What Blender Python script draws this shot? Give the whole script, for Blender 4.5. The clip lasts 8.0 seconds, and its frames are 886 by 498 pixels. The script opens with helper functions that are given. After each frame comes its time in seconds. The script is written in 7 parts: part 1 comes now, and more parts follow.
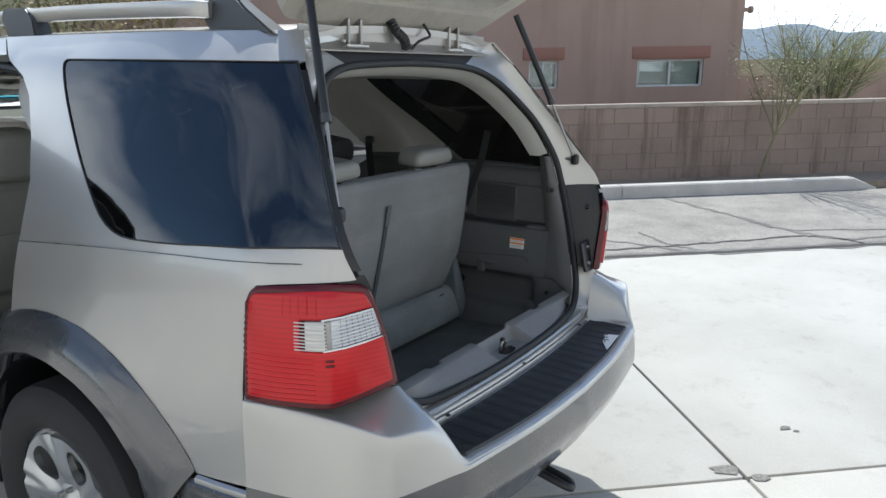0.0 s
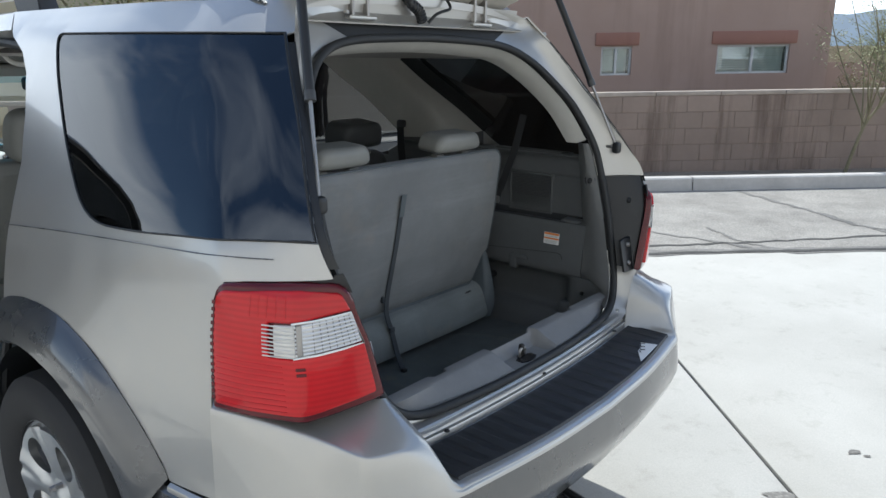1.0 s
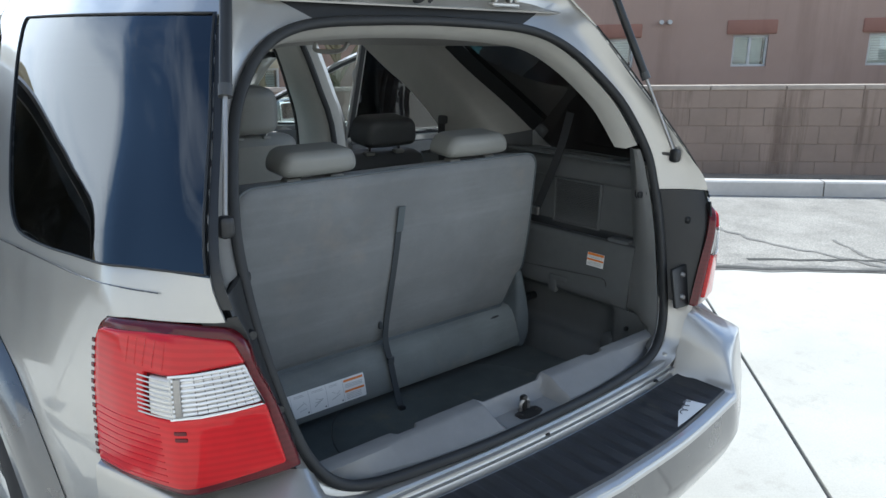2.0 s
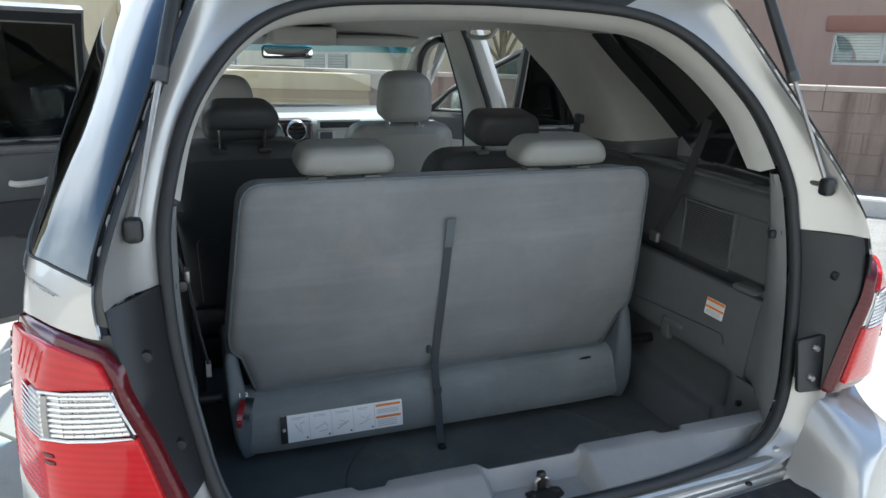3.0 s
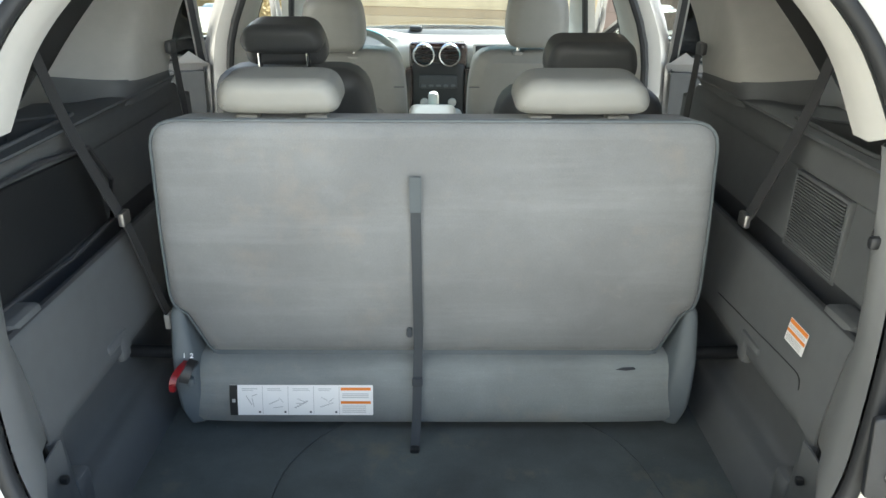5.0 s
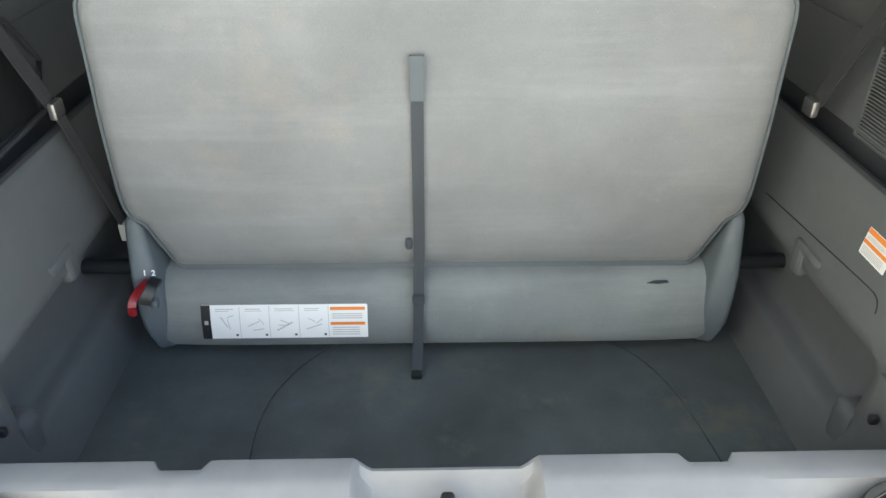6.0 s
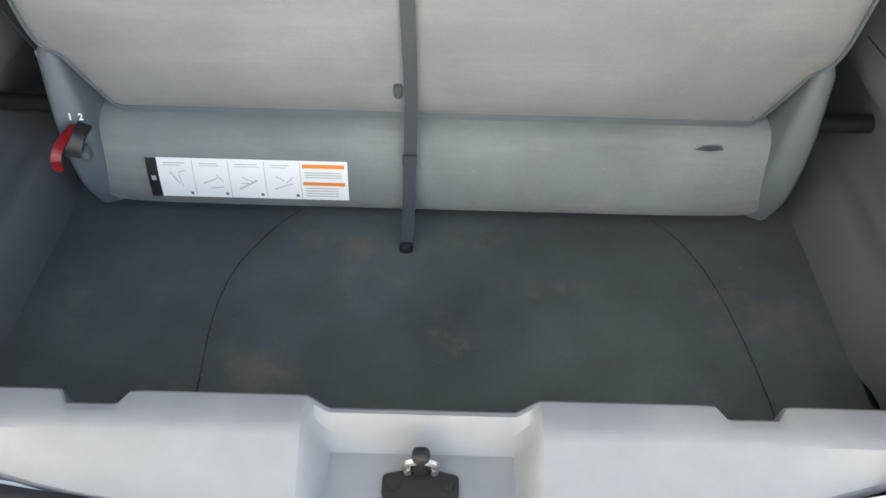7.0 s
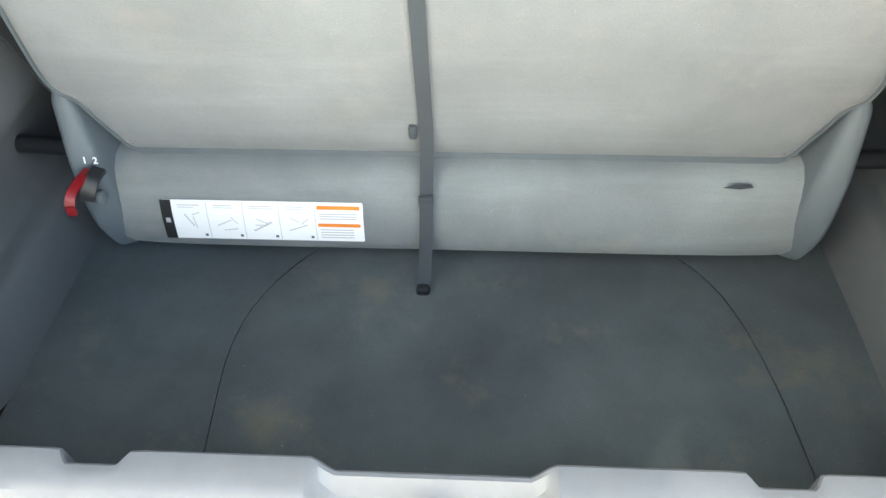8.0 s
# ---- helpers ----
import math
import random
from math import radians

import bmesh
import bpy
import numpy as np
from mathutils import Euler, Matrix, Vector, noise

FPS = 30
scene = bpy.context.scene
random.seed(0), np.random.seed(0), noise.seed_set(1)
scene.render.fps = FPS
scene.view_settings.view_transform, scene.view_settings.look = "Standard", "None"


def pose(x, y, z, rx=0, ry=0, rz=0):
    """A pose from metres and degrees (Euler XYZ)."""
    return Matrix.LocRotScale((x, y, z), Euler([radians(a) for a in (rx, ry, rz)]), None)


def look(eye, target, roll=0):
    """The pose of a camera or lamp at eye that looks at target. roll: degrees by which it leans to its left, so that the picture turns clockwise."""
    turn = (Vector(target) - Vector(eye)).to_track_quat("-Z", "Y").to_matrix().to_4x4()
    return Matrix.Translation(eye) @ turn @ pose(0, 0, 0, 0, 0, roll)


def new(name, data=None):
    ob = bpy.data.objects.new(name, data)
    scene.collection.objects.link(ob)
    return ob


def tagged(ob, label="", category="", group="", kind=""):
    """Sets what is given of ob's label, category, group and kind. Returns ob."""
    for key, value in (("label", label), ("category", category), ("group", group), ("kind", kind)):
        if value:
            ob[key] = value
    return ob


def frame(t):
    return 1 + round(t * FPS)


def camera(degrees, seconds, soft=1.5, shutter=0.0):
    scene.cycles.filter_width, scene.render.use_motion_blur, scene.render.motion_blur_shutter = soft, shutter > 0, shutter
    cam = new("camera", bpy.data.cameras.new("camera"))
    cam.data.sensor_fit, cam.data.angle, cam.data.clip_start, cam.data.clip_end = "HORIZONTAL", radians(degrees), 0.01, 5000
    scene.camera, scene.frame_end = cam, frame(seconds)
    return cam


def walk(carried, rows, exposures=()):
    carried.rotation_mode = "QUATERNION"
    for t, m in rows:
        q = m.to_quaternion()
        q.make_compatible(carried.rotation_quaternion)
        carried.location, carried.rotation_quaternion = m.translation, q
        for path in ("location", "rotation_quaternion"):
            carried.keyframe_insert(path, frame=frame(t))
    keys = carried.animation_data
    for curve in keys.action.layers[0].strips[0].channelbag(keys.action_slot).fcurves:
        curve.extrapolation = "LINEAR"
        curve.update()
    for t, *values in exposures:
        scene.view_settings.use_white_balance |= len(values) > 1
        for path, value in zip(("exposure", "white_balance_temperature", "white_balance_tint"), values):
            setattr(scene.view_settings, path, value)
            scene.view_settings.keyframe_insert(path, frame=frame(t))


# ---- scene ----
from mathutils.geometry import delaunay_2d_cdt

cam = camera(62.74, 8.0)
PATH = [
    (0, (-1.780, -0.724, 1.542), (-0.169, 0.360, 1.062), 0.30),
    (0.5, (-1.701, -0.688, 1.525), (-0.081, 0.373, 1.023), -0.66),
    (1, (-1.528, -0.735, 1.513), (-0.041, 0.500, 1.000), 0.36),
    (1.2, (-1.443, -0.790, 1.512), (-0.075, 0.581, 1.014), 0.20),
    (2.3, (-0.907, -0.710, 1.502), (0.241, 0.828, 0.943), 0.23),
    (2.5, (-0.790, -0.710, 1.491), (0.192, 0.947, 0.953), 0.32),
    (3, (-0.556, -0.711, 1.507), (0.112, 1.083, 0.926), 1.53),
    (3.5, (-0.370, -0.612, 1.487), (0.199, 1.196, 0.849), 3.26),
    (4, (-0.223, -0.525, 1.487), (0.225, 1.312, 0.834), 1.35),
    (4.5, (-0.069, -0.476, 1.494), (0.135, 1.396, 0.821), 2.16),
    (5, (0.009, -0.468, 1.477), (0.018, 1.375, 0.700), 0.25),
    (5.2, (0.012, -0.448, 1.466), (-0.014, 1.349, 0.588), 0.21),
    (6.3, (-0.032, -0.182, 1.388), (0.038, 1.439, 0.219), 0.67),
    (6.5, (-0.032, -0.130, 1.374), (0.001, 1.399, 0.085), -0.06),
    (7, (0.014, -0.024, 1.357), (0.015, 1.301, -0.142), 1.56),
    (7.5, (0.032, 0.017, 1.346), (-0.029, 1.324, -0.167), -0.06),
    (8, (0.032, 0.018, 1.355), (-0.056, 1.381, -0.106), -1.41),
]
EXPOSURES = [
    (0.0, 0.36, 5900, 6), (1.2, 0.38, 5800, 6), (2.5, 0.80, 5650, 3), (3.0, 0.94, 5800, 4), (3.5, 1.42, 5750, 1), (4.5, 1.91, 6300, 4),
    (5.2, 2.24, 6450, 2), (6.5, 2.54, 6800, 4), (7.0, 2.67, 6850, 4), (7.5, 2.95, 6850, 6), (8.0, 3.10, 6800, 2),
]
walk(cam, [(t, look(eye, target, roll)) for t, eye, target, roll in PATH], EXPOSURES)

# ---- light ----
SUN_DIR = Vector((0.55, 0.64, 1.02)).normalized()
world = bpy.data.worlds.new("sky")
scene.world = world
world.use_nodes = True
wt = world.node_tree
wt.nodes.clear()


def wn(kind, **kw):
    n = wt.nodes.new(kind)
    for k, v in kw.items():
        if k in n.inputs:
            n.inputs[k].default_value = v
    return n


sky = wn("ShaderNodeTexSky")
sky.sky_type, sky.sun_disc = "NISHITA", False
sky.sun_elevation = math.asin(SUN_DIR.z)
sky.sun_rotation = math.atan2(SUN_DIR.x, SUN_DIR.y)
sky.air_density, sky.dust_density, sky.altitude = 1.0, 0.6, 700
coords = wn("ShaderNodeTexCoord")
cmap = wn("ShaderNodeMapping")
cmap.inputs["Scale"].default_value = (1.0, 1.0, 2.2)
cmap.inputs["Location"].default_value = (0.35, 0.1, 0.0)
cn = wn("ShaderNodeTexNoise", Scale=1.25, Detail=6.0, Roughness=0.52)
cr = wn("ShaderNodeValToRGB")
cr.color_ramp.elements[0].position, cr.color_ramp.elements[1].position = 0.46, 0.62
cmix = wn("ShaderNodeMixRGB")
cmix.inputs[2].default_value = (11.0, 11.3, 11.8, 1)
bg = wn("ShaderNodeBackground", Strength=0.14)
wout = wn("ShaderNodeOutputWorld")
wt.links.new(coords.outputs["Generated"], cmap.inputs["Vector"])
wt.links.new(cmap.outputs["Vector"], cn.inputs["Vector"])
wt.links.new(cn.outputs["Fac"], cr.inputs["Fac"])
sep = wn("ShaderNodeSeparateXYZ")
band = wn("ShaderNodeMapRange")
for k, v in (("From Min", 0.30), ("From Max", 0.80), ("To Min", 1.0), ("To Max", 0.35)):
    band.inputs[k].default_value = v
cmul = wn("ShaderNodeMath")
cmul.operation = "MULTIPLY"
wt.links.new(coords.outputs["Generated"], sep.inputs[0])
wt.links.new(sep.outputs["Z"], band.inputs["Value"])
wt.links.new(cr.outputs["Color"], cmul.inputs[0])
wt.links.new(band.outputs["Result"], cmul.inputs[1])
haze = wn("ShaderNodeMapRange")  # pale haze low over the horizon
for k, v in (("From Min", 0.02), ("From Max", 0.26), ("To Min", 0.75), ("To Max", 0.0)):
    haze.inputs[k].default_value = v
veil = wn("ShaderNodeMath")
veil.operation = "MAXIMUM"
wt.links.new(sep.outputs["Z"], haze.inputs["Value"])
wt.links.new(haze.outputs["Result"], veil.inputs[0])
wt.links.new(cmul.outputs[0], veil.inputs[1])
wt.links.new(veil.outputs[0], cmix.inputs[0])
wt.links.new(sky.outputs["Color"], cmix.inputs[1])
wt.links.new(cmix.outputs["Color"], bg.inputs["Color"])
wt.links.new(bg.outputs["Background"], wout.inputs["Surface"])
sun = new("sun", bpy.data.lights.new("sun", "SUN"))
sun.data.energy, sun.data.angle, sun.data.color = 4.7, radians(0.55), (1.0, 0.95, 0.87)
sun.rotation_mode = "QUATERNION"
sun.rotation_quaternion = SUN_DIR.to_track_quat("Z", "Y")

# ---- materials ----


class Mat:
    """A small wrapper that makes node materials readable."""

    def __init__(self, name):
        self.m = bpy.data.materials.new(name)
        self.m.use_nodes = True
        self.t = self.m.node_tree
        self.b = self.t.nodes["Principled BSDF"]
        self.out = self.t.nodes["Material Output"]
        self.co = self.t.nodes.new("ShaderNodeTexCoord").outputs["Object"]

    def n(self, kind, **kw):
        n = self.t.nodes.new(kind)
        for k, v in kw.items():
            if k in n.inputs:
                n.inputs[k].default_value = v
        return n

    def link(self, a, b):
        self.t.links.new(a, b)

    def noise(self, scale, detail=4.0, rough=0.55, stretch=None):
        n = self.n("ShaderNodeTexNoise", Scale=scale, Detail=detail, Roughness=rough)
        if stretch:
            mp = self.n("ShaderNodeMapping")
            mp.inputs["Scale"].default_value = stretch
            self.link(self.co, mp.inputs["Vector"])
            self.link(mp.outputs["Vector"], n.inputs["Vector"])
        else:
            self.link(self.co, n.inputs["Vector"])
        return n.outputs["Fac"]

    def ramp(self, fac, stops):
        r = self.n("ShaderNodeValToRGB")
        el = r.color_ramp.elements
        while len(el) < len(stops):
            el.new(0.5)
        for e, (p, c) in zip(el, stops):
            e.position = p
            e.color = (*c, 1) if len(c) == 3 else c
        self.link(fac, r.inputs["Fac"])
        return r.outputs["Color"]

    def mix(self, fac, a, b, mode="MIX"):
        m = self.n("ShaderNodeMixRGB")
        m.blend_type = mode
        for i, v in ((0, fac), (1, a), (2, b)):
            if isinstance(v, (int, float)):
                m.inputs[i].default_value = v
            elif isinstance(v, tuple):
                m.inputs[i].default_value = (*v, 1)
            else:
                self.link(v, m.inputs[i])
        return m.outputs["Color"]

    def bump(self, height, strength=0.2, distance=0.002):
        bp = self.n("ShaderNodeBump", Strength=strength, Distance=distance)
        self.link(height, bp.inputs["Height"])
        self.link(bp.outputs["Normal"], self.b.inputs["Normal"])

    def set(self, **kw):
        for k, v in kw.items():
            k = k.replace("_", " ")
            if hasattr(v, "is_linked"):
                self.link(v, self.b.inputs[k])
            elif isinstance(v, tuple):
                self.b.inputs[k].default_value = (*v, 1)
            else:
                self.b.inputs[k].default_value = v
        return self


def plain(name, color, rough=0.5, metal=0.0, vary=0.12, scale=40.0, bump=0.15, grain=400.0, dist=0.0006, coat=0.0):
    m = Mat(name)
    lo = tuple(c * (1 - vary) for c in color)
    hi = tuple(min(1, c * (1 + vary)) for c in color)
    big = m.ramp(m.noise(scale * 0.12, 5.0), [(0.3, lo), (0.7, hi)])
    fine = m.ramp(m.noise(scale, 4.0), [(0.3, tuple([1 - vary * 0.7] * 3)), (0.7, (1, 1, 1))])
    m.set(Base_Color=m.mix(1.0, big, fine, "MULTIPLY"), Roughness=rough, Metallic=metal)
    if coat:
        m.set(Coat_Weight=coat, Coat_Roughness=0.06)
    if bump:
        m.bump(m.noise(grain, 3.0), bump, dist)
    return m.m


def car_paint(name, color, rough, coat=0.8, dusty=0.4):
    m = Mat(name)
    flake = m.ramp(m.noise(1400.0, 2.0), [(0.35, tuple(c * 0.95 for c in color)), (0.65, tuple(min(1, c * 1.04) for c in color))])
    dust = m.ramp(m.noise(3.0, 6.0, 0.65), [(0.35, (0, 0, 0)), (0.75, (dusty,) * 3)])
    m.set(Base_Color=m.mix(dust, flake, (0.46, 0.43, 0.38)), Metallic=0.6)
    m.set(Roughness=m.ramp(m.noise(9.0, 5.0), [(0.3, (rough,) * 3), (0.8, (rough + 0.12,) * 3)]), Coat_Weight=coat, Coat_Roughness=0.05)
    m.bump(m.noise(14.0, 2.0), 0.02, 0.002)
    return m.m


def fabric(name, color, weave=900.0, vary=0.2, rough=0.92, dirt=0.0, worn=0.0):
    m = Mat(name)
    big = m.ramp(m.noise(5.0, 6.0, 0.6), [(0.3, tuple(c * (1 - vary) for c in color)), (0.72, tuple(c * (1 + vary) for c in color))])
    fine = m.ramp(m.noise(weave, 2.0), [(0.3, (0.82,) * 3), (0.7, (1.0,) * 3)])
    scuff = m.ramp(m.noise(11.0, 8.0, 0.7), [(0.60, (0, 0, 0)), (0.78, (0.25,) * 3)])
    c = m.mix(scuff, m.mix(1.0, big, fine, "MULTIPLY"), tuple(min(1, k * 1.6) for k in color))
    if dirt:
        spots = m.ramp(m.noise(6.5, 8.0, 0.68), [(0.55, (0, 0, 0)), (0.74, (dirt,) * 3)])
        c = m.mix(spots, c, (color[0] * 1.9, color[1] * 1.45, color[2] * 1.05))
        lint = m.ramp(m.noise(260.0, 2.0), [(0.74, (0, 0, 0)), (0.80, (dirt,) * 3)])
        c = m.mix(lint, c, tuple(min(1, k * 3.0) for k in color))
    if worn:
        streak = m.ramp(m.noise(3.2, 7.0, 0.66, (0.55, 1.0, 5.5)), [(0.50, (0, 0, 0)), (0.68, (worn,) * 3)])
        c = m.mix(streak, c, tuple(min(1, k * 1.55) for k in color))
        smudge = m.ramp(m.noise(2.3, 6.0, 0.6), [(0.36, (worn * 0.8,) * 3), (0.52, (0, 0, 0))])
        c = m.mix(smudge, c, tuple(k * 0.6 for k in color))
    m.set(Base_Color=c, Roughness=rough, Sheen_Weight=0.12)
    m.bump(m.noise(weave * 0.6, 3.0), 0.35, 0.001)
    return m.m


def glass(name, tint, gloss_rough=0.0, ior=1.5):
    """A thin pane: what passes is tinted, what is reflected follows Fresnel."""
    m = Mat(name)
    tr = m.n("ShaderNodeBsdfTransparent", Color=(*tint, 1))
    gl = m.n("ShaderNodeBsdfGlossy", Color=(1, 1, 1, 1), Roughness=gloss_rough)
    lw = m.n("ShaderNodeLayerWeight", Blend=0.5)
    pw = m.n("ShaderNodeMath")
    pw.operation = "POWER"
    pw.inputs[1].default_value = 5.0
    f0 = ((ior - 1) / (ior + 1)) ** 2 * 2
    sc = m.n("ShaderNodeMath")
    sc.operation = "MULTIPLY_ADD"
    sc.inputs[1].default_value, sc.inputs[2].default_value = 1 - f0, f0
    m.link(lw.outputs["Facing"], pw.inputs[0])
    m.link(pw.outputs[0], sc.inputs[0])
    mx = m.n("ShaderNodeMixShader")
    m.link(sc.outputs[0], mx.inputs[0])
    m.link(tr.outputs["BSDF"], mx.inputs[1])
    m.link(gl.outputs["BSDF"], mx.inputs[2])
    m.link(mx.outputs["Shader"], m.out.inputs["Surface"])
    return m.m


def lens_plastic(name, color, rough=0.12):
    m = Mat(name)
    w = m.n("ShaderNodeTexWave", Scale=28.0, Distortion=0.3)
    w.bands_direction = "Z"
    m.link(m.co, w.inputs["Vector"])
    c = m.mix(0.22, m.ramp(m.noise(7.0, 4.0), [(0.3, tuple(k * 0.75 for k in color)), (0.7, color)]), m.ramp(w.outputs["Fac"], [(0.2, tuple(k * 0.45 for k in color)), (0.7, color)]))
    m.set(Base_Color=c, Roughness=rough, Coat_Weight=0.35, Coat_Roughness=0.03)
    m.b.inputs["Specular IOR Level"].default_value = 0.25
    m.bump(w.outputs["Fac"], 0.05, 0.002)
    return m.m


def concrete_mat():
    m = Mat("concrete")
    base = m.ramp(m.noise(0.9, 8.0, 0.62), [(0.28, (0.39, 0.372, 0.332)), (0.72, (0.505, 0.487, 0.442))])
    spots = m.ramp(m.noise(6.0, 8.0, 0.75), [(0.25, (0.80, 0.79, 0.77)), (0.45, (1, 1, 1))])
    fine = m.ramp(m.noise(160.0, 4.0), [(0.3, (0.88,) * 3), (0.7, (1.0,) * 3)])
    m.set(Base_Color=m.mix(1.0, m.mix(1.0, base, spots, "MULTIPLY"), fine, "MULTIPLY"), Roughness=0.9)
    m.bump(m.noise(120.0, 5.0), 0.3, 0.002)
    return m.m


def asphalt_mat(name, lo, hi):
    m = Mat(name)
    base = m.ramp(m.noise(1.3, 8.0, 0.65), [(0.3, lo), (0.7, hi)])
    v = m.n("ShaderNodeTexVoronoi", Scale=70.0)
    m.link(m.co, v.inputs["Vector"])
    agg = m.ramp(v.outputs["Distance"], [(0.1, (1.15,) * 3), (0.6, (0.72,) * 3)])
    stain = m.ramp(m.noise(3.2, 6.0, 0.7), [(0.3, (0.75,) * 3), (0.55, (1, 1, 1))])
    m.set(Base_Color=m.mix(1.0, m.mix(1.0, base, agg, "MULTIPLY"), stain, "MULTIPLY"), Roughness=0.92)
    m.bump(v.outputs["Distance"], 0.5, 0.004)
    return m.m


def block_mat():
    m = Mat("concrete_block")
    info = m.n("ShaderNodeObjectInfo")
    m.co = m.n("ShaderNodeNewGeometry").outputs["Position"]
    per = m.ramp(info.outputs["Random"], [(0.0, (0.94, 0.94, 0.94)), (1.0, (1.04, 1.03, 1.03))])
    base = m.ramp(m.noise(1.3, 8.0, 0.65), [(0.3, (0.222, 0.166, 0.130)), (0.7, (0.305, 0.232, 0.184))])
    streak = m.ramp(m.noise(1.2, 7.0, 0.7, (2.6, 2.6, 0.22)), [(0.33, (0.55, 0.52, 0.50)), (0.47, (1, 1, 1))])
    m.set(Base_Color=m.mix(1.0, m.mix(1.0, base, per, "MULTIPLY"), streak, "MULTIPLY"), Roughness=0.95)
    m.bump(m.noise(60.0, 6.0, 0.7), 0.5, 0.006)
    return m.m


def stucco(name, lo, hi):
    m = Mat(name)
    base = m.ramp(m.noise(0.7, 6.0, 0.6), [(0.3, lo), (0.7, hi)])
    streak = m.ramp(m.noise(0.9, 6.0, 0.65, (2.5, 2.5, 0.25)), [(0.33, (0.86, 0.85, 0.84)), (0.5, (1, 1, 1))])
    m.set(Base_Color=m.mix(1.0, base, streak, "MULTIPLY"), Roughness=0.95)
    m.bump(m.noise(45.0, 5.0, 0.7), 0.4, 0.006)
    return m.m


M_PAINT = car_paint("silver_paint", (0.415, 0.410, 0.394), 0.30)
M_CLAD = car_paint("grey_paint", (0.098, 0.100, 0.104), 0.24, 0.75, 0.10)
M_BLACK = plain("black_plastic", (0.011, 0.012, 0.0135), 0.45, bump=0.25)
M_DARK = plain("dark_grey_plastic", (0.045, 0.047, 0.05), 0.5, bump=0.3, grain=700)
M_RUBBER = plain("rubber_seal", (0.016, 0.017, 0.018), 0.62, bump=0.2)
M_PAD = plain("step_pad_rubber", (0.022, 0.023, 0.026), 0.5, bump=0.4, vary=0.25, grain=500)
M_TYRE = plain("tyre_rubber", (0.02, 0.02, 0.021), 0.8, bump=0.4, grain=250)
M_RIM = plain("wheel_silver", (0.62, 0.63, 0.64), 0.28, 0.85, vary=0.06, bump=0.05)
M_CHROME = plain("bright_metal", (0.7, 0.7, 0.7), 0.18, 1.0, vary=0.04, bump=0.03)
M_STEEL = plain("worn_steel", (0.35, 0.34, 0.33), 0.4, 0.9, vary=0.2)
M_TRIM = plain("grey_interior_plastic", (0.098, 0.102, 0.103), 0.62, vary=0.1, bump=0.45, grain=900, dist=0.0005)
M_TRIM_LIGHT = plain("pale_interior_plastic", (0.455, 0.445, 0.412), 0.7, vary=0.06, bump=0.35, grain=900, dist=0.0005)
M_TRIM_EDGE = plain("grey_edge_plastic", (0.135, 0.138, 0.136), 0.6, vary=0.1, bump=0.4, grain=900, dist=0.0005)
M_SILL = plain("pale_grey_sill_plastic", (0.193, 0.193, 0.193), 0.55, vary=0.1, bump=0.4, grain=900, dist=0.0005)
M_CARPET = fabric("charcoal_carpet", (0.066, 0.078, 0.077), 500.0, 0.36, dirt=0.95, worn=0.3)
M_GATE = plain("dusty_beige_gate_panel", (0.40, 0.375, 0.33), 0.65, vary=0.14, bump=0.2)
M_HEADLINER = fabric("pale_headliner", (0.344, 0.328, 0.303), 900.0, 0.05)
M_SEATBACK = fabric("grey_seatback_carpet", (0.188, 0.195, 0.199), 800.0, 0.16, dirt=0.22, worn=0.24)
M_SEATCARPET = fabric("grey_base_carpet", (0.185, 0.200, 0.198), 700.0, 0.18, dirt=0.3, worn=0.35)
M_SEATBASE = plain("grey_seat_plastic", (0.092, 0.108, 0.117), 0.6, vary=0.1, bump=0.4, grain=800)
M_LEATHER = plain("grey_vinyl", (0.205, 0.205, 0.190), 0.5, vary=0.06, bump=0.25, grain=350)
M_LEATHER_DK = plain("charcoal_vinyl", (0.070, 0.074, 0.077), 0.5, vary=0.08, bump=0.25, grain=350)
M_STRAP = fabric("grey_webbing", (0.045, 0.052, 0.058), 1500.0, 0.1)
M_BELT = fabric("dark_belt_webbing", (0.020, 0.021, 0.023), 1500.0, 0.1)
M_RED = plain("red_plastic", (0.19, 0.006, 0.010), 0.35, vary=0.05)
M_LABEL = plain("label_paper", (0.78, 0.78, 0.77), 0.4, vary=0.03, bump=0.0)
M_LABEL_ORANGE = plain("label_orange", (0.75, 0.22, 0.03), 0.4, vary=0.03, bump=0.0)
M_LABEL_INK = plain("label_ink", (0.10, 0.10, 0.11), 0.5, vary=0.03, bump=0.0)
M_LABEL_GREY = plain("label_grey", (0.42, 0.42, 0.42), 0.5, vary=0.03, bump=0.0)
M_LAMP_RED = lens_plastic("red_lamp_lens", (0.53, 0.011, 0.015))
M_LAMP_RED_DK = lens_plastic("dark_red_lamp_rim", (0.10, 0.008, 0.012))
M_LAMP_CLEAR = lens_plastic("clear_lamp_lens", (0.72, 0.70, 0.66), 0.1)
M_LAMP_CHROME = plain("lamp_reflector", (0.80, 0.79, 0.77), 0.30, 0.55, vary=0.05, bump=0.0)
M_GLASS_DARK = glass("privacy_glass", (0.15, 0.155, 0.155), 0.0, 1.52)
M_GLASS = glass("clear_car_glass", (0.80, 0.85, 0.83))
M_GLASS_BAND = glass("tinted_sun_band", (0.08, 0.36, 0.46))
M_MIRROR = plain("mirror_glass", (0.8, 0.8, 0.8), 0.02, 1.0, vary=0.0, bump=0.0)
M_DASH_LIGHT = plain("pale_dash_plastic", (0.44, 0.43, 0.40), 0.6, vary=0.05, bump=0.3, grain=800)
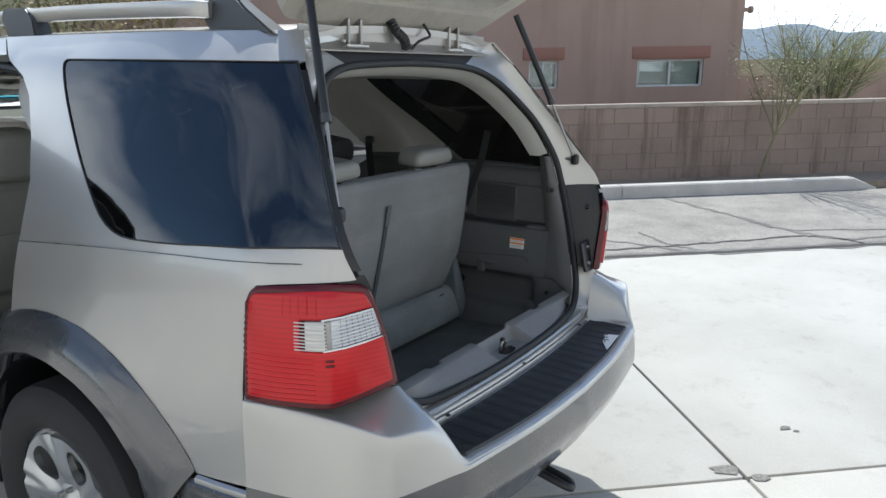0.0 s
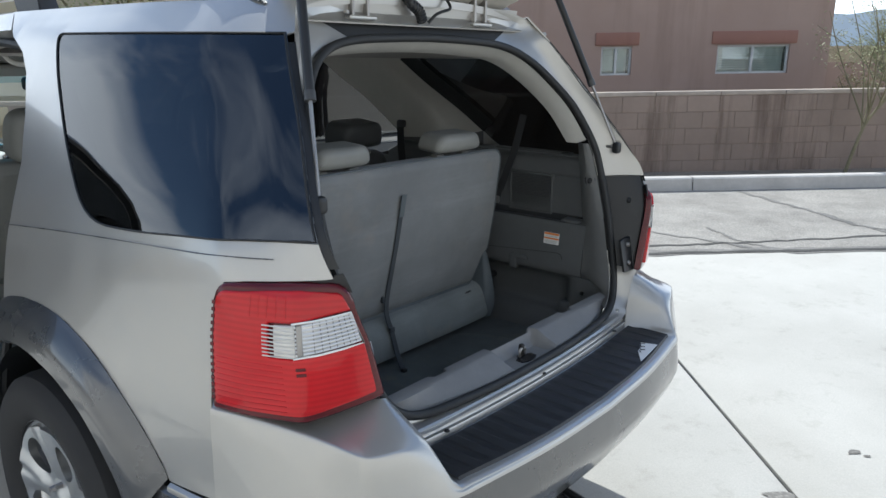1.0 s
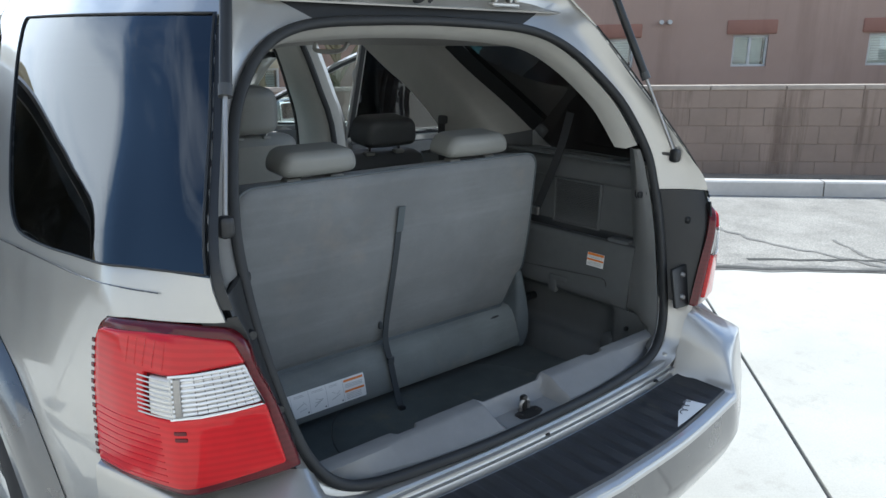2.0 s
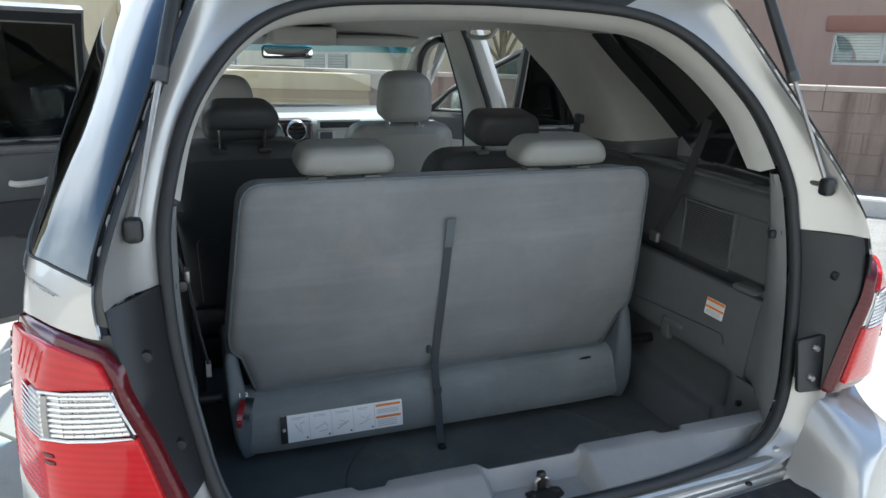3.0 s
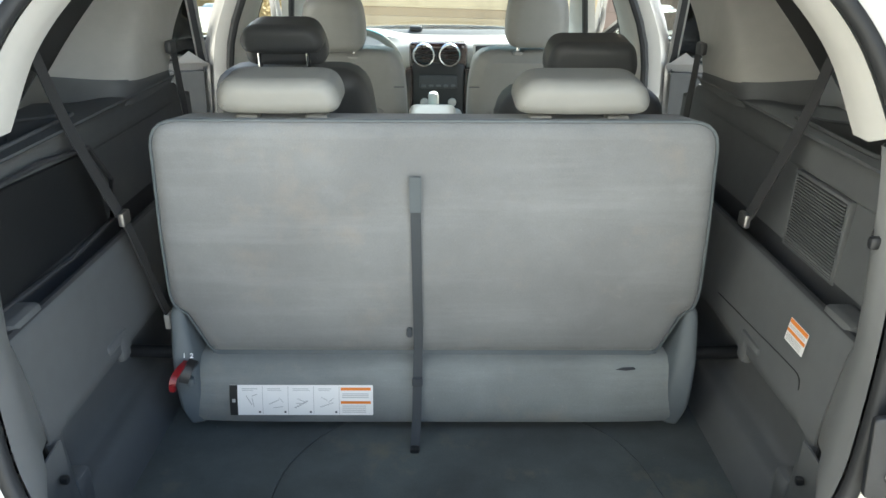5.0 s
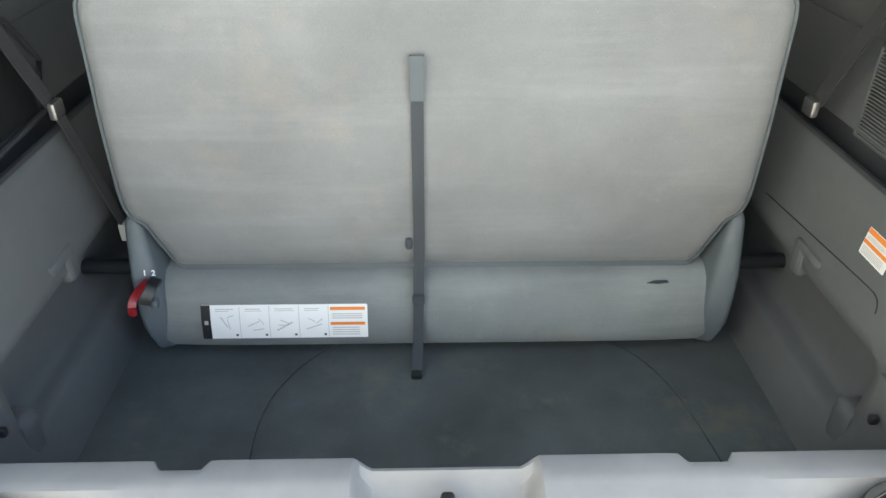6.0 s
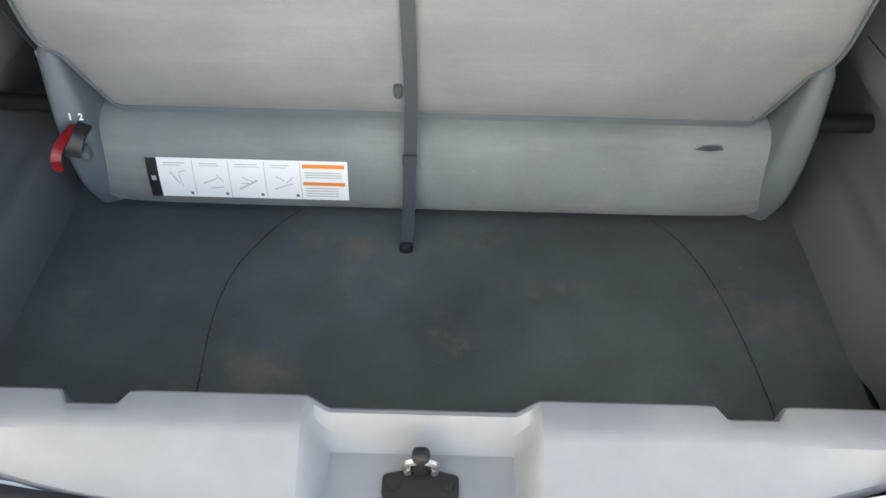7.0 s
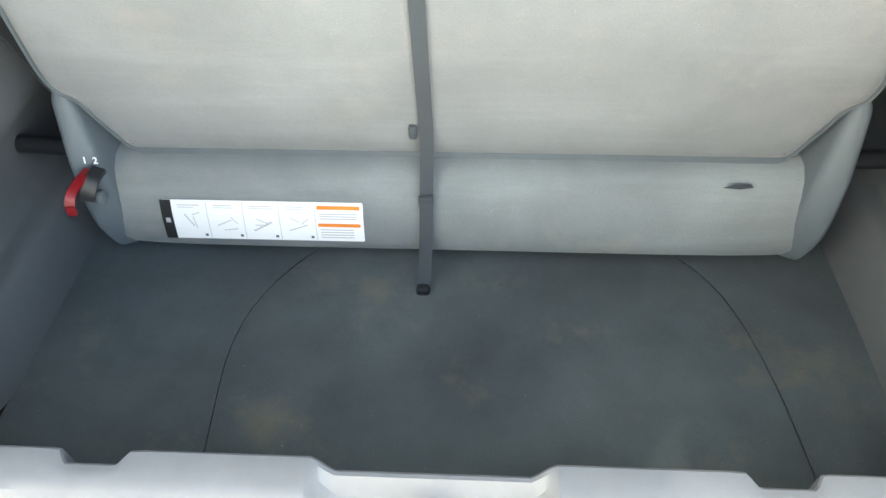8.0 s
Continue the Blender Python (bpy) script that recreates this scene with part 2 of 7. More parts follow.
M_LID = plain("pale_vinyl_lid", (0.50, 0.49, 0.46), 0.32, vary=0.05, bump=0.1, grain=350)
M_WOOD = plain("dark_wood_trim", (0.032, 0.014, 0.011), 0.25, vary=0.4, scale=60, bump=0.05, coat=0.5)
M_CONC = concrete_mat()
M_KERB = plain("kerb_concrete", (0.50, 0.47, 0.43), 0.9, vary=0.12, scale=20, bump=0.4, grain=90, dist=0.003)
M_ASPH = asphalt_mat("weathered_asphalt", (0.285, 0.265, 0.232), (0.40, 0.373, 0.328))
M_CRACK = asphalt_mat("crack_dirt", (0.05, 0.048, 0.044), (0.10, 0.095, 0.085))
M_CRACK_PALE = asphalt_mat("old_crack_fill", (0.18, 0.17, 0.155), (0.26, 0.245, 0.22))
M_EARTH = asphalt_mat("desert_earth", (0.25, 0.20, 0.15), (0.36, 0.30, 0.23))
M_BLOCK = block_mat()
M_MORTAR = plain("mortar", (0.235, 0.176, 0.138), 0.95, vary=0.15, bump=0.4, grain=80, dist=0.004)
M_STUCCO = stucco("brown_stucco", (0.37, 0.25, 0.188), (0.42, 0.29, 0.222))
M_STUCCO_TAN = stucco("tan_stucco", (0.40, 0.31, 0.19), (0.47, 0.37, 0.235))
M_LOCK = plain("oily_black_steel", (0.009, 0.008, 0.007), 0.5, vary=0.3)
M_STUCCO_CREAM = stucco("cream_stucco", (0.55, 0.475, 0.32), (0.63, 0.55, 0.38))
M_STUCCO_TOP = stucco("cream_course", (0.50, 0.405, 0.25), (0.56, 0.455, 0.29))
M_STUCCO_BAND = stucco("brown_tan_band", (0.33, 0.245, 0.145), (0.39, 0.29, 0.175))
M_STUCCO_PALE = stucco("pale_stucco", (0.60, 0.575, 0.53), (0.68, 0.655, 0.61))
M_STUCCO_RED = stucco("red_brown_trim", (0.30, 0.15, 0.105), (0.35, 0.175, 0.125))
M_BLIND = plain("window_blind", (0.72, 0.69, 0.58), 0.8, vary=0.1)
M_FRAME_W = plain("window_frame_white", (0.6, 0.58, 0.53), 0.6)
M_ROOM = plain("dim_room", (0.10, 0.095, 0.085), 0.9)
M_GLASS_HOUSE = glass("house_glass", (0.8, 0.84, 0.84))
M_BARK = plain("palo_verde_bark", (0.22, 0.19, 0.11), 0.9, vary=0.25, bump=0.5, grain=120, dist=0.004)
M_LEAF = plain("small_leaves", (0.42, 0.42, 0.21), 0.7, vary=0.3, scale=8, bump=0.0)
M_LEAF_DRY = plain("dry_leaves", (0.33, 0.26, 0.12), 0.8, vary=0.3, scale=8, bump=0.0)
# pale blue base colour holds the painted distance haze
M_HAZED_HILL = plain("hazed_far_hills", (0.62, 0.69, 0.74), 1.0, vary=0.15, scale=0.02, bump=0.0)

# ---- building tools ----


def part(name, bm, material, parent=None, label="", smooth=True, sharp=35):
    me = bpy.data.meshes.new(name)
    bm.normal_update()
    for f in bm.faces:
        f.smooth = smooth
    if smooth:
        lim = radians(sharp)
        for e in bm.edges:
            if len(e.link_faces) == 2 and e.calc_face_angle(0) > lim:
                e.smooth = False
    bm.to_mesh(me)
    bm.free()
    me.materials.append(material)
    ob = new(name, me)
    ob.parent = parent
    if label:
        tagged(ob, label)
    return ob


def thing(name, label, category, at=(0, 0, 0), group="", kind=""):
    ob = new(name)
    ob.empty_display_size = 0.1
    ob.matrix_basis = Matrix.Translation(at)
    return tagged(ob, label, category, group, kind)


def add_box(bm, lo, hi, bevel=0.0, seg=2, m=None):
    vs = [bm.verts.new((x, y, z)) for z in (lo[2], hi[2]) for y in (lo[1], hi[1]) for x in (lo[0], hi[0])]
    fs = [bm.faces.new([vs[i] for i in q]) for q in ((0, 2, 3, 1), (4, 5, 7, 6), (0, 1, 5, 4), (2, 6, 7, 3), (0, 4, 6, 2), (1, 3, 7, 5))]
    if bevel:
        es = list({e for f in fs for e in f.edges})
        r = bmesh.ops.bevel(bm, geom=es, offset=bevel, segments=seg, profile=0.5, affect="EDGES")
        vs = list({v for f in r["faces"] for v in f.verts} | {v for v in vs if v.is_valid})
    if m is not None:
        bmesh.ops.transform(bm, matrix=m, verts=vs)
    return vs


def box(lo, hi, bevel=0.0, seg=2, m=None):
    bm = bmesh.new()
    add_box(bm, lo, hi, bevel, seg, m)
    return bm


def smooth_path(pts, n):
    """Catmull-Rom through pts, n steps a span."""
    P = [Vector(p) for p in pts]
    P = [2 * P[0] - P[1]] + P + [2 * P[-1] - P[-2]]
    out = []
    for i in range(1, len(P) - 2):
        a, b, c, d = P[i - 1:i + 3]
        for k in range(n):
            t = k / n
            out.append(0.5 * ((2 * b) + (c - a) * t + (2 * a - 5 * b + 4 * c - d) * t * t + (3 * b - a - 3 * c + d) * t ** 3))
    out.append(P[-2])
    return out


def add_sweep(bm, path, section, closed=False, up=(0, 0, 1), radii=None, cap=True):
    """Sweep a section (list of 2D points) along a path; the section's second axis leans to up."""
    rings = []
    n = len(path)
    for i, p in enumerate(path):
        p = Vector(p)
        a = Vector(path[(i - 1) % n] if closed or i else path[i])
        b = Vector(path[(i + 1) % n] if closed or i < n - 1 else path[i])
        t = (b - a).normalized()
        u = Vector(up)
        s = t.cross(u)
        if s.length < 1e-4:
            s = t.cross(Vector((0, 1, 0.01)))
        s.normalize()
        w = s.cross(t)
        k = radii[i] if radii else 1.0
        rings.append([bm.verts.new(p + s * (q[0] * k) + w * (q[1] * k)) for q in section])
    m = len(section)
    for i in range(n if closed else n - 1):
        r0, r1 = rings[i], rings[(i + 1) % n]
        for j in range(m):
            bm.faces.new((r0[j], r0[(j + 1) % m], r1[(j + 1) % m], r1[j]))
    if cap and not closed:
        bm.faces.new(rings[0][::-1])
        bm.faces.new(rings[-1])
    return bm


def circle(r, n=10, ry=None):
    return [(r * math.cos(2 * math.pi * i / n), (ry or r) * math.sin(2 * math.pi * i / n)) for i in range(n)]


def tube(path, r, n=10, radii=None, up=(0, 0, 1)):
    bm = bmesh.new()
    add_sweep(bm, path, circle(r, n), radii=radii, up=up)
    bmesh.ops.recalc_face_normals(bm, faces=bm.faces)
    return bm


def strip(path, width, thick, side, sag=0.0):
    """A flat webbing strap along path; side is its width direction."""
    bm = bmesh.new()
    h, t = width / 2, thick / 2
    rings = []
    side = Vector(side).normalized()
    P = [Vector(p) for p in path]
    for i, p in enumerate(P):
        tan = (P[min(i + 1, len(P) - 1)] - P[max(i - 1, 0)]).normalized()
        s = (side - tan * side.dot(tan)).normalized()
        w = s.cross(tan)
        rings.append([bm.verts.new(p + s * a + w * b) for a, b in ((-h, -t), (h, -t), (h, t), (-h, t))])
    for a, b in zip(rings, rings[1:]):
        for j in range(4):
            bm.faces.new((a[j], a[(j + 1) % 4], b[(j + 1) % 4], b[j]))
    bm.faces.new(rings[0][::-1])
    bm.faces.new(rings[-1])
    bmesh.ops.recalc_face_normals(bm, faces=bm.faces)
    return bm


def grid_mesh(rows, close=False):
    """A sheet from rows of equally many points."""
    bm = bmesh.new()
    V = [[bm.verts.new(p) for p in r] for r in rows]
    for a, b in zip(V, V[1:]):
        for j in range(len(a) - 1):
            bm.faces.new((a[j], a[j + 1], b[j + 1], b[j]))
        if close:
            bm.faces.new((a[-1], a[0], b[0], b[-1]))
    return bm


def thicken(bm, d):
    """Give a sheet a thickness against its normals (positive: inwards)."""
    bm.normal_update()
    fs = list(bm.faces)
    old = {v: v.normal.copy() for v in bm.verts}
    pair = {v: bm.verts.new(v.co - n * d) for v, n in old.items()}
    edges = [e for e in bm.edges if len(e.link_faces) == 1]
    back = [(f, [pair[v] for v in f.verts][::-1]) for f in fs]
    rim = []
    for e in edges:
        f = e.link_faces[0]
        for lp in f.loops:
            if lp.edge == e:
                a, b = lp.vert, lp.link_loop_next.vert
                rim.append((b, a, pair[a], pair[b]))
    for _, vs in back:
        bm.faces.new(vs)
    for q in rim:
        bm.faces.new(q)
    return bm


def inside(p, poly):
    x, y = p
    c = False
    j = len(poly) - 1
    for i in range(len(poly)):
        xi, yi = poly[i]
        xj, yj = poly[j]
        if (yi > y) != (yj > y) and x < (xj - xi) * (y - yi) / (yj - yi) + xi:
            c = not c
        j = i
    return c


def edge_dist(p, poly):
    best = 1e9
    for i in range(len(poly)):
        ax, ay = poly[i - 1]
        bx, by = poly[i]
        dx, dy = bx - ax, by - ay
        L = dx * dx + dy * dy
        t = max(0, min(1, ((p[0] - ax) * dx + (p[1] - ay) * dy) / L)) if L else 0
        best = min(best, math.hypot(p[0] - ax - t * dx, p[1] - ay - t * dy))
    return best


def dense(poly, step):
    out = []
    for i in range(len(poly)):
        a, b = poly[i], poly[(i + 1) % len(poly)]
        n = max(1, int(math.ceil(math.hypot(b[0] - a[0], b[1] - a[1]) / step)))
        out += [(a[0] + (b[0] - a[0]) * k / n, a[1] + (b[1] - a[1]) * k / n) for k in range(n)]
    return out


def rounded(poly, radii, n=5):
    """Round the corners of a polygon; radii: one number or one a corner."""
    out = []
    N = len(poly)
    for i in range(N):
        r = radii[i] if isinstance(radii, (list, tuple)) else radii
        p, a, b = Vector(poly[i]), Vector(poly[i - 1]), Vector(poly[(i + 1) % N])
        if r <= 0:
            out.append(tuple(p))
            continue
        da, db = (a - p), (b - p)
        ra, rb = min(r, da.length * 0.49), min(r, db.length * 0.49)
        A, B = p + da.normalized() * ra, p + db.normalized() * rb
        for k in range(n + 1):
            t = k / n
            out.append(tuple((1 - t) ** 2 * A + 2 * t * (1 - t) * p + t * t * B))
    return out


def patch(outline, place, step=0.04, holes=()):
    """A sheet over a 2D outline with holes, laid on a surface by place(a, b)."""
    outer = dense(outline, step)
    inner = [dense(h, step) for h in holes]
    pts, edges = [], []
    for loop in [outer] + inner:
        k = len(pts)
        pts += loop
        edges += [(k + i, k + (i + 1) % len(loop)) for i in range(len(loop))]
    xs, ys = [p[0] for p in outer], [p[1] for p in outer]
    gx = np.arange(min(xs) + step / 2, max(xs), step)
    gy = np.arange(min(ys) + step / 2, max(ys), step)
    for a in gx:
        for b in gy:
            p = (float(a), float(b))
            if inside(p, outer) and not any(inside(p, h) for h in inner) and all(edge_dist(p, h) > step * 0.45 for h in [outer] + inner):
                pts.append(p)
    v, _, f, *_ = delaunay_2d_cdt([Vector(p) for p in pts], edges, [], 0, 1e-6)
    bm = bmesh.new()
    B = [bm.verts.new(place(p.x, p.y)) for p in v]
    for t in f:
        c = sum((v[i] for i in t), Vector((0, 0))) / len(t)
        if inside(c, outer) and not any(inside(c, h) for h in inner):
            bm.faces.new([B[i] for i in t])
    loose = [q for q in bm.verts if not q.link_faces]
    bmesh.ops.delete(bm, geom=loose, context="VERTS")
    return bm


def flip(bm):
    bmesh.ops.reverse_faces(bm, faces=bm.faces)
    return bm


def mirrored(bm):
    bm2 = bm.copy()
    for v in bm2.verts:
        v.co.x = -v.co.x
    bmesh.ops.reverse_faces(bm2, faces=bm2.faces)
    return bm2


def cushion(lo, hi, r, n=6, puff=0.0, m=None):
    """A rounded block with softly bulging faces."""
    bm = bmesh.new()
    c = [(a + b) / 2 for a, b in zip(lo, hi)]
    h = [(b - a) / 2 for a, b in zip(lo, hi)]
    r = min(r, min(h) * 0.98)
    bmesh.ops.create_cube(bm, size=2.0)
    bmesh.ops.subdivide_edges(bm, edges=bm.edges, cuts=n * 2 - 1, use_grid_fill=True)
    for v in bm.verts:
        p = [v.co[i] for i in range(3)]
        q = []
        for i in range(3):
            t = p[i]
            core = (h[i] - r)
            q.append((core if t > 0 else -core) * min(1, abs(t) / 0.72) if abs(t) < 0.72 else math.copysign(core, t))
        d = Vector([math.copysign(max(0, (abs(p[i]) - 0.72) / 0.28), p[i]) for i in range(3)])
        on = [abs(abs(p[i]) - 1) < 1e-6 for i in range(3)]
        nrm = Vector([d[i] for i in range(3)])
        if nrm.length > 0:
            nrm.normalize()
        bulge = Vector([math.copysign(puff, p[i]) * (1 - p[(i + 1) % 3] ** 2) * (1 - p[(i + 2) % 3] ** 2) if on[i] else 0 for i in range(3)])
        v.co = Vector(q) + nrm * r + bulge + Vector(c)
    if m is not None:
        bmesh.ops.transform(bm, matrix=m, verts=bm.verts)
    bmesh.ops.recalc_face_normals(bm, faces=bm.faces)
    return bm


def lathe(profile, n=32, axis="X"):
    """Turn a profile of (radius, along) about an axis."""
    bm = bmesh.new()
    rows = []
    for i in range(n):
        a = 2 * math.pi * i / n
        row = []
        for r, k in profile:
            q = (k, r * math.cos(a), r * math.sin(a)) if axis == "X" else ((r * math.cos(a), k, r * math.sin(a)) if axis == "Y" else (r * math.cos(a), r * math.sin(a), k))
            row.append(bm.verts.new(q))
        rows.append(row)
    for i in range(n):
        a, b = rows[i], rows[(i + 1) % n]
        for j in range(len(profile) - 1):
            bm.faces.new((a[j], a[j + 1], b[j + 1], b[j]))
    bmesh.ops.remove_doubles(bm, verts=bm.verts, dist=1e-5)
    bmesh.ops.recalc_face_normals(bm, faces=bm.faces)
    return bm


def lerp_rows(keys, x):
    """Smooth interpolation in a table of (x, value tuple)."""
    if x <= keys[0][0]:
        return keys[0][1]
    if x >= keys[-1][0]:
        return keys[-1][1]
    for i in range(len(keys) - 1):
        a, b = keys[i], keys[i + 1]
        if a[0] <= x <= b[0]:
            t = (x - a[0]) / (b[0] - a[0])
            pa = keys[i - 1] if i else a
            pb = keys[i + 2] if i + 2 < len(keys) else b
            out = []
            for k in range(len(a[1])):
                h = b[0] - a[0]
                ma = (b[1][k] - pa[1][k]) / (b[0] - pa[0]) * h
                mb = (pb[1][k] - a[1][k]) / (pb[0] - a[0]) * h
                t2, t3 = t * t, t * t * t
                out.append((2 * t3 - 3 * t2 + 1) * a[1][k] + (t3 - 2 * t2 + t) * ma + (-2 * t3 + 3 * t2) * b[1][k] + (t3 - t2) * mb)
            return tuple(out)


# ---- the car's outer skin: plan outlines of the car's left side at several heights ----
SKIN_U = (0.0, 0.12, 0.25, 0.40, 0.90, 1.40, 2.20, 3.20, 4.20, 4.75, 5.00)
SKIN = {
    0.30: ((-0.60, 0.215), (-0.655, 0.28), (-0.742, 0.352), (-0.805, 0.445), (-0.83, 0.9), (-0.84, 1.4), (-0.845, 2.2), (-0.845, 3.2), (-0.83, 4.2), (-0.68, 4.75), (-0.40, 4.95)),
    0.60: ((-0.58, 0.210), (-0.672, 0.258), (-0.753, 0.345), (-0.813, 0.445), (-0.850, 0.9), (-0.868, 1.4), (-0.875, 2.2), (-0.875, 3.2), (-0.86, 4.2), (-0.72, 4.80), (-0.42, 5.02)),
    0.83: ((-0.580, 0.210), (-0.672, 0.258), (-0.753, 0.345), (-0.812, 0.445), (-0.856, 0.9), (-0.874, 1.4), (-0.88, 2.2), (-0.88, 3.2), (-0.86, 4.2), (-0.70, 4.75), (-0.40, 4.96)),
    1.08: ((-0.644, 0.216), (-0.700, 0.272), (-0.750, 0.346), (-0.790, 0.442), (-0.833, 0.9), (-0.852, 1.4), (-0.858, 2.2), (-0.858, 3.2), (-0.80, 4.1), (-0.62, 4.5), (-0.35, 4.65)),
    1.18: ((-0.664, 0.262), (-0.699, 0.325), (-0.736, 0.398), (-0.771, 0.482), (-0.806, 0.9), (-0.822, 1.4), (-0.828, 2.2), (-0.825, 3.2), (-0.72, 3.7), (-0.60, 3.8), (-0.35, 3.85)),
    1.37: ((-0.590, 0.385), (-0.630, 0.44), (-0.660, 0.515), (-0.685, 0.60), (-0.732, 0.95), (-0.748, 1.4), (-0.752, 2.2), (-0.72, 3.0), (-0.66, 3.2), (-0.60, 3.25), (-0.35, 3.3)),
    1.56: ((-0.505, 0.522), (-0.550, 0.575), (-0.580, 0.645), (-0.605, 0.72), (-0.650, 1.0), (-0.663, 1.4), (-0.665, 2.2), (-0.60, 2.75), (-0.55, 2.85), (-0.50, 2.9), (-0.30, 2.95)),
    1.63: ((-0.455, 0.575), (-0.495, 0.63), (-0.520, 0.70), (-0.540, 0.78), (-0.585, 1.0), (-0.600, 1.4), (-0.600, 2.2), (-0.53, 2.6), (-0.48, 2.65), (-0.42, 2.7), (-0.25, 2.7)),
}
SKIN_ROWS = [(z, tuple(c for p in row for c in p)) for z, row in sorted(SKIN.items())]


def skin(u, z, out=0.0):
    """A point of the left side's skin; out: metres outwards."""
    flat = lerp_rows(SKIN_ROWS, z)
    pts = [(uu, (flat[2 * i], flat[2 * i + 1])) for i, uu in enumerate(SKIN_U)]
    x, y = lerp_rows(pts, u)
    if out:
        a, b = skin(u - 0.01, z), skin(u + 0.01, z)
        c, d = skin(u, z - 0.01), skin(u, z + 0.01)
        n = (Vector(b) - Vector(a)).cross(Vector(d) - Vector(c)).normalized()
        if n.x > 0:
            n = -n
        return Vector((x, y, z)) + n * out
    return Vector((x, y, z))

# ---- setting: ground, pavement, wall, buildings ----
LOT_TURN = radians(-48.5)
SLOPE_X, SLOPE_Y, LIFT = 0.0087, -0.0188, 0.029  # the lot falls gently under the car
LU = Vector((math.cos(LOT_TURN), math.sin(LOT_TURN)))


def ground_z(x, y):
    return LIFT + SLOPE_X * x + SLOPE_Y * y


# along the kerb, away from the car, up
LOT = Matrix(((LU.x, -LU.y, 0, 0), (LU.y, LU.x, 0, 0), (ground_z(LU.x, LU.y) - LIFT, ground_z(-LU.y, LU.x) - LIFT, 1, LIFT), (0, 0, 0, 1)))


def lot(u, n, z=0.0):
    return LOT @ Vector((u, n, z))


def sheet(poly, z, thick=0.0, jitter=0.0, place=lot):
    """A flat piece with a slightly uneven edge."""
    rnd = random.Random(len(poly) + int(poly[0][0] * 100))
    pts = dense(poly, 0.12) if jitter else poly
    bm = bmesh.new()
    vs = [bm.verts.new(place(a + rnd.uniform(-jitter, jitter), b + rnd.uniform(-jitter, jitter), z)) for a, b in pts]
    f = bm.faces.new(vs)
    if thick:
        r = bmesh.ops.extrude_face_region(bm, geom=[f])
        bmesh.ops.translate(bm, vec=(0, 0, -thick), verts=[v for v in r["geom"] if isinstance(v, bmesh.types.BMVert)])
    bmesh.ops.triangulate(bm, faces=bm.faces)
    bmesh.ops.recalc_face_normals(bm, faces=bm.faces)
    return bm


bm = bmesh.new()
rows = []
for r in (0.0, 25.0, 50.0, 90.0, 160.0, 300.0, 700.0, 1500.0):
    f = max(0.0, min(1.0, (160 - r) / 120))
    rows.append([Vector((r * math.cos(a), r * math.sin(a), -0.09 + f * ground_z(r * math.cos(a), r * math.sin(a)))) for a in [2 * math.pi * k / 64 for k in range(64)]])
bm = grid_mesh(rows, True)
bmesh.ops.remove_doubles(bm, verts=bm.verts, dist=1e-4)
bmesh.ops.recalc_face_normals(bm, faces=bm.faces)
if sum(f.normal.z for f in bm.faces) < 0:
    flip(bm)
ground = tagged(part("ground", bm, M_EARTH, smooth=False), "dry pale desert earth reaching the horizon", "ground", kind="structure")

# concrete parking apron: slabs with open joints
pavement = thing("pavement", "bright sunlit concrete slabs with dark open joints", "pavement", kind="structure")
EDGE_N = 3.77
US = (-14.0, -10.2, -6.5, -2.86, 0.835, 4.53, 8.3, 12.1, 16.0)
NS = (-14.0, -10.4, -6.8, -3.2, 0.485, EDGE_N)
for i in range(len(US) - 1):
    for j in range(len(NS) - 1):
        g = 0.007
        a, b, c, d = US[i] + g, US[i + 1] - g, NS[j] + g, NS[j + 1] - (g if j < len(NS) - 2 else 0.02)
        bm = box((a, c, -0.055), (b, d, 0.0), 0.006, 2, LOT)
        part("slab", bm, M_CONC, pavement)
bm = box((-14, -14, -0.057), (16, EDGE_N, -0.028), m=LOT)
part("joint_filler", bm, M_CRACK, pavement, "dark dirt in the joints")
# chipped corner and small stains on the slabs
for u, n, r in ((0.79, 0.55, 0.075), (1.20, 0.82, 0.032), (1.235, 0.79, 0.02), (0.88, 0.47, 0.05)):
    rnd = random.Random(int(u * 100))
    poly = [(u + r * rnd.uniform(0.5, 1.1) * math.cos(a * 0.6283), n + r * 0.6 * rnd.uniform(0.5, 1.1) * math.sin(a * 0.6283)) for a in range(10)]
    part("chipped_patch", sheet(poly, 0.004), M_CRACK_PALE, pavement, "rough grey chipped concrete")

# asphalt lane beside the concrete
road = thing("road", "sun-bleached cracked asphalt lane beside a concrete apron", "road", kind="structure")
part("asphalt", sheet([(-16, EDGE_N + 0.03), (18, EDGE_N + 0.03), (18, 6.47), (-16, 6.47)], 0.0, 0.055, 0.0), M_ASPH, road)
part("broken_edge", sheet([(-14, EDGE_N - 0.05), (16, EDGE_N - 0.05), (16, EDGE_N + 0.11), (-14, EDGE_N + 0.11)], 0.004, 0.0, 0.035), M_CRACK_PALE, road, "crumbled grey asphalt edge")
part("broken_edge_gap", sheet([(-14, EDGE_N - 0.02), (16, EDGE_N - 0.02), (16, EDGE_N + 0.035), (-14, EDGE_N + 0.035)], 0.008, 0.0, 0.018), M_CRACK, road, "dark gap along the asphalt edge")


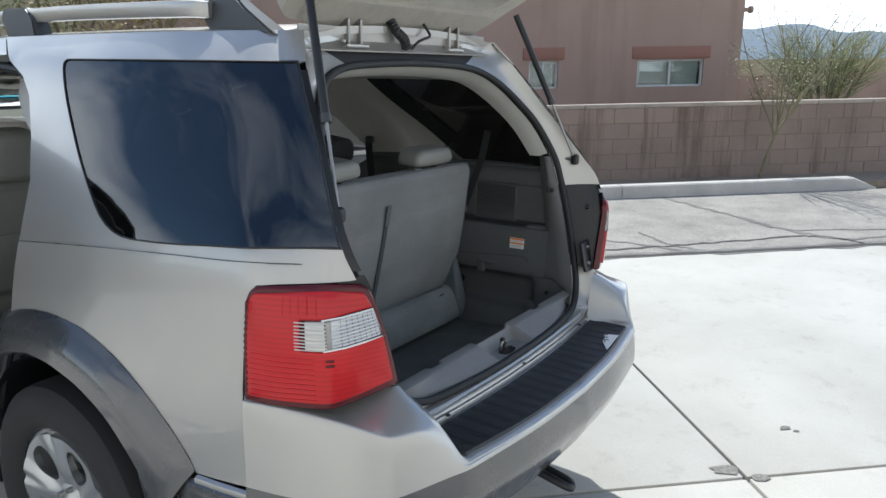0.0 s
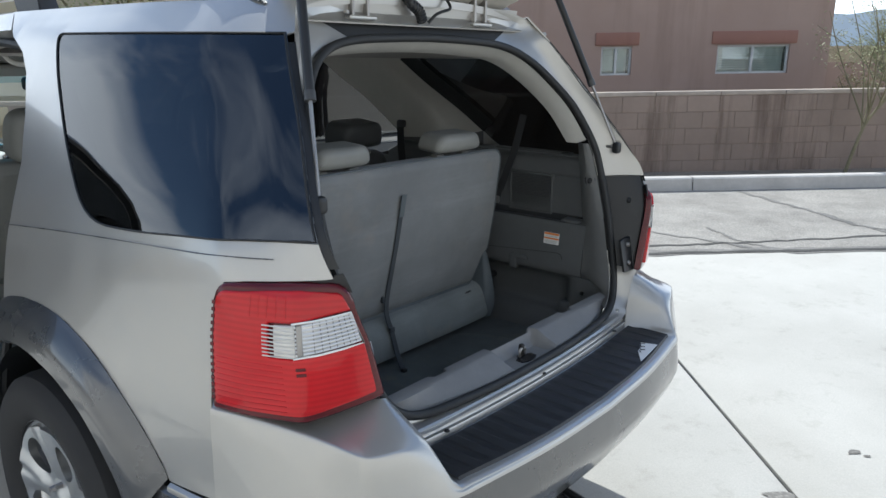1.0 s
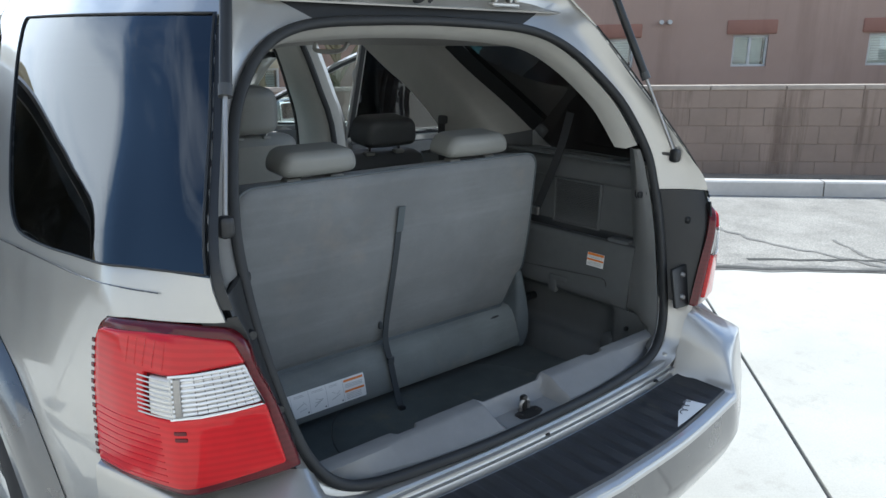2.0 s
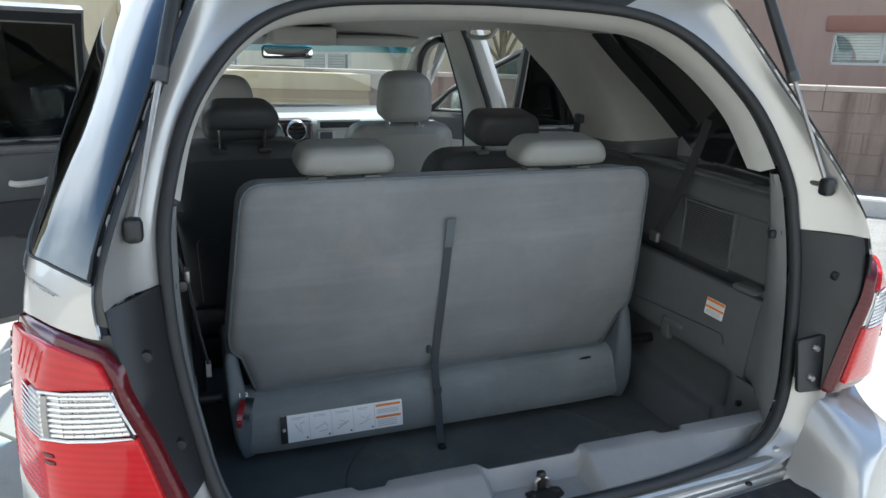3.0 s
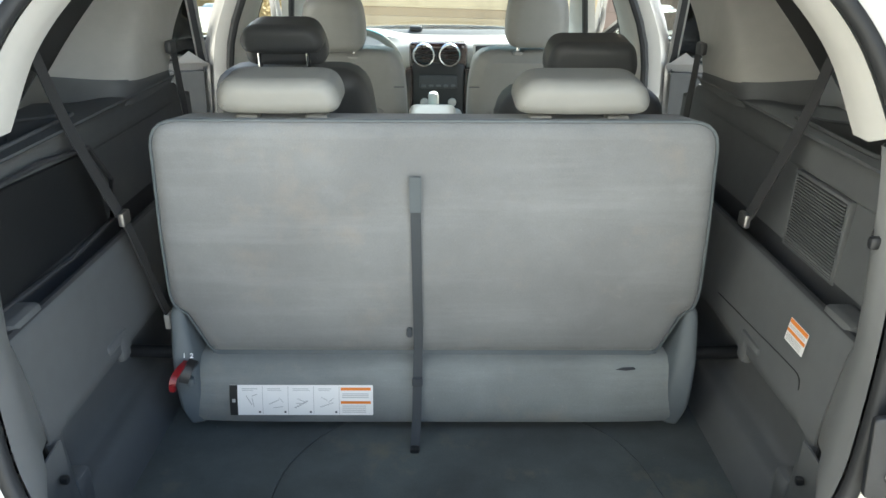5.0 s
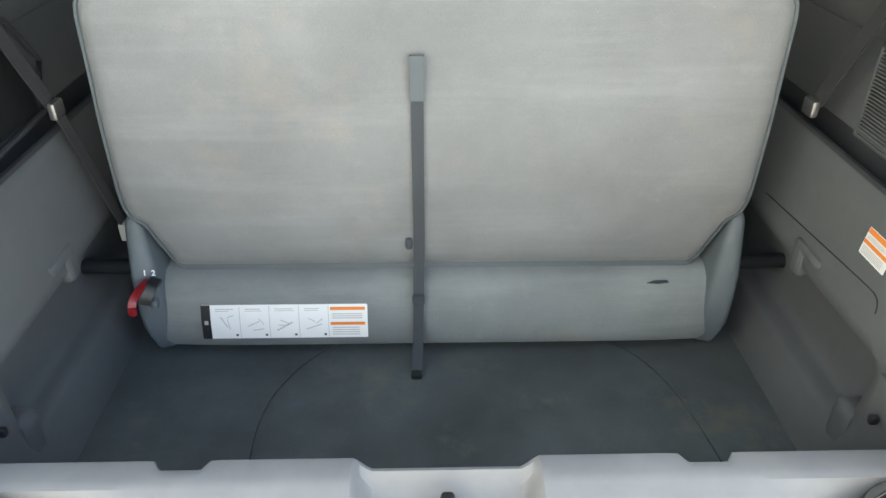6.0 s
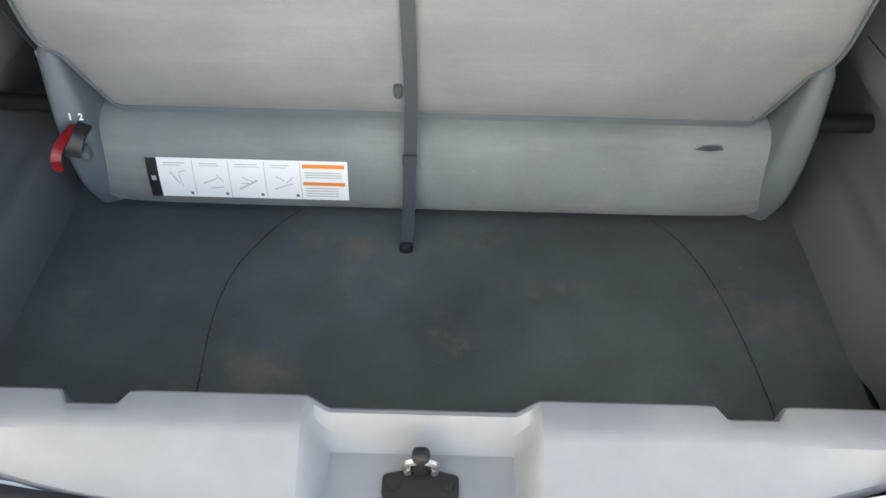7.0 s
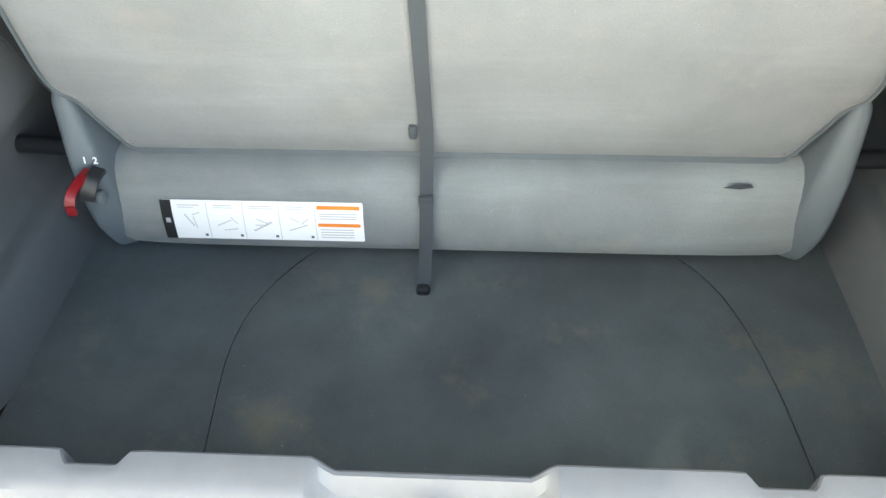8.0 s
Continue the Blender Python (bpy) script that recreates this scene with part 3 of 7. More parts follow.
def crack(path, w, mat, z=0.004):
    rnd = random.Random(int(path[0][0] * 50))
    P = smooth_path([(a, b, 0) for a, b in path], 10)
    P = [p + Vector((rnd.uniform(-1, 1), rnd.uniform(-1, 1), 0)) * w * 0.6 for p in P]
    rows = []
    for i, p in enumerate(P):
        t = (P[min(i + 1, len(P) - 1)] - P[max(i - 1, 0)]).normalized()
        s = Vector((-t.y, t.x, 0)) * w * rnd.uniform(0.3, 0.8)
        rows.append([LOT @ (p + s + Vector((0, 0, z))), LOT @ (p - s + Vector((0, 0, z)))])
    return grid_mesh(rows)


for path, w, mat in (
    ([(3.14, 6.45), (3.30, 5.55), (3.50, 4.45), (3.80, 3.95)], 0.055, M_CRACK_PALE),
    ([(3.52, 4.45), (4.6, 4.3), (5.8, 4.4)], 0.035, M_CRACK_PALE),
    ([(0.8, 6.4), (1.2, 5.3), (1.5, 4.6), (2.2, 3.9)], 0.04, M_CRACK_PALE),
    ([(2.1, 4.66), (2.13, 4.4), (2.15, 4.17), (2.3, 3.9)], 0.025, M_CRACK_PALE),
    ([(1.3, 4.02), (2.1, 4.06), (2.75, 4.12), (3.5, 4.2), (3.78, 3.98), (3.82, 3.8)], 0.035, M_CRACK),
    ([(3.8, 4.0), (4.6, 4.02), (5.5, 3.93), (6.6, 4.06)], 0.04, M_CRACK_PALE),
):
    part("crack", crack(path, w, mat), mat, road, "thin sealed crack in the asphalt")

# kerb with a sloped end, planting strip behind it
KN = 6.47


def kerb_mesh(u0, u1, slope):
    prof = [(KN, -0.05), (KN + 0.012, 0.135), (KN + 0.03, 0.15), (KN + 0.165, 0.15), (KN + 0.18, 0.13), (KN + 0.18, -0.05)]
    rows = []
    n = max(2, int((u1 - u0) / 0.3))
    for i in range(n + 1):
        u = u0 + (u1 - u0) * i / n
        rows.append([lot(u, a, b) for a, b in prof])
    if slope:
        rows.append([lot(u1 + 0.35, a + (0.05 if k < 3 else 0), min(b, 0.01)) for k, (a, b) in enumerate(prof)])
    bm = grid_mesh(rows)
    bmesh.ops.recalc_face_normals(bm, faces=bm.faces)
    return bm


kerb = thing("kerb", "weathered grey concrete kerb with a sloped end", "kerb", kind="structure")
for k in range(8):
    a = -18.57 + 3.03 * k
    part("kerb_stone", kerb_mesh(a, a + 3.02, k == 7), M_KERB, kerb)
part("planting_strip", sheet([(-17.5, KN + 0.17), (18, KN + 0.17), (18, 7.6), (-17.5, 7.6)], 0.075, 0.1), M_EARTH, kerb, "dry earth strip behind the kerb")

# block wall beyond the kerb; its pieces come at the end of the file
WALL_N, WALL_TOP = 7.42, 1.068
wall_blocks = thing("wall_east", "brown weathered concrete block wall with dark streaks", "wall", kind="structure")
part("mortar", box((-18, WALL_N + 0.003, 0.0), (18, WALL_N + 0.19, WALL_TOP - 0.045), 0, 2, LOT), M_MORTAR, wall_blocks)


def window_unit(parent, u0, u1, z0, z1, n, lintel=True, place=LOT):
    """A sliding house window let into a wall, with a stucco lintel."""
    w = new("window")
    w.parent = parent
    t = 0.04
    bm = bmesh.new()
    for lo, hi in (((u0, n - 0.02, z0), (u1, n + 0.05, z0 + t)), ((u0, n - 0.02, z1 - t), (u1, n + 0.05, z1)), ((u0, n - 0.02, z0), (u0 + t, n + 0.05, z1)), ((u1 - t, n - 0.02, z0), (u1, n + 0.05, z1)), (((u0 + u1) / 2 - 0.025, n - 0.015, z0), ((u0 + u1) / 2 + 0.025, n + 0.045, z1))):
        add_box(bm, lo, hi, 0.004, 1, place)
    part("frame", bm, M_FRAME_W, w)
    part("pane", box((u0 + t, n + 0.012, z0 + t), (u1 - t, n + 0.018, z1 - t), 0, 1, place), M_GLASS_HOUSE, w)
    bm = bmesh.new()
    k = int((z1 - z0) / 0.05)
    for i in range(k):
        z = z0 + 0.03 + (z1 - z0 - 0.06) * i / k
        add_box(bm, (u0 + t, n + 0.06, z), (u1 - t * 2, n + 0.068, z + 0.041), 0, 1, place)
    part("blind", bm, M_BLIND, w, "pale slatted blind")
    part("reveal", box((u0 - 0.01, n + 0.09, z0 - 0.01), (u1 + 0.01, n + 0.12, z1 + 0.01), 0, 1, place), M_ROOM, w)
    if lintel:
        part("lintel", box((u0 - 0.13, n - 0.09, z1 + 0.02), (u1 + 0.13, n + 0.05, z1 + 0.27), 0.02, 2, place), M_STUCCO_RED, w, "red-brown stucco lintel")
    return w


def walled(parent, u0, u1, z0, z1, n, holes, mat, place=LOT, name="wall"):
    """A house wall with real window openings."""
    bm = patch([(u0, z0), (u1, z0), (u1, z1), (u0, z1)], lambda a, b: place @ Vector((a, n, b)), 1.5, [[(a, c), (b, c), (b, d), (a, d)] for a, b, c, d in holes])
    bmesh.ops.recalc_face_normals(bm, faces=bm.faces)
    away = (place @ Vector((0, 1, 0))) - (place @ Vector((0, 0, 0)))
    bm.normal_update()
    if sum((f.normal.dot(away) for f in bm.faces)) > 0:
        flip(bm)
    thicken(bm, 0.25)
    return part(name, bm, mat, parent, smooth=False)


HN = 13.3
house = thing("apartment_building", "two-storey brown stucco apartment building with small windows", "building")
wins = ((5.48, 6.95, 1.14, 1.70), (3.14, 3.76, 1.14, 1.70), (-0.14, 1.36, 1.14, 1.66), (-3.9, -2.5, 1.14, 1.70), (-8.7, -7.1, 1.14, 1.70))
walled(house, -14.0, 7.76, -0.1, 7.0, HN, wins, M_STUCCO)
for a, b, c, d in wins:
    window_unit(house, a, b, c, d, HN + 0.06)
part("side_wall", box((7.51, HN + 0.25, -0.1), (7.76, HN + 12, 7.0), 0, 1, LOT), M_STUCCO, house)
part("back_wall", box((-14, HN + 12, -0.1), (7.76, HN + 12.2, 7.0), 0, 1, LOT), M_STUCCO, house)
part("end_wall", box((-14.2, HN, -0.1), (-14.0, HN + 12, 7.0), 0, 1, LOT), M_STUCCO, house)
part("roof", box((-14.2, HN - 0.05, 7.0), (7.81, HN + 12.2, 7.3), 0.03, 1, LOT), M_STUCCO, house)
sp = new("spout")
sp.parent = house
part("pipe", tube([lot(7.76, HN + 0.1, 2.70), lot(7.92, HN + 0.1, 2.70)], 0.045, 12), M_STUCCO, sp)
part("cap", tube([lot(7.92, HN + 0.1, 2.70), lot(7.98, HN + 0.1, 2.70)], 0.075, 12), M_STUCCO, sp)
for u in (1.82, 1.97):
    part("hose_tap", tube([lot(u, HN - 0.12, 1.95), lot(u, HN + 0.02, 1.95)], 0.04, 10), M_FRAME_W, house, "small pale outdoor fitting")

# what stands ahead of the car: low wall and a tan house
FWD = Matrix.Identity(4)
front_wall = thing("wall_north", "low tan stucco wall with a cream upper course", "wall", kind="structure")
FALL = Matrix(((1, 0, 0, 0), (0, 1, 0, 0), (-0.027, 0, 1, 0.0), (0, 0, 0, 1)))  # the wall steps down with the ground
part("wall_body", box((-9, 9.0, -0.40), (9.5, 9.2, 0.62), 0.004, 1, FALL), M_STUCCO_TAN, front_wall)
part("band", box((-9, 9.006, 0.62), (9.5, 9.194, 0.725), 0.004, 1, FALL), M_STUCCO_BAND, front_wall, "brown-tan band of the wall")
part("upper_course", box((-9, 8.985, 0.725), (9.5, 9.215, 0.945), 0.012, 2, FALL), M_STUCCO_TOP, front_wall, "pale cream upper course")
front_house = thing("tan_house", "pale tan stucco house with sliding windows behind a low wall", "building")
fw = ((-0.13, 0.61, 0.15, 1.03), (1.72, 2.62, 0.15, 1.04), (-4.2, -3.0, 0.15, 1.03), (5.6, 6.8, 0.15, 1.03))
walled(front_house, -13, 9.5, -0.9, 3.0, 13.0, fw, M_STUCCO_CREAM, FWD)
for a, b, c, d in fw:
    window_unit(front_house, a, b, c, d, 13.06, False, FWD)
part("roof", box((-13.2, 12.9, 3.0), (9.7, 22, 3.2), 0.03, 1), M_STUCCO_CREAM, front_house)
part("side_wall", box((-13, 13.25, -0.9), (-12.8, 22, 3.0)), M_STUCCO_CREAM, front_house)
part("side_wall", box((9.3, 13.25, -0.9), (9.5, 22, 3.0)), M_STUCCO_CREAM, front_house)

# unseen pale wall behind the camera, added to bounce sunlight into the car
back_wall = thing("bounce_wall", "unseen pale stucco wall added to bounce sunlight into the car", "wall", kind="structure")
part("wall_body", box((-13, -5.1, -0.06), (13, -4.8, 4.6), 0.02, 1, LOT), M_STUCCO_PALE, back_wall)

# hills far away, the haze of distance painted into their colour
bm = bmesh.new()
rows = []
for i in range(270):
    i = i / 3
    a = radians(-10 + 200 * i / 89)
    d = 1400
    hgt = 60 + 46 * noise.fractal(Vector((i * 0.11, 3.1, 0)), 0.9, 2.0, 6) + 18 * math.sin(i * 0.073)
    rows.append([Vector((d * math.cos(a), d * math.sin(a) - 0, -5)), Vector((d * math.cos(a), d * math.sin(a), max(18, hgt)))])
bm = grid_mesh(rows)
tagged(part("backdrop", bm, M_HAZED_HILL), "desert mountains on the horizon with blue-grey haze painted into their colour", "mountains", kind="structure")

# ---- the car ----
car = thing("car", "silver sport wagon with an open liftgate and opened doors", "car")


def both(name, bm, mat, parent=None, label="", **kw):
    """A part of the car's left side and its mirrored twin."""
    b2 = mirrored(bm)
    return part(name, bm, mat, parent or car, label, **kw), part(name, b2, mat, parent or car, label, **kw)


def side(outline, step=0.035, holes=(), out=0.0, thick=0.004):
    bm = patch(outline, lambda a, b: skin(a, b, out), step, holes)
    bm.normal_update()
    if sum(f.normal.x for f in bm.faces) > 0:
        flip(bm)
    return thicken(bm, thick) if thick else bm


def inset(poly, d):
    """A loop moved inwards by d."""
    area = sum(poly[i - 1][0] * poly[i][1] - poly[i][0] * poly[i - 1][1] for i in range(len(poly)))
    s = 1 if area > 0 else -1
    out = []
    n = len(poly)
    for i in range(n):
        p, a, b = Vector(poly[i]), Vector(poly[i - 1]), Vector(poly[(i + 1) % n])
        t = ((p - a).normalized() + (b - p).normalized())
        if t.length < 1e-6:
            t = b - p
        t.normalize()
        out.append((p.x - t.y * d * s, p.y + t.x * d * s))
    return out


def pillow(outline, place, depth, r, step=0.03, back=True, n=3):
    """A slab with a rounded front edge. place(a, b, d): d metres behind the front face."""
    loop = dense(outline, step)
    bm = patch(inset(loop, r), lambda a, b: place(a, b, 0.0), step)
    rings = []
    for k in range(n + 1):
        a = math.pi / 2 * k / n
        q = inset(loop, r * (1 - math.sin(a)))
        rings.append([place(x, y, r * (1 - math.cos(a))) for x, y in q])
    rings.append([place(x, y, depth) for x, y in loop])
    V = [[bm.verts.new(p) for p in ring] for ring in rings]
    m = len(loop)
    for a, b in zip(V, V[1:]):
        for j in range(m):
            bm.faces.new((a[j], a[(j + 1) % m], b[(j + 1) % m], b[j]))
    if back:
        bm.faces.new(V[-1])
    bmesh.ops.remove_doubles(bm, verts=bm.verts, dist=1e-5)
    bmesh.ops.recalc_face_normals(bm, faces=bm.faces)
    return bm


# quarter panels, quarter windows
FLARE_OUT = [(0.588, 0.625), (0.607, 0.657), (0.67, 0.724), (0.77, 0.803), (0.87, 0.862), (0.98, 0.903), (1.06, 0.917), (1.13, 0.921), (1.20, 0.918), (1.27, 0.906), (1.318, 0.890)]
FLARE_IN = [(0.745, 0.42), (0.757, 0.52), (0.793, 0.592), (0.866, 0.68), (0.915, 0.717), (0.97, 0.748), (1.03, 0.768), (1.08, 0.782), (1.18, 0.79), (1.28, 0.772), (1.322, 0.760)]
QGLASS = rounded([(0.03, 1.177), (0.42, 1.172), (0.70, 1.153), (0.905, 1.150), (1.03, 1.283), (1.17, 1.450), (1.262, 1.562), (0.03, 1.556)], [0, 0.2, 0.1, 0.14, 0.10, 0.06, 0.035, 0.0])
quarter = [(0.03, 1.177), (0.035, 1.113), (0.06, 1.111), (0.30, 1.103), (0.37, 1.098), (0.408, 1.06), (0.408, 0.84), (0.398, 0.628), (0.585, 0.620)] + FLARE_OUT + [(1.315, 0.90), (1.293, 1.0), (1.266, 1.11), (1.274, 1.25), (1.322, 1.36), (1.39, 1.465), (1.46, 1.518), (1.56, 1.56), (1.68, 1.632), (0.0, 1.632), (0.0, 1.562), (0.03, 1.556)]
hole = [(0.037, 1.178)] + QGLASS[1:-1] + [(0.037, 1.556)]
both("quarter_panel", side(quarter, 0.03, [hole]), M_PAINT, sharp=75)
both("lamp_cap", side([(-0.0, 1.085), (0.10, 1.090), (0.10, 1.110), (0.036, 1.112), (0.03, 1.118), (0.0, 1.122)], 0.03, (), -0.004, 0.004), M_BLACK)
both("quarter_glass", side([(0.03, 1.174)] + QGLASS[1:-1] + [(0.03, 1.560)], 0.04, (), 0.001, 0.004), M_GLASS_DARK, label="dark tinted quarter window")
gl = [skin(a, b, 0.003) for a, b in dense(hole, 0.03)]
bm = bmesh.new()
add_sweep(bm, gl, circle(0.0022, 6), closed=True, up=(1, 0, 0))
both("glass_gasket", bm, M_RUBBER)
# a dark pinstripe under the windows
P = [skin(u, z, 0.0035) for u, z in ((1.262, 1.093), (1.1, 1.107), (0.884, 1.122), (0.65, 1.134), (0.451, 1.141), (0.30, 1.144), (0.19, 1.144))]
both("pinstripe", tube(smooth_path(P, 4), 0.0012, 6), M_CLAD)


def flare_pt(t, s):
    """Across the wheel arch flare: t along, s from the outer to the inner edge."""
    o = lerp_rows([(i / (len(FLARE_OUT) - 1), p) for i, p in enumerate(FLARE_OUT)], t)
    i = lerp_rows([(k / (len(FLARE_IN) - 1), p) for k, p in enumerate(FLARE_IN)], t)
    u, z = o[0] + (i[0] - o[0]) * s, o[1] + (i[1] - o[1]) * s
    return skin(u, z, 0.002 + 0.042 * min(1, s / 0.45) ** 0.7 if s < 0.8 else 0.044 - 0.05 * ((s - 0.8) / 0.2) ** 2)


bm = grid_mesh([[flare_pt(i / 30, j / 10) for j in range(11)] for i in range(31)])
bm.normal_update()
if sum(f.normal.x for f in bm.faces) > 0:
    flip(bm)
both("wheel_arch_flare", thicken(bm, 0.006), M_CLAD, label="dark grey painted wheel arch flare")
# wheel house behind the flare
bm = grid_mesh([[Vector((x, 1.155 - r * math.cos(radians(a)), 0.36 + r * math.sin(radians(a)))) for x in (-0.86, -0.61)] for r, a in [(0.425, k * 12 - 12) for k in range(18)]])
both("wheel_house", bm, M_BLACK)
bm = bmesh.new()
vs = [bm.verts.new((-0.61, 1.165 + 0.43 * math.cos(radians(a)), 0.36 + 0.43 * math.sin(radians(a)))) for a in range(0, 360, 15)]
bm.faces.new(vs)
both("wheel_house_wall", bm, M_BLACK)

# roof
def roof_edge(y):
    return 1.632 - 0.165 * (max(0, y - 1.85) / 0.9) ** 2


def roof_half(y):
    u = lerp_rows([(0.56, (0.0,)), (0.7, (0.25,)), (0.78, (0.40,)), (1.0, (0.9,)), (1.4, (1.4,)), (2.2, (2.2,)), (2.8, (2.8,))], y)[0]
    return abs(skin(u, roof_edge(y)).x)


def roof_pt(s, y, drop=0.0, w=None):
    w = w or roof_half(y)
    top = roof_edge(y) + 0.035 * (1 - abs(s) ** 2.6) - 0.05 * max(0, 0.75 - y)
    return Vector((w * s, y, top - drop))


ys = [0.60 + (2.80 - 0.60) * i / 26 for i in range(27)]
bm = grid_mesh([[roof_pt(-1 + 2 * j / 24, y) for j in range(25)] for y in ys])
bm.normal_update()
if sum(f.normal.z for f in bm.faces) < 0:
    flip(bm)
part("roof", thicken(bm, 0.02), M_PAINT, car)
# roof rails: silver bar on three dark feet
for s in (-1, 1):
    rail = new("roof_rail")
    rail.parent = car
    tagged(rail, "silver roof rail on dark plastic feet")
    P = [Vector((s * (roof_half(y) - 0.045 + dx), y, z)) for y, z, dx in ((0.84, 1.688, 0.0), (0.95, 1.692, 0.0), (1.5, 1.697, 0.0), (2.1, 1.684, 0.0), (2.38, 1.640, 0.0))]
    bm = bmesh.new()
    add_sweep(bm, smooth_path(P, 6), rounded([(-0.013, -0.024), (0.013, -0.024), (0.016, 0.018), (-0.016, 0.018)], 0.008, 2))
    bmesh.ops.recalc_face_normals(bm, faces=bm.faces)
    part("bar", bm, M_PAINT, rail)
    for y0, y1, y2, y3, zt in ((0.612, 0.845, 0.73, 0.895, 1.716), (1.55, 1.71, 1.58, 1.755, 1.717), (2.25, 2.46, 2.26, 2.36, 1.672)):
        x = s * (roof_half((y0 + y1) / 2) - 0.045)
        bm = bmesh.new()
        low = [bm.verts.new((x + a, y, roof_pt(0.93, y).z - 0.012)) for a, y in ((-0.03, y0), (0.03, y0), (0.03, y1), (-0.03, y1))]
        mid = [bm.verts.new((x + a, y, zt - 0.03)) for a, y in ((-0.024, y2 - 0.01), (0.024, y2 - 0.01), (0.024, y3), (-0.024, y3))]
        top = [bm.verts.new((x + a, y, zt)) for a, y in ((-0.018, y2 + 0.03), (0.018, y2 + 0.03), (0.018, y3 - 0.01), (-0.018, y3 - 0.01))]
        for r0, r1 in ((low, mid), (mid, top)):
            for j in range(4):
                bm.faces.new((r0[j], r0[(j + 1) % 4], r1[(j + 1) % 4], r1[j]))
        bm.faces.new(top)
        bm.faces.new(low[::-1])
        bmesh.ops.bevel(bm, geom=list(bm.edges), offset=0.005, segments=2, affect="EDGES")
        bmesh.ops.recalc_face_normals(bm, faces=bm.faces)
        part("rail_foot", bm, M_DARK, rail)

# tail lamps
LAMP = rounded([(-0.02, 0.858), (0.16, 0.838), (0.403, 0.842), (0.403, 1.097), (0.16, 1.106), (0.0, 1.104)], [0.008, 0.02, 0.012, 0.05, 0.02, 0.05])
LAMP = [(max(0.0, a) if b > 0.87 else a, b) for a, b in LAMP]


# plan of the lamp: inner end, crease, outer end, by height
LAMP_U = (0.0, 0.06, 0.115, 0.145, 0.165, 0.19, 0.23, 0.30, 0.403)
LAMP_SKIN = [
    (0.80, (-0.580, 0.210, -0.634, 0.226, -0.690, 0.244, -0.718, 0.256, -0.733, 0.266, -0.745, 0.284, -0.762, 0.315, -0.787, 0.366, -0.812, 0.445)),
    (0.98, (-0.618, 0.210, -0.662, 0.226, -0.707, 0.246, -0.731, 0.260, -0.742, 0.271, -0.752, 0.289, -0.765, 0.319, -0.784, 0.368, -0.802, 0.444)),
    (1.04, (-0.637, 0.212, -0.671, 0.229, -0.708, 0.250, -0.728, 0.264, -0.738, 0.276, -0.747, 0.294, -0.759, 0.323, -0.777, 0.370, -0.795, 0.443)),
    (1.10, (-0.650, 0.218, -0.676, 0.246, -0.701, 0.275, -0.711, 0.288, -0.719, 0.297, -0.727, 0.312, -0.741, 0.337, -0.764, 0.378, -0.788, 0.443)),
]


def lamp_skin(u, z, out=0.0):
    flat = lerp_rows(LAMP_SKIN, z)
    x, y = lerp_rows([(uu, (flat[2 * i], flat[2 * i + 1])) for i, uu in enumerate(LAMP_U)], u)
    if out:
        n = (lamp_skin(u + 0.012, z) - lamp_skin(u - 0.012, z)).cross(lamp_skin(u, z + 0.01) - lamp_skin(u, z - 0.01)).normalized()
        return Vector((x, y, z)) + (-n if n.y > 0 else n) * out
    return Vector((x, y, z))


def lamp_place(out):
    def f(a, b, d):
        base = lamp_skin(max(0.0, a), b, out - d)
        if a < 0:
            base += Vector((-a * 0.9, a * 0.1, 0))
        return base
    return f


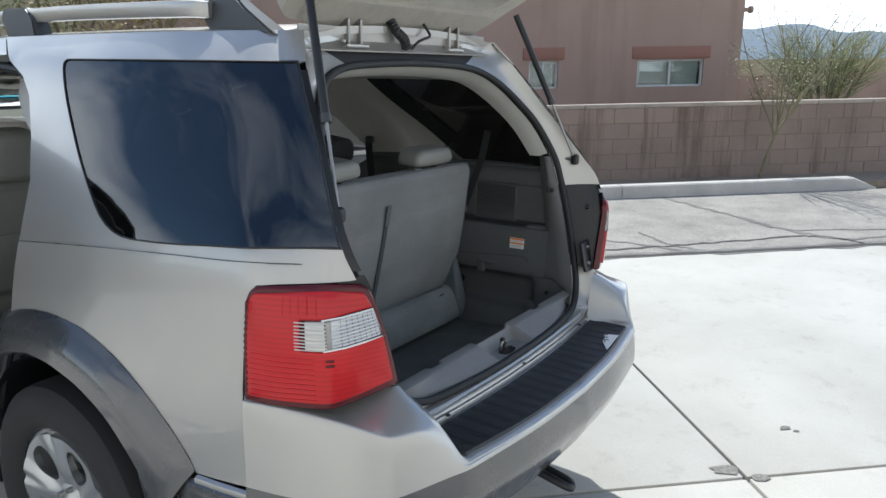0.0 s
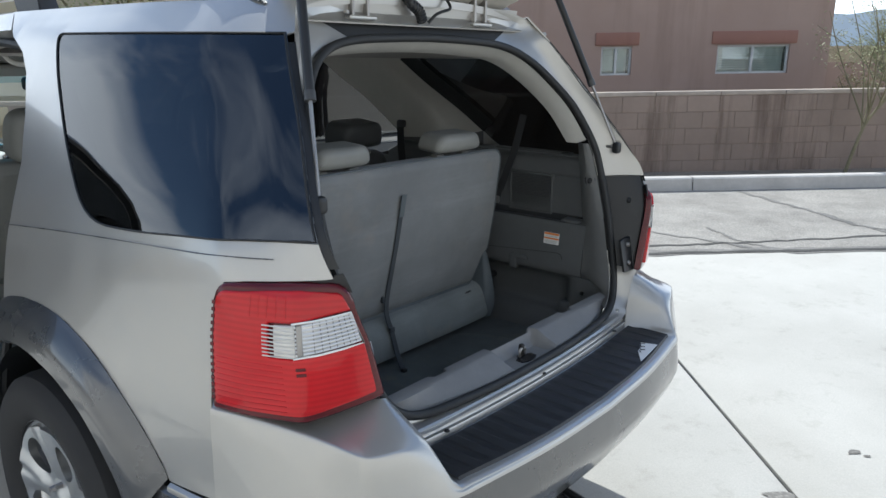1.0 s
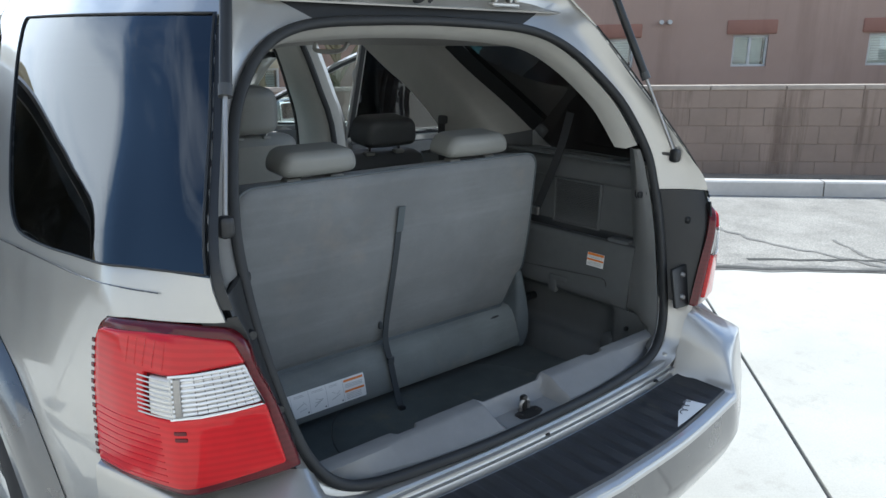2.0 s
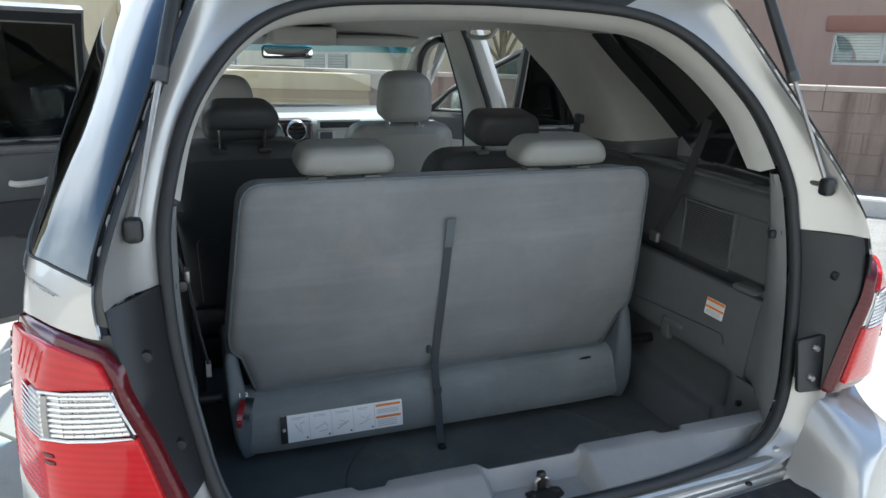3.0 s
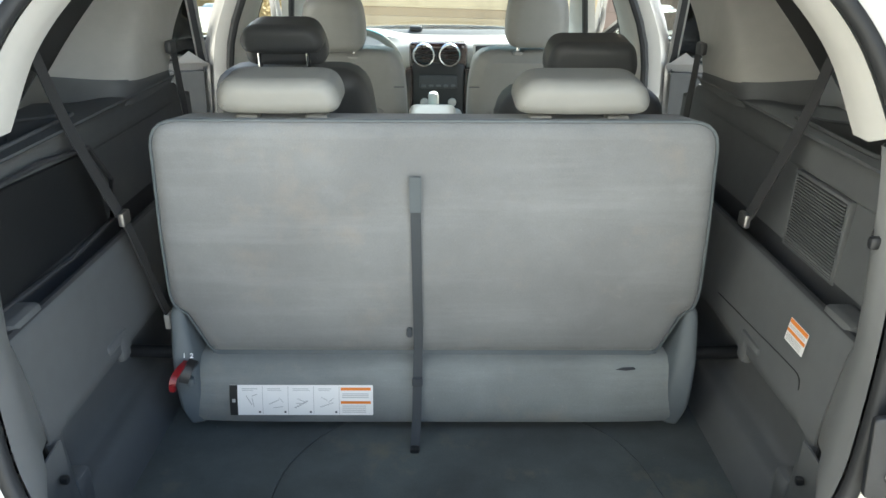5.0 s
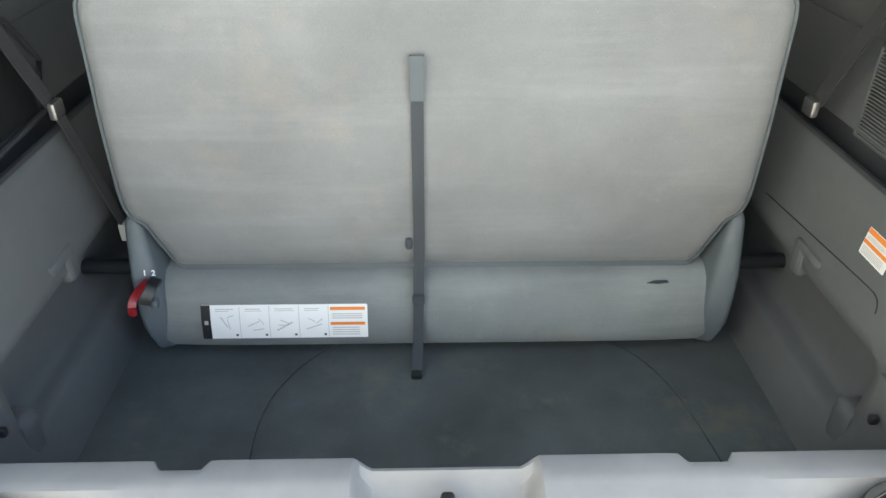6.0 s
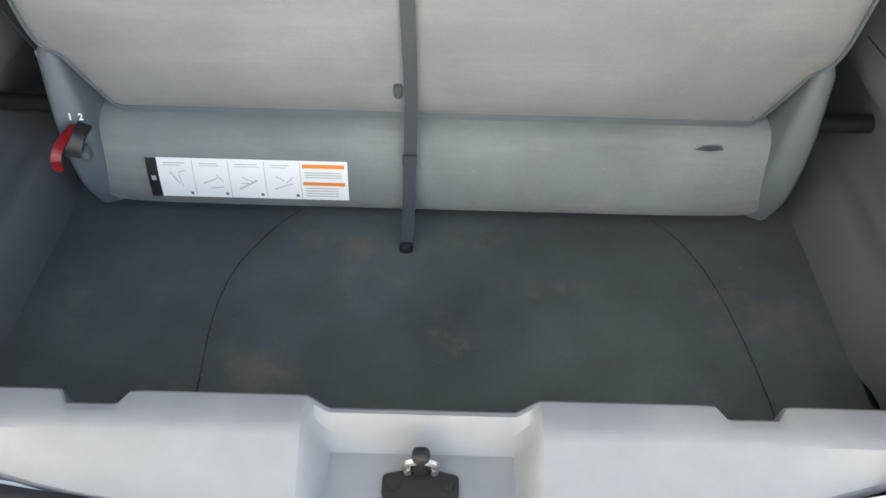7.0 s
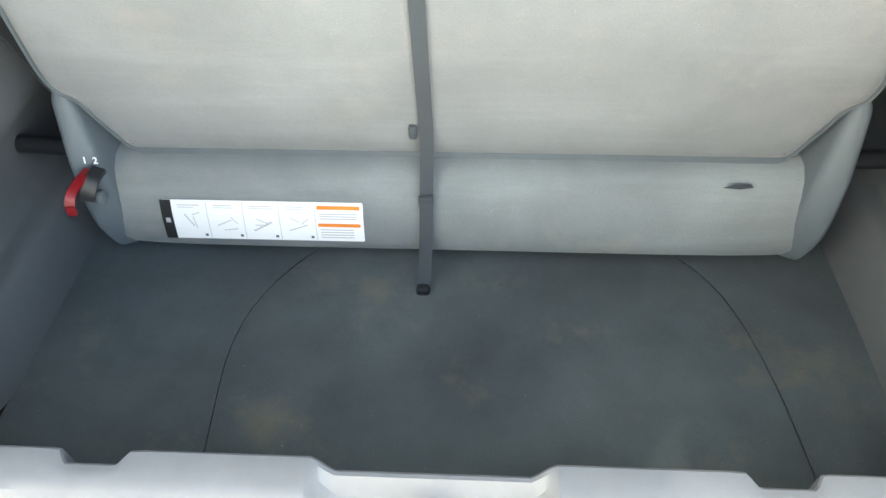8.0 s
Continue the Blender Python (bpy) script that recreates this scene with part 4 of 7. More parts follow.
for s in (-1, 1):
    lamp = new("tail_lamp")
    lamp.parent = car
    tagged(lamp, "red wraparound tail lamp with a clear reversing strip")

    def put(name, bm, mat, label=""):
        return part(name, bm if s < 0 else mirrored(bm), mat, lamp, label)

    put("lamp_rim", pillow(LAMP, lamp_place(0.008), 0.018, 0.008, 0.02), M_LAMP_RED_DK, "dark red lamp border")
    red = rounded([(0.005, 0.878), (0.16, 0.856), (0.385, 0.859), (0.385, 1.083), (0.16, 1.091), (0.03, 1.089), (0.020, 1.057), (0.165, 1.038), (0.222, 1.036), (0.222, 0.974), (0.165, 0.973), (0.012, 0.988)], [0.008, 0.02, 0.01, 0.03, 0.02, 0.012, 0.004, 0.01, 0.004, 0.004, 0.01, 0.004])
    put("red_lens", pillow(red, lamp_place(0.016), 0.012, 0.004, 0.02), M_LAMP_RED, "bright red ribbed lens")
    put("clear_lens", pillow([(0.160, 0.976), (0.208, 0.977), (0.208, 1.033), (0.160, 1.035)], lamp_place(0.015), 0.012, 0.003, 0.012), M_LAMP_CLEAR, "milky ribbed side lens")
    put("reflector", pillow([(0.014, 0.991), (0.158, 0.976), (0.158, 1.035), (0.024, 1.052)], lamp_place(0.010), 0.006, 0.003, 0.012), M_LAMP_CHROME, "bright reflector")
    put("strip_edge", tube([lamp_skin(u, z, 0.0155) for u, z in ((0.165, 1.0365), (0.12, 1.041), (0.07, 1.047), (0.024, 1.0535), (0.014, 0.990), (0.07, 0.984), (0.12, 0.979), (0.165, 0.975))], 0.0022, 5), M_LABEL)
    for k in range(8):
        z = 0.981 + 0.0072 * k
        P = [lamp_skin(u, z + 0.016 * (0.16 - u) / 0.15, 0.0135) for u in (0.160, 0.12, 0.08, 0.04, 0.020)]
        put("reflector_rib", tube(P, 0.0026, 5), M_LAMP_CHROME)
    for k in range(7):
        u = 0.032 + 0.0155 * k
        zo = 0.016 * (0.16 - u) / 0.15
        put("reflector_bar", tube([lamp_skin(u, 0.979 + zo, 0.0145), lamp_skin(u, 1.034 + zo, 0.0145)], 0.0011, 4), M_STEEL)
    for k in range(15):
        z = 0.868 + 0.0135 * k
        put("lens_notch", pillow(rounded([(0.381, z), (0.392, z), (0.392, z + 0.007), (0.381, z + 0.007)], 0.001, 1), lamp_place(0.0172), 0.002, 0.0005, 0.01), M_LAMP_RED_DK)
    for k in range(9):
        z = 0.866 + 0.0115 * k
        put("side_rib", tube([lamp_skin(u, z, 0.0158) for u in (0.19, 0.23, 0.27, 0.31, 0.35, 0.375)], 0.0013, 4), M_LAMP_RED)
    for k in range(5):
        u = 0.176 + 0.024 * k
        put("upper_rib", tube([lamp_skin(u, z, 0.0158) for z in (1.044, 1.060, 1.080)], 0.0013, 4), M_LAMP_RED)
    for z in (0.951, 0.940):
        put("lens_notch", pillow(rounded([(0.145, z), (0.163, z), (0.163, z + 0.006), (0.145, z + 0.006)], 0.001, 1), lamp_place(0.0172), 0.002, 0.0005, 0.01), M_LAMP_RED_DK)
    put("reflector_end", pillow([(0.146, 0.980), (0.157, 0.979), (0.157, 1.034), (0.146, 1.035)], lamp_place(0.0155), 0.004, 0.001, 0.012), M_STEEL, "grey reflector end")
    for k in range(9):
        z = 0.977 + 0.0068 * k
        put("lens_rib", tube([lamp_skin(u, z, 0.0165) for u in (0.162, 0.19, 0.212, 0.236)], 0.0014, 4), M_LAMP_CLEAR)

# rear bumper: stations round the plan, seven profile points each
BUMPER = (
    (0.00, ((0.000, 0.206, 0.690), (0.000, 0.004, 0.690), (0.000, -0.006, 0.684), (0.000, -0.012, 0.672), (0.000, -0.022, 0.585), (0.000, 0.022, 0.495), (0.000, 0.12, 0.465))),
    (0.25, ((-0.250, 0.206, 0.690), (-0.250, 0.015, 0.690), (-0.250, 0.005, 0.684), (-0.250, 0.000, 0.672), (-0.250, -0.010, 0.585), (-0.245, 0.032, 0.495), (-0.240, 0.13, 0.465))),
    (0.50, ((-0.480, 0.206, 0.690), (-0.500, 0.050, 0.690), (-0.500, 0.040, 0.684), (-0.502, 0.034, 0.672), (-0.502, 0.024, 0.58), (-0.49, 0.065, 0.485), (-0.47, 0.16, 0.455))),
    (0.54, ((-0.505, 0.208, 0.700), (-0.535, 0.062, 0.700), (-0.538, 0.050, 0.688), (-0.540, 0.042, 0.672), (-0.541, 0.034, 0.575), (-0.53, 0.075, 0.48), (-0.50, 0.17, 0.45))),
    (0.575, ((-0.548, 0.212, 0.822), (-0.558, 0.112, 0.784), (-0.569, 0.082, 0.745), (-0.574, 0.058, 0.670), (-0.575, 0.047, 0.57), (-0.562, 0.085, 0.475), (-0.53, 0.18, 0.445))),
    (0.62, ((-0.582, 0.216, 0.846), (-0.612, 0.120, 0.793), (-0.619, 0.104, 0.776), (-0.623, 0.080, 0.666), (-0.622, 0.068, 0.565), (-0.605, 0.10, 0.465), (-0.56, 0.19, 0.435))),
    (0.675, ((-0.629, 0.260, 0.839), (-0.665, 0.138, 0.795), (-0.673, 0.124, 0.779), (-0.681, 0.106, 0.662), (-0.678, 0.096, 0.56), (-0.657, 0.127, 0.455), (-0.587, 0.21, 0.425))),
    (0.70, ((-0.650, 0.280, 0.836), (-0.689, 0.150, 0.797), (-0.698, 0.139, 0.781), (-0.706, 0.124, 0.658), (-0.702, 0.113, 0.555), (-0.68, 0.143, 0.45), (-0.60, 0.22, 0.42))),
    (0.725, ((-0.662, 0.296, 0.833), (-0.697, 0.176, 0.800), (-0.706, 0.166, 0.784), (-0.719, 0.148, 0.653), (-0.715, 0.136, 0.553), (-0.692, 0.164, 0.445), (-0.61, 0.233, 0.415))),
    (0.78, ((-0.690, 0.330, 0.826), (-0.710, 0.236, 0.807), (-0.722, 0.228, 0.792), (-0.747, 0.203, 0.642), (-0.745, 0.19, 0.55), (-0.72, 0.21, 0.44), (-0.63, 0.26, 0.41))),
    (0.90, ((-0.756, 0.375, 0.840), (-0.762, 0.345, 0.833), (-0.776, 0.337, 0.817), (-0.797, 0.317, 0.638), (-0.790, 0.323, 0.55), (-0.76, 0.34, 0.43), (-0.66, 0.36, 0.40))),
    (1.02, ((-0.811, 0.447, 0.852), (-0.817, 0.441, 0.846), (-0.825, 0.440, 0.830), (-0.829, 0.438, 0.640), (-0.833, 0.440, 0.56), (-0.79, 0.47, 0.43), (-0.69, 0.48, 0.40))),
)
B_ROWS = [(p, tuple(c for q in row for c in q)) for p, row in BUMPER]


def bumper_row(p):
    """Profile at station p; positive on the car's left."""
    f = lerp_rows(B_ROWS, abs(p))
    s = 1 if p > 0 else -1
    return [Vector((f[3 * i] * s, f[3 * i + 1], f[3 * i + 2])) for i in range(7)]


def bumper_sheet(i0, i1, p0, p1, n, sub=4):
    rows = []
    for k in range(n + 1):
        r = bumper_row(p0 + (p1 - p0) * k / n)
        lin = [r[i].lerp(r[i + 1], q / sub) for i in range(len(r) - 1) for q in range(sub)] + [r[-1]]
        pts = [a.lerp(b, 0.55) for a, b in zip(lin, smooth_path(r, sub))]
        rows.append(pts[i0 * sub:i1 * sub + 1])
    bm = grid_mesh(rows)
    bm.normal_update()
    if sum(f.normal.y for f in bm.faces) > 0:
        flip(bm)
    return bm


bumper = new("rear_bumper")
bumper.parent = car
tagged(bumper, "silver rear bumper over a grey lower cladding")
bm = bumper_sheet(0, 3, -1.02, 1.02, 120)
part("bumper_cover", bm, M_PAINT, bumper, sharp=48)
bm = bumper_sheet(3, 6, -1.02, 1.02, 100)
for v in bm.verts:
    v.co.y += 0.002
part("bumper_cladding", bm, M_CLAD, bumper, "dark grey lower bumper cladding")
# ribbed step pad
rows = []
for i in range(241):
    x = -0.512 + 1.024 * i / 240
    y0, y1 = 0.171 + 0.026 * (abs(x) / 0.5) ** 2, lerp_rows([(0.0, (0.012,)), (0.25, (0.023,)), (0.512, (0.062,))], abs(x))[0]
    rib = 0.0022 if (i % 12) < 7 else 0.0
    z = 0.694
    rows.append([Vector((x, y0, z - 0.004)), Vector((x, y0 - 0.006, z + 0.002)), Vector((x, y0 - 0.02, z + rib)), Vector((x, (y0 + y1) / 2, z + rib)), Vector((x, y1 + 0.022, z + rib)), Vector((x, y1 + 0.016, z + 0.002)), Vector((x, y1 + 0.004, z + 0.002)), Vector((x, y1, z - 0.006))])
bm = grid_mesh(rows)
bm.normal_update()
if sum(f.normal.z for f in bm.faces) < 0:
    flip(bm)
part("step_pad", bm, M_PAD, bumper, "black ribbed rubber step pad", sharp=20)
# sunlight on the pad, painted as a thin white sheet with dark lines
sun_patch = new("pad_sun_patch")
sun_patch.parent = bumper
tagged(sun_patch, "small pale patch of sunlight painted on the step pad")
bm = sheet([(0.255, 0.032), (0.30, 0.036), (0.40, 0.048), (0.385, 0.092), (0.355, 0.078), (0.32, 0.072)], 0.701, 0, 0, lambda a, b, z: Vector((a, b, z)))
part("white_sheet", bm, M_LABEL, sun_patch)
for k in range(3):
    P = [Vector((0.325 + 0.022 * k + 0.012 * math.cos(a * 0.5), 0.058 + 0.010 * k + 0.010 * math.sin(a * 0.5), 0.7025)) for a in range(7)]
    part("patch_line", tube(P, 0.0015, 4), M_LABEL_INK, sun_patch)
# sill step between the pad and the opening, in two ledges
rows = []
for i in range(61):
    x = -0.555 + 1.11 * i / 60
    b = 0.012 * (abs(x) / 0.5) ** 2
    y0 = 0.174 + 0.026 * (abs(x) / 0.5) ** 2
    rows.append([Vector((x, y0 + a, z)) for a, z in ((0.0, 0.684), (0.001, 0.702), (0.003, 0.706), (0.011, 0.707), (0.013, 0.710), (0.014, 0.724), (0.018, 0.728), (0.032, 0.730))])
bm = grid_mesh(rows)
bm.normal_update()
if sum(f.normal.z for f in bm.faces) < 0:
    flip(bm)
part("sill_step", bm, M_PAINT, car, "silver stepped body sill under the opening")
for x in (-0.40, 0.0, 0.40):
    part("sill_plug", lathe([(0.0, 0.004), (0.006, 0.003), (0.007, 0.0)], 12, "Z"), M_BLACK, car).matrix_basis = Matrix.Translation((x, 0.187, 0.7075))

both("corner_gusset", box((-0.565, 0.224, 0.62), (-0.49, 0.262, 0.742), 0.012, 2), M_PAINT)

# the frame of the rear opening: seal curve and outer edge of the left half, from the bottom to the top centre
SEAL = ((0.0, 0.196, 0.738), (-0.15, 0.198, 0.738), (-0.28, 0.207, 0.740), (-0.418, 0.226, 0.743), (-0.490, 0.242, 0.768), (-0.533, 0.261, 0.828), (-0.558, 0.288, 0.92), (-0.580, 0.325, 1.05), (-0.585, 0.358, 1.16), (-0.578, 0.385, 1.245), (-0.545, 0.440, 1.355), (-0.500, 0.490, 1.43), (-0.440, 0.532, 1.492), (-0.370, 0.560, 1.530), (-0.28, 0.574, 1.549), (-0.14, 0.580, 1.557), (0.0, 0.582, 1.560))
EDGE = ((0.0, 0.180, 0.722), (-0.15, 0.182, 0.722), (-0.30, 0.190, 0.722), (-0.446, 0.200, 0.719), (-0.530, 0.208, 0.743), (-0.566, 0.212, 0.81), (-0.602, 0.216, 0.91), (-0.640, 0.218, 1.05), (-0.660, 0.255, 1.165), (-0.640, 0.310, 1.245), (-0.596, 0.385, 1.355), (-0.562, 0.440, 1.43), (-0.532, 0.486, 1.50), (-0.500, 0.530, 1.562), (-0.450, 0.585, 1.628), (-0.22, 0.604, 1.652), (0.0, 0.608, 1.660))
SEAL_S, EDGE_S = smooth_path(SEAL, 6), smooth_path(EDGE, 6)


def ring(a, b, t, depth):
    p = a.lerp(b, t)
    return p + Vector((0, depth, 0))


def flange(k0, k1, prof, mat, label):
    rows = [[ring(EDGE_S[k], SEAL_S[k], t, d) for t, d in prof] for k in range(k0, k1 + 1)]
    bm = grid_mesh(rows)
    bm.normal_update()
    if sum(f.normal.y for f in bm.faces) > 0:
        flip(bm)
    return both("opening_flange", bm, mat, label=label)


# black return between the quarter window's edge and the flange
rows = []
for p in EDGE_S:
    if 1.12 < p.z < 1.55 and p.x < -0.4:
        rows.append([skin(0.045, p.z, -0.003), skin(0.018, p.z, -0.004), skin(0.0, p.z, -0.006).lerp(p, 0.5), p + Vector((0, 0.003, 0))])
bm = grid_mesh(rows)
bm.normal_update()
if sum(f.normal.y for f in bm.faces) > 0:
    flip(bm)
both("body_return", bm, M_BLACK, label="black return beside the quarter window")
PROF = ((0.0, 0.0), (0.06, 0.004), (0.16, 0.016), (0.45, 0.022), (0.70, 0.016), (0.92, 0.014), (1.0, 0.02))
kA, kB = 5 * 6 + 3, 8 * 6 - 1
flange(0, kA, PROF, M_PAINT, "silver painted body flange")
kT = 14 * 6
flange(kB, kT, PROF, M_PAINT, "silver painted body flange")
flange(kT, len(SEAL_S) - 1, PROF[:4], M_PAINT, "silver painted body flange")
# inner half of the top flange, coloured black like the seal
flange(kT, len(SEAL_S) - 1, PROF[3:], M_RUBBER, "black inner half of the top flange")
rows = [[ring(EDGE_S[k], SEAL_S[k], t, d) for t, d in ((0.0, 0.012), (0.1, 0.004), (0.5, 0.0), (0.85, 0.004), (1.0, 0.02))] for k in range(kA, kB + 1)]
bm = grid_mesh(rows)
bm.normal_update()
if sum(f.normal.y for f in bm.faces) > 0:
    flip(bm)
both("lamp_side_panel", thicken(bm, 0.01), M_BLACK, label="black plastic panel beside the lamp")
for z, t in ((1.06, 0.45), (0.945, 0.55)):
    k = min(range(len(SEAL_S)), key=lambda i: abs(SEAL_S[i].z - z))
    bm = lathe([(0.0, -0.006), (0.004, -0.005), (0.0075, -0.005), (0.009, -0.002), (0.009, 0.004)], 14, "Y")
    bmesh.ops.translate(bm, vec=ring(EDGE_S[k], SEAL_S[k], t, 0.0), verts=bm.verts)
    both("panel_clip", bm, M_BLACK)
# hinge-side bracket under the panel: dark plate with two bolts
k0 = min(range(len(SEAL_S)), key=lambda i: abs(SEAL_S[i].z - 0.865))
c = ring(EDGE_S[k0], SEAL_S[k0], 0.55, -0.008)
for s in (1,):
    br = new("bracket")
    br.parent = car
    tagged(br, "dark steel bracket with two bolts")
    cc = Vector((c.x * -s, c.y, c.z)) if s > 0 else c
    part("plate", pillow(rounded([(-0.040, -0.056), (0.046, -0.060), (0.052, 0.034), (0.030, 0.046), (-0.034, 0.042)], 0.006, 2), lambda a, b, d: Vector((cc.x + a * (1 if s > 0 else -1), cc.y + d + b * 0.25, cc.z + 0.05 + b)), 0.008, 0.002, 0.02), M_BLACK, br)
    for a, b in ((0.006, 0.024), (-0.009, -0.030)):
        bm = lathe([(0.0, -0.008), (0.0055, -0.008), (0.0065, -0.005), (0.008, -0.003), (0.008, 0.004)], 6, "Y")
        bmesh.ops.translate(bm, vec=(cc.x + a * s, cc.y + b * 0.25, cc.z + 0.05 + b), verts=bm.verts)
        part("bolt", bm, M_STEEL, br)
loop = [Vector((p.x, p.y + 0.004, p.z)) for p in SEAL_S]
loop = loop + [Vector((-p.x, p.y, p.z)) for p in loop[-2:0:-1]]
bm = bmesh.new()
add_sweep(bm, loop, rounded([(-0.009, -0.010), (0.009, -0.010), (0.011, 0.002), (0.006, 0.010), (-0.006, 0.010), (-0.011, 0.002)], 0.004, 2), closed=True, up=(0, -1, 0.3))
bmesh.ops.recalc_face_normals(bm, faces=bm.faces)
part("opening_seal", bm, M_RUBBER, car, "black rubber seal round the rear opening")
# gas struts
for s in (-1, 1):
    st = new("gas_strut")
    st.parent = car
    tagged(st, "black gas strut holding the liftgate")
    b0, b1, b2 = Vector((s * 0.620, 0.330, 1.235)), Vector((s * 0.570, 0.405, 1.433)), Vector((s * 0.497, 0.515, 1.722))
    part("rod", tube([b0, b1 + (b2 - b1) * 0.05], 0.0042, 10), M_STEEL, st, "thin steel rod")
    part("cylinder", tube([b1, b2], 0.0105, 14), M_BLACK, st)
    part("collar", tube([b1 - (b2 - b1).normalized() * 0.008, b1 + (b2 - b1).normalized() * 0.012], 0.012, 14), M_DARK, st)
    part("ball_socket", cushion((b0.x - 0.013, b0.y - 0.014, b0.z - 0.020), (b0.x + 0.013, b0.y + 0.012, b0.z + 0.016), 0.009, 4), M_BLACK, st)
    part("ball_stud", tube([b0, b0 + Vector((-s * 0.005, 0.04, 0.0))], 0.005, 8), M_STEEL, st)

# raised liftgate: inner panel seen from below
GATE_P, GATE_A = Vector((0, 0.66, 1.672)), radians(33)


def gate(x, d, h):
    """x across, d metres out from the hinge line, h above the inner face."""
    up = Vector((0, math.sin(GATE_A), math.cos(GATE_A)))
    out = Vector((0, -math.cos(GATE_A), math.sin(GATE_A)))
    return GATE_P + Vector((x, 0, 0)) + out * d + up * h


liftgate = new("liftgate")
liftgate.parent = car
tagged(liftgate, "raised silver liftgate with a pale inner panel")
GOUT = rounded([(-0.46, 0.0), (0.46, 0.0), (0.63, 0.46), (0.60, 1.02), (-0.60, 1.02), (-0.63, 0.46)], [0.05, 0.05, 0.12, 0.1, 0.1, 0.12])
GWIN = rounded([(-0.40, 0.13), (0.40, 0.13), (0.52, 0.50), (-0.52, 0.50)], 0.05)
bm = patch(GOUT, lambda a, b: gate(a, b, -0.02 * (1 - (a / 0.65) ** 2)), 0.06, [GWIN])
bm.normal_update()
if sum(f.normal.z for f in bm.faces) > 0:
    flip(bm)
part("gate_inner_panel", thicken(bm, 0.06), M_GATE, liftgate, "dusty pale silver inner gate panel")
bm = patch(inset(GWIN, -0.02), lambda a, b: gate(a, b, 0.045), 0.08)
part("gate_glass", bm, M_GLASS_DARK, liftgate, "dark tinted rear window")
bm = patch(rounded([(-0.40, 0.012), (0.40, 0.012), (0.42, 0.115), (-0.42, 0.115)], 0.02), lambda a, b: gate(a, b, -0.032), 0.05)
bm.normal_update()
if sum(f.normal.z for f in bm.faces) > 0:
    flip(bm)
part("gate_header_trim", thicken(bm, 0.02), M_GATE, liftgate)
bm = patch(rounded([(-0.50, 0.54), (0.50, 0.54), (0.50, 0.98), (-0.50, 0.98)], 0.05), lambda a, b: gate(a, b, -0.045), 0.08)
bm.normal_update()
if sum(f.normal.z for f in bm.faces) > 0:
    flip(bm)
part("gate_lower_trim", thicken(bm, 0.03), M_TRIM, liftgate, "grey plastic gate trim")
for s in (-1, 1):
    hg = new("hinge")
    hg.parent = liftgate
    for x in (0.215, 0.265):
        bm = box((s * x - 0.004, 0.595, 1.60), (s * x + 0.004, 0.665, 1.672), 0.002, 1)
        part("hinge_leaf", bm, M_STEEL, hg)
    part("hinge_pin", tube([Vector((s * 0.20, 0.62, 1.645)), Vector((s * 0.28, 0.62, 1.645))], 0.007, 10), M_STEEL, hg)
    part("hinge_foot", box((s * 0.24 - 0.045, 0.585, 1.597), (s * 0.24 + 0.045, 0.64, 1.607), 0.003, 1), M_PAINT, hg)
    bm = lathe([(0.0, -0.005), (0.007, -0.005), (0.007, 0.002)], 6, "Z")
    bmesh.ops.transform(bm, matrix=Matrix.Translation((s * 0.285, 0.60, 1.612)) @ Matrix.Rotation(math.pi, 4, "X"), verts=bm.verts)
    part("hinge_bolt", bm, M_STEEL, hg)
# header channel under the roof edge, cables
rows = [[Vector((x, 0.606, 1.650)), Vector((x, 0.612, 1.615)), Vector((x, 0.600, 1.598)), Vector((x, 0.585, 1.590))] for x in (-0.44, -0.3, -0.1, 0.1, 0.3, 0.44)]
bm = grid_mesh(rows)
bm.normal_update()
if sum(f.normal.y for f in bm.faces) > 0:
    flip(bm)
part("header_channel", thicken(bm, 0.004), M_PAINT, car, "silver channel under the roof's rear edge")
P = smooth_path([(-0.085, 0.60, 1.675), (-0.075, 0.585, 1.645), (-0.045, 0.582, 1.625), (-0.03, 0.585, 1.60)], 8)
part("cable_boot", tube(P, 0.013, 10, [1 + 0.18 * (i % 2) for i in range(len(P))]), M_BLACK, car, "black corrugated cable boot")
P = smooth_path([(0.075, 0.60, 1.675), (0.078, 0.578, 1.640), (0.04, 0.575, 1.628), (0.015, 0.578, 1.618), (0.0, 0.59, 1.598)], 8)
part("washer_hose", tube(P, 0.0042, 8), M_BLACK, car, "thin black washer hose")

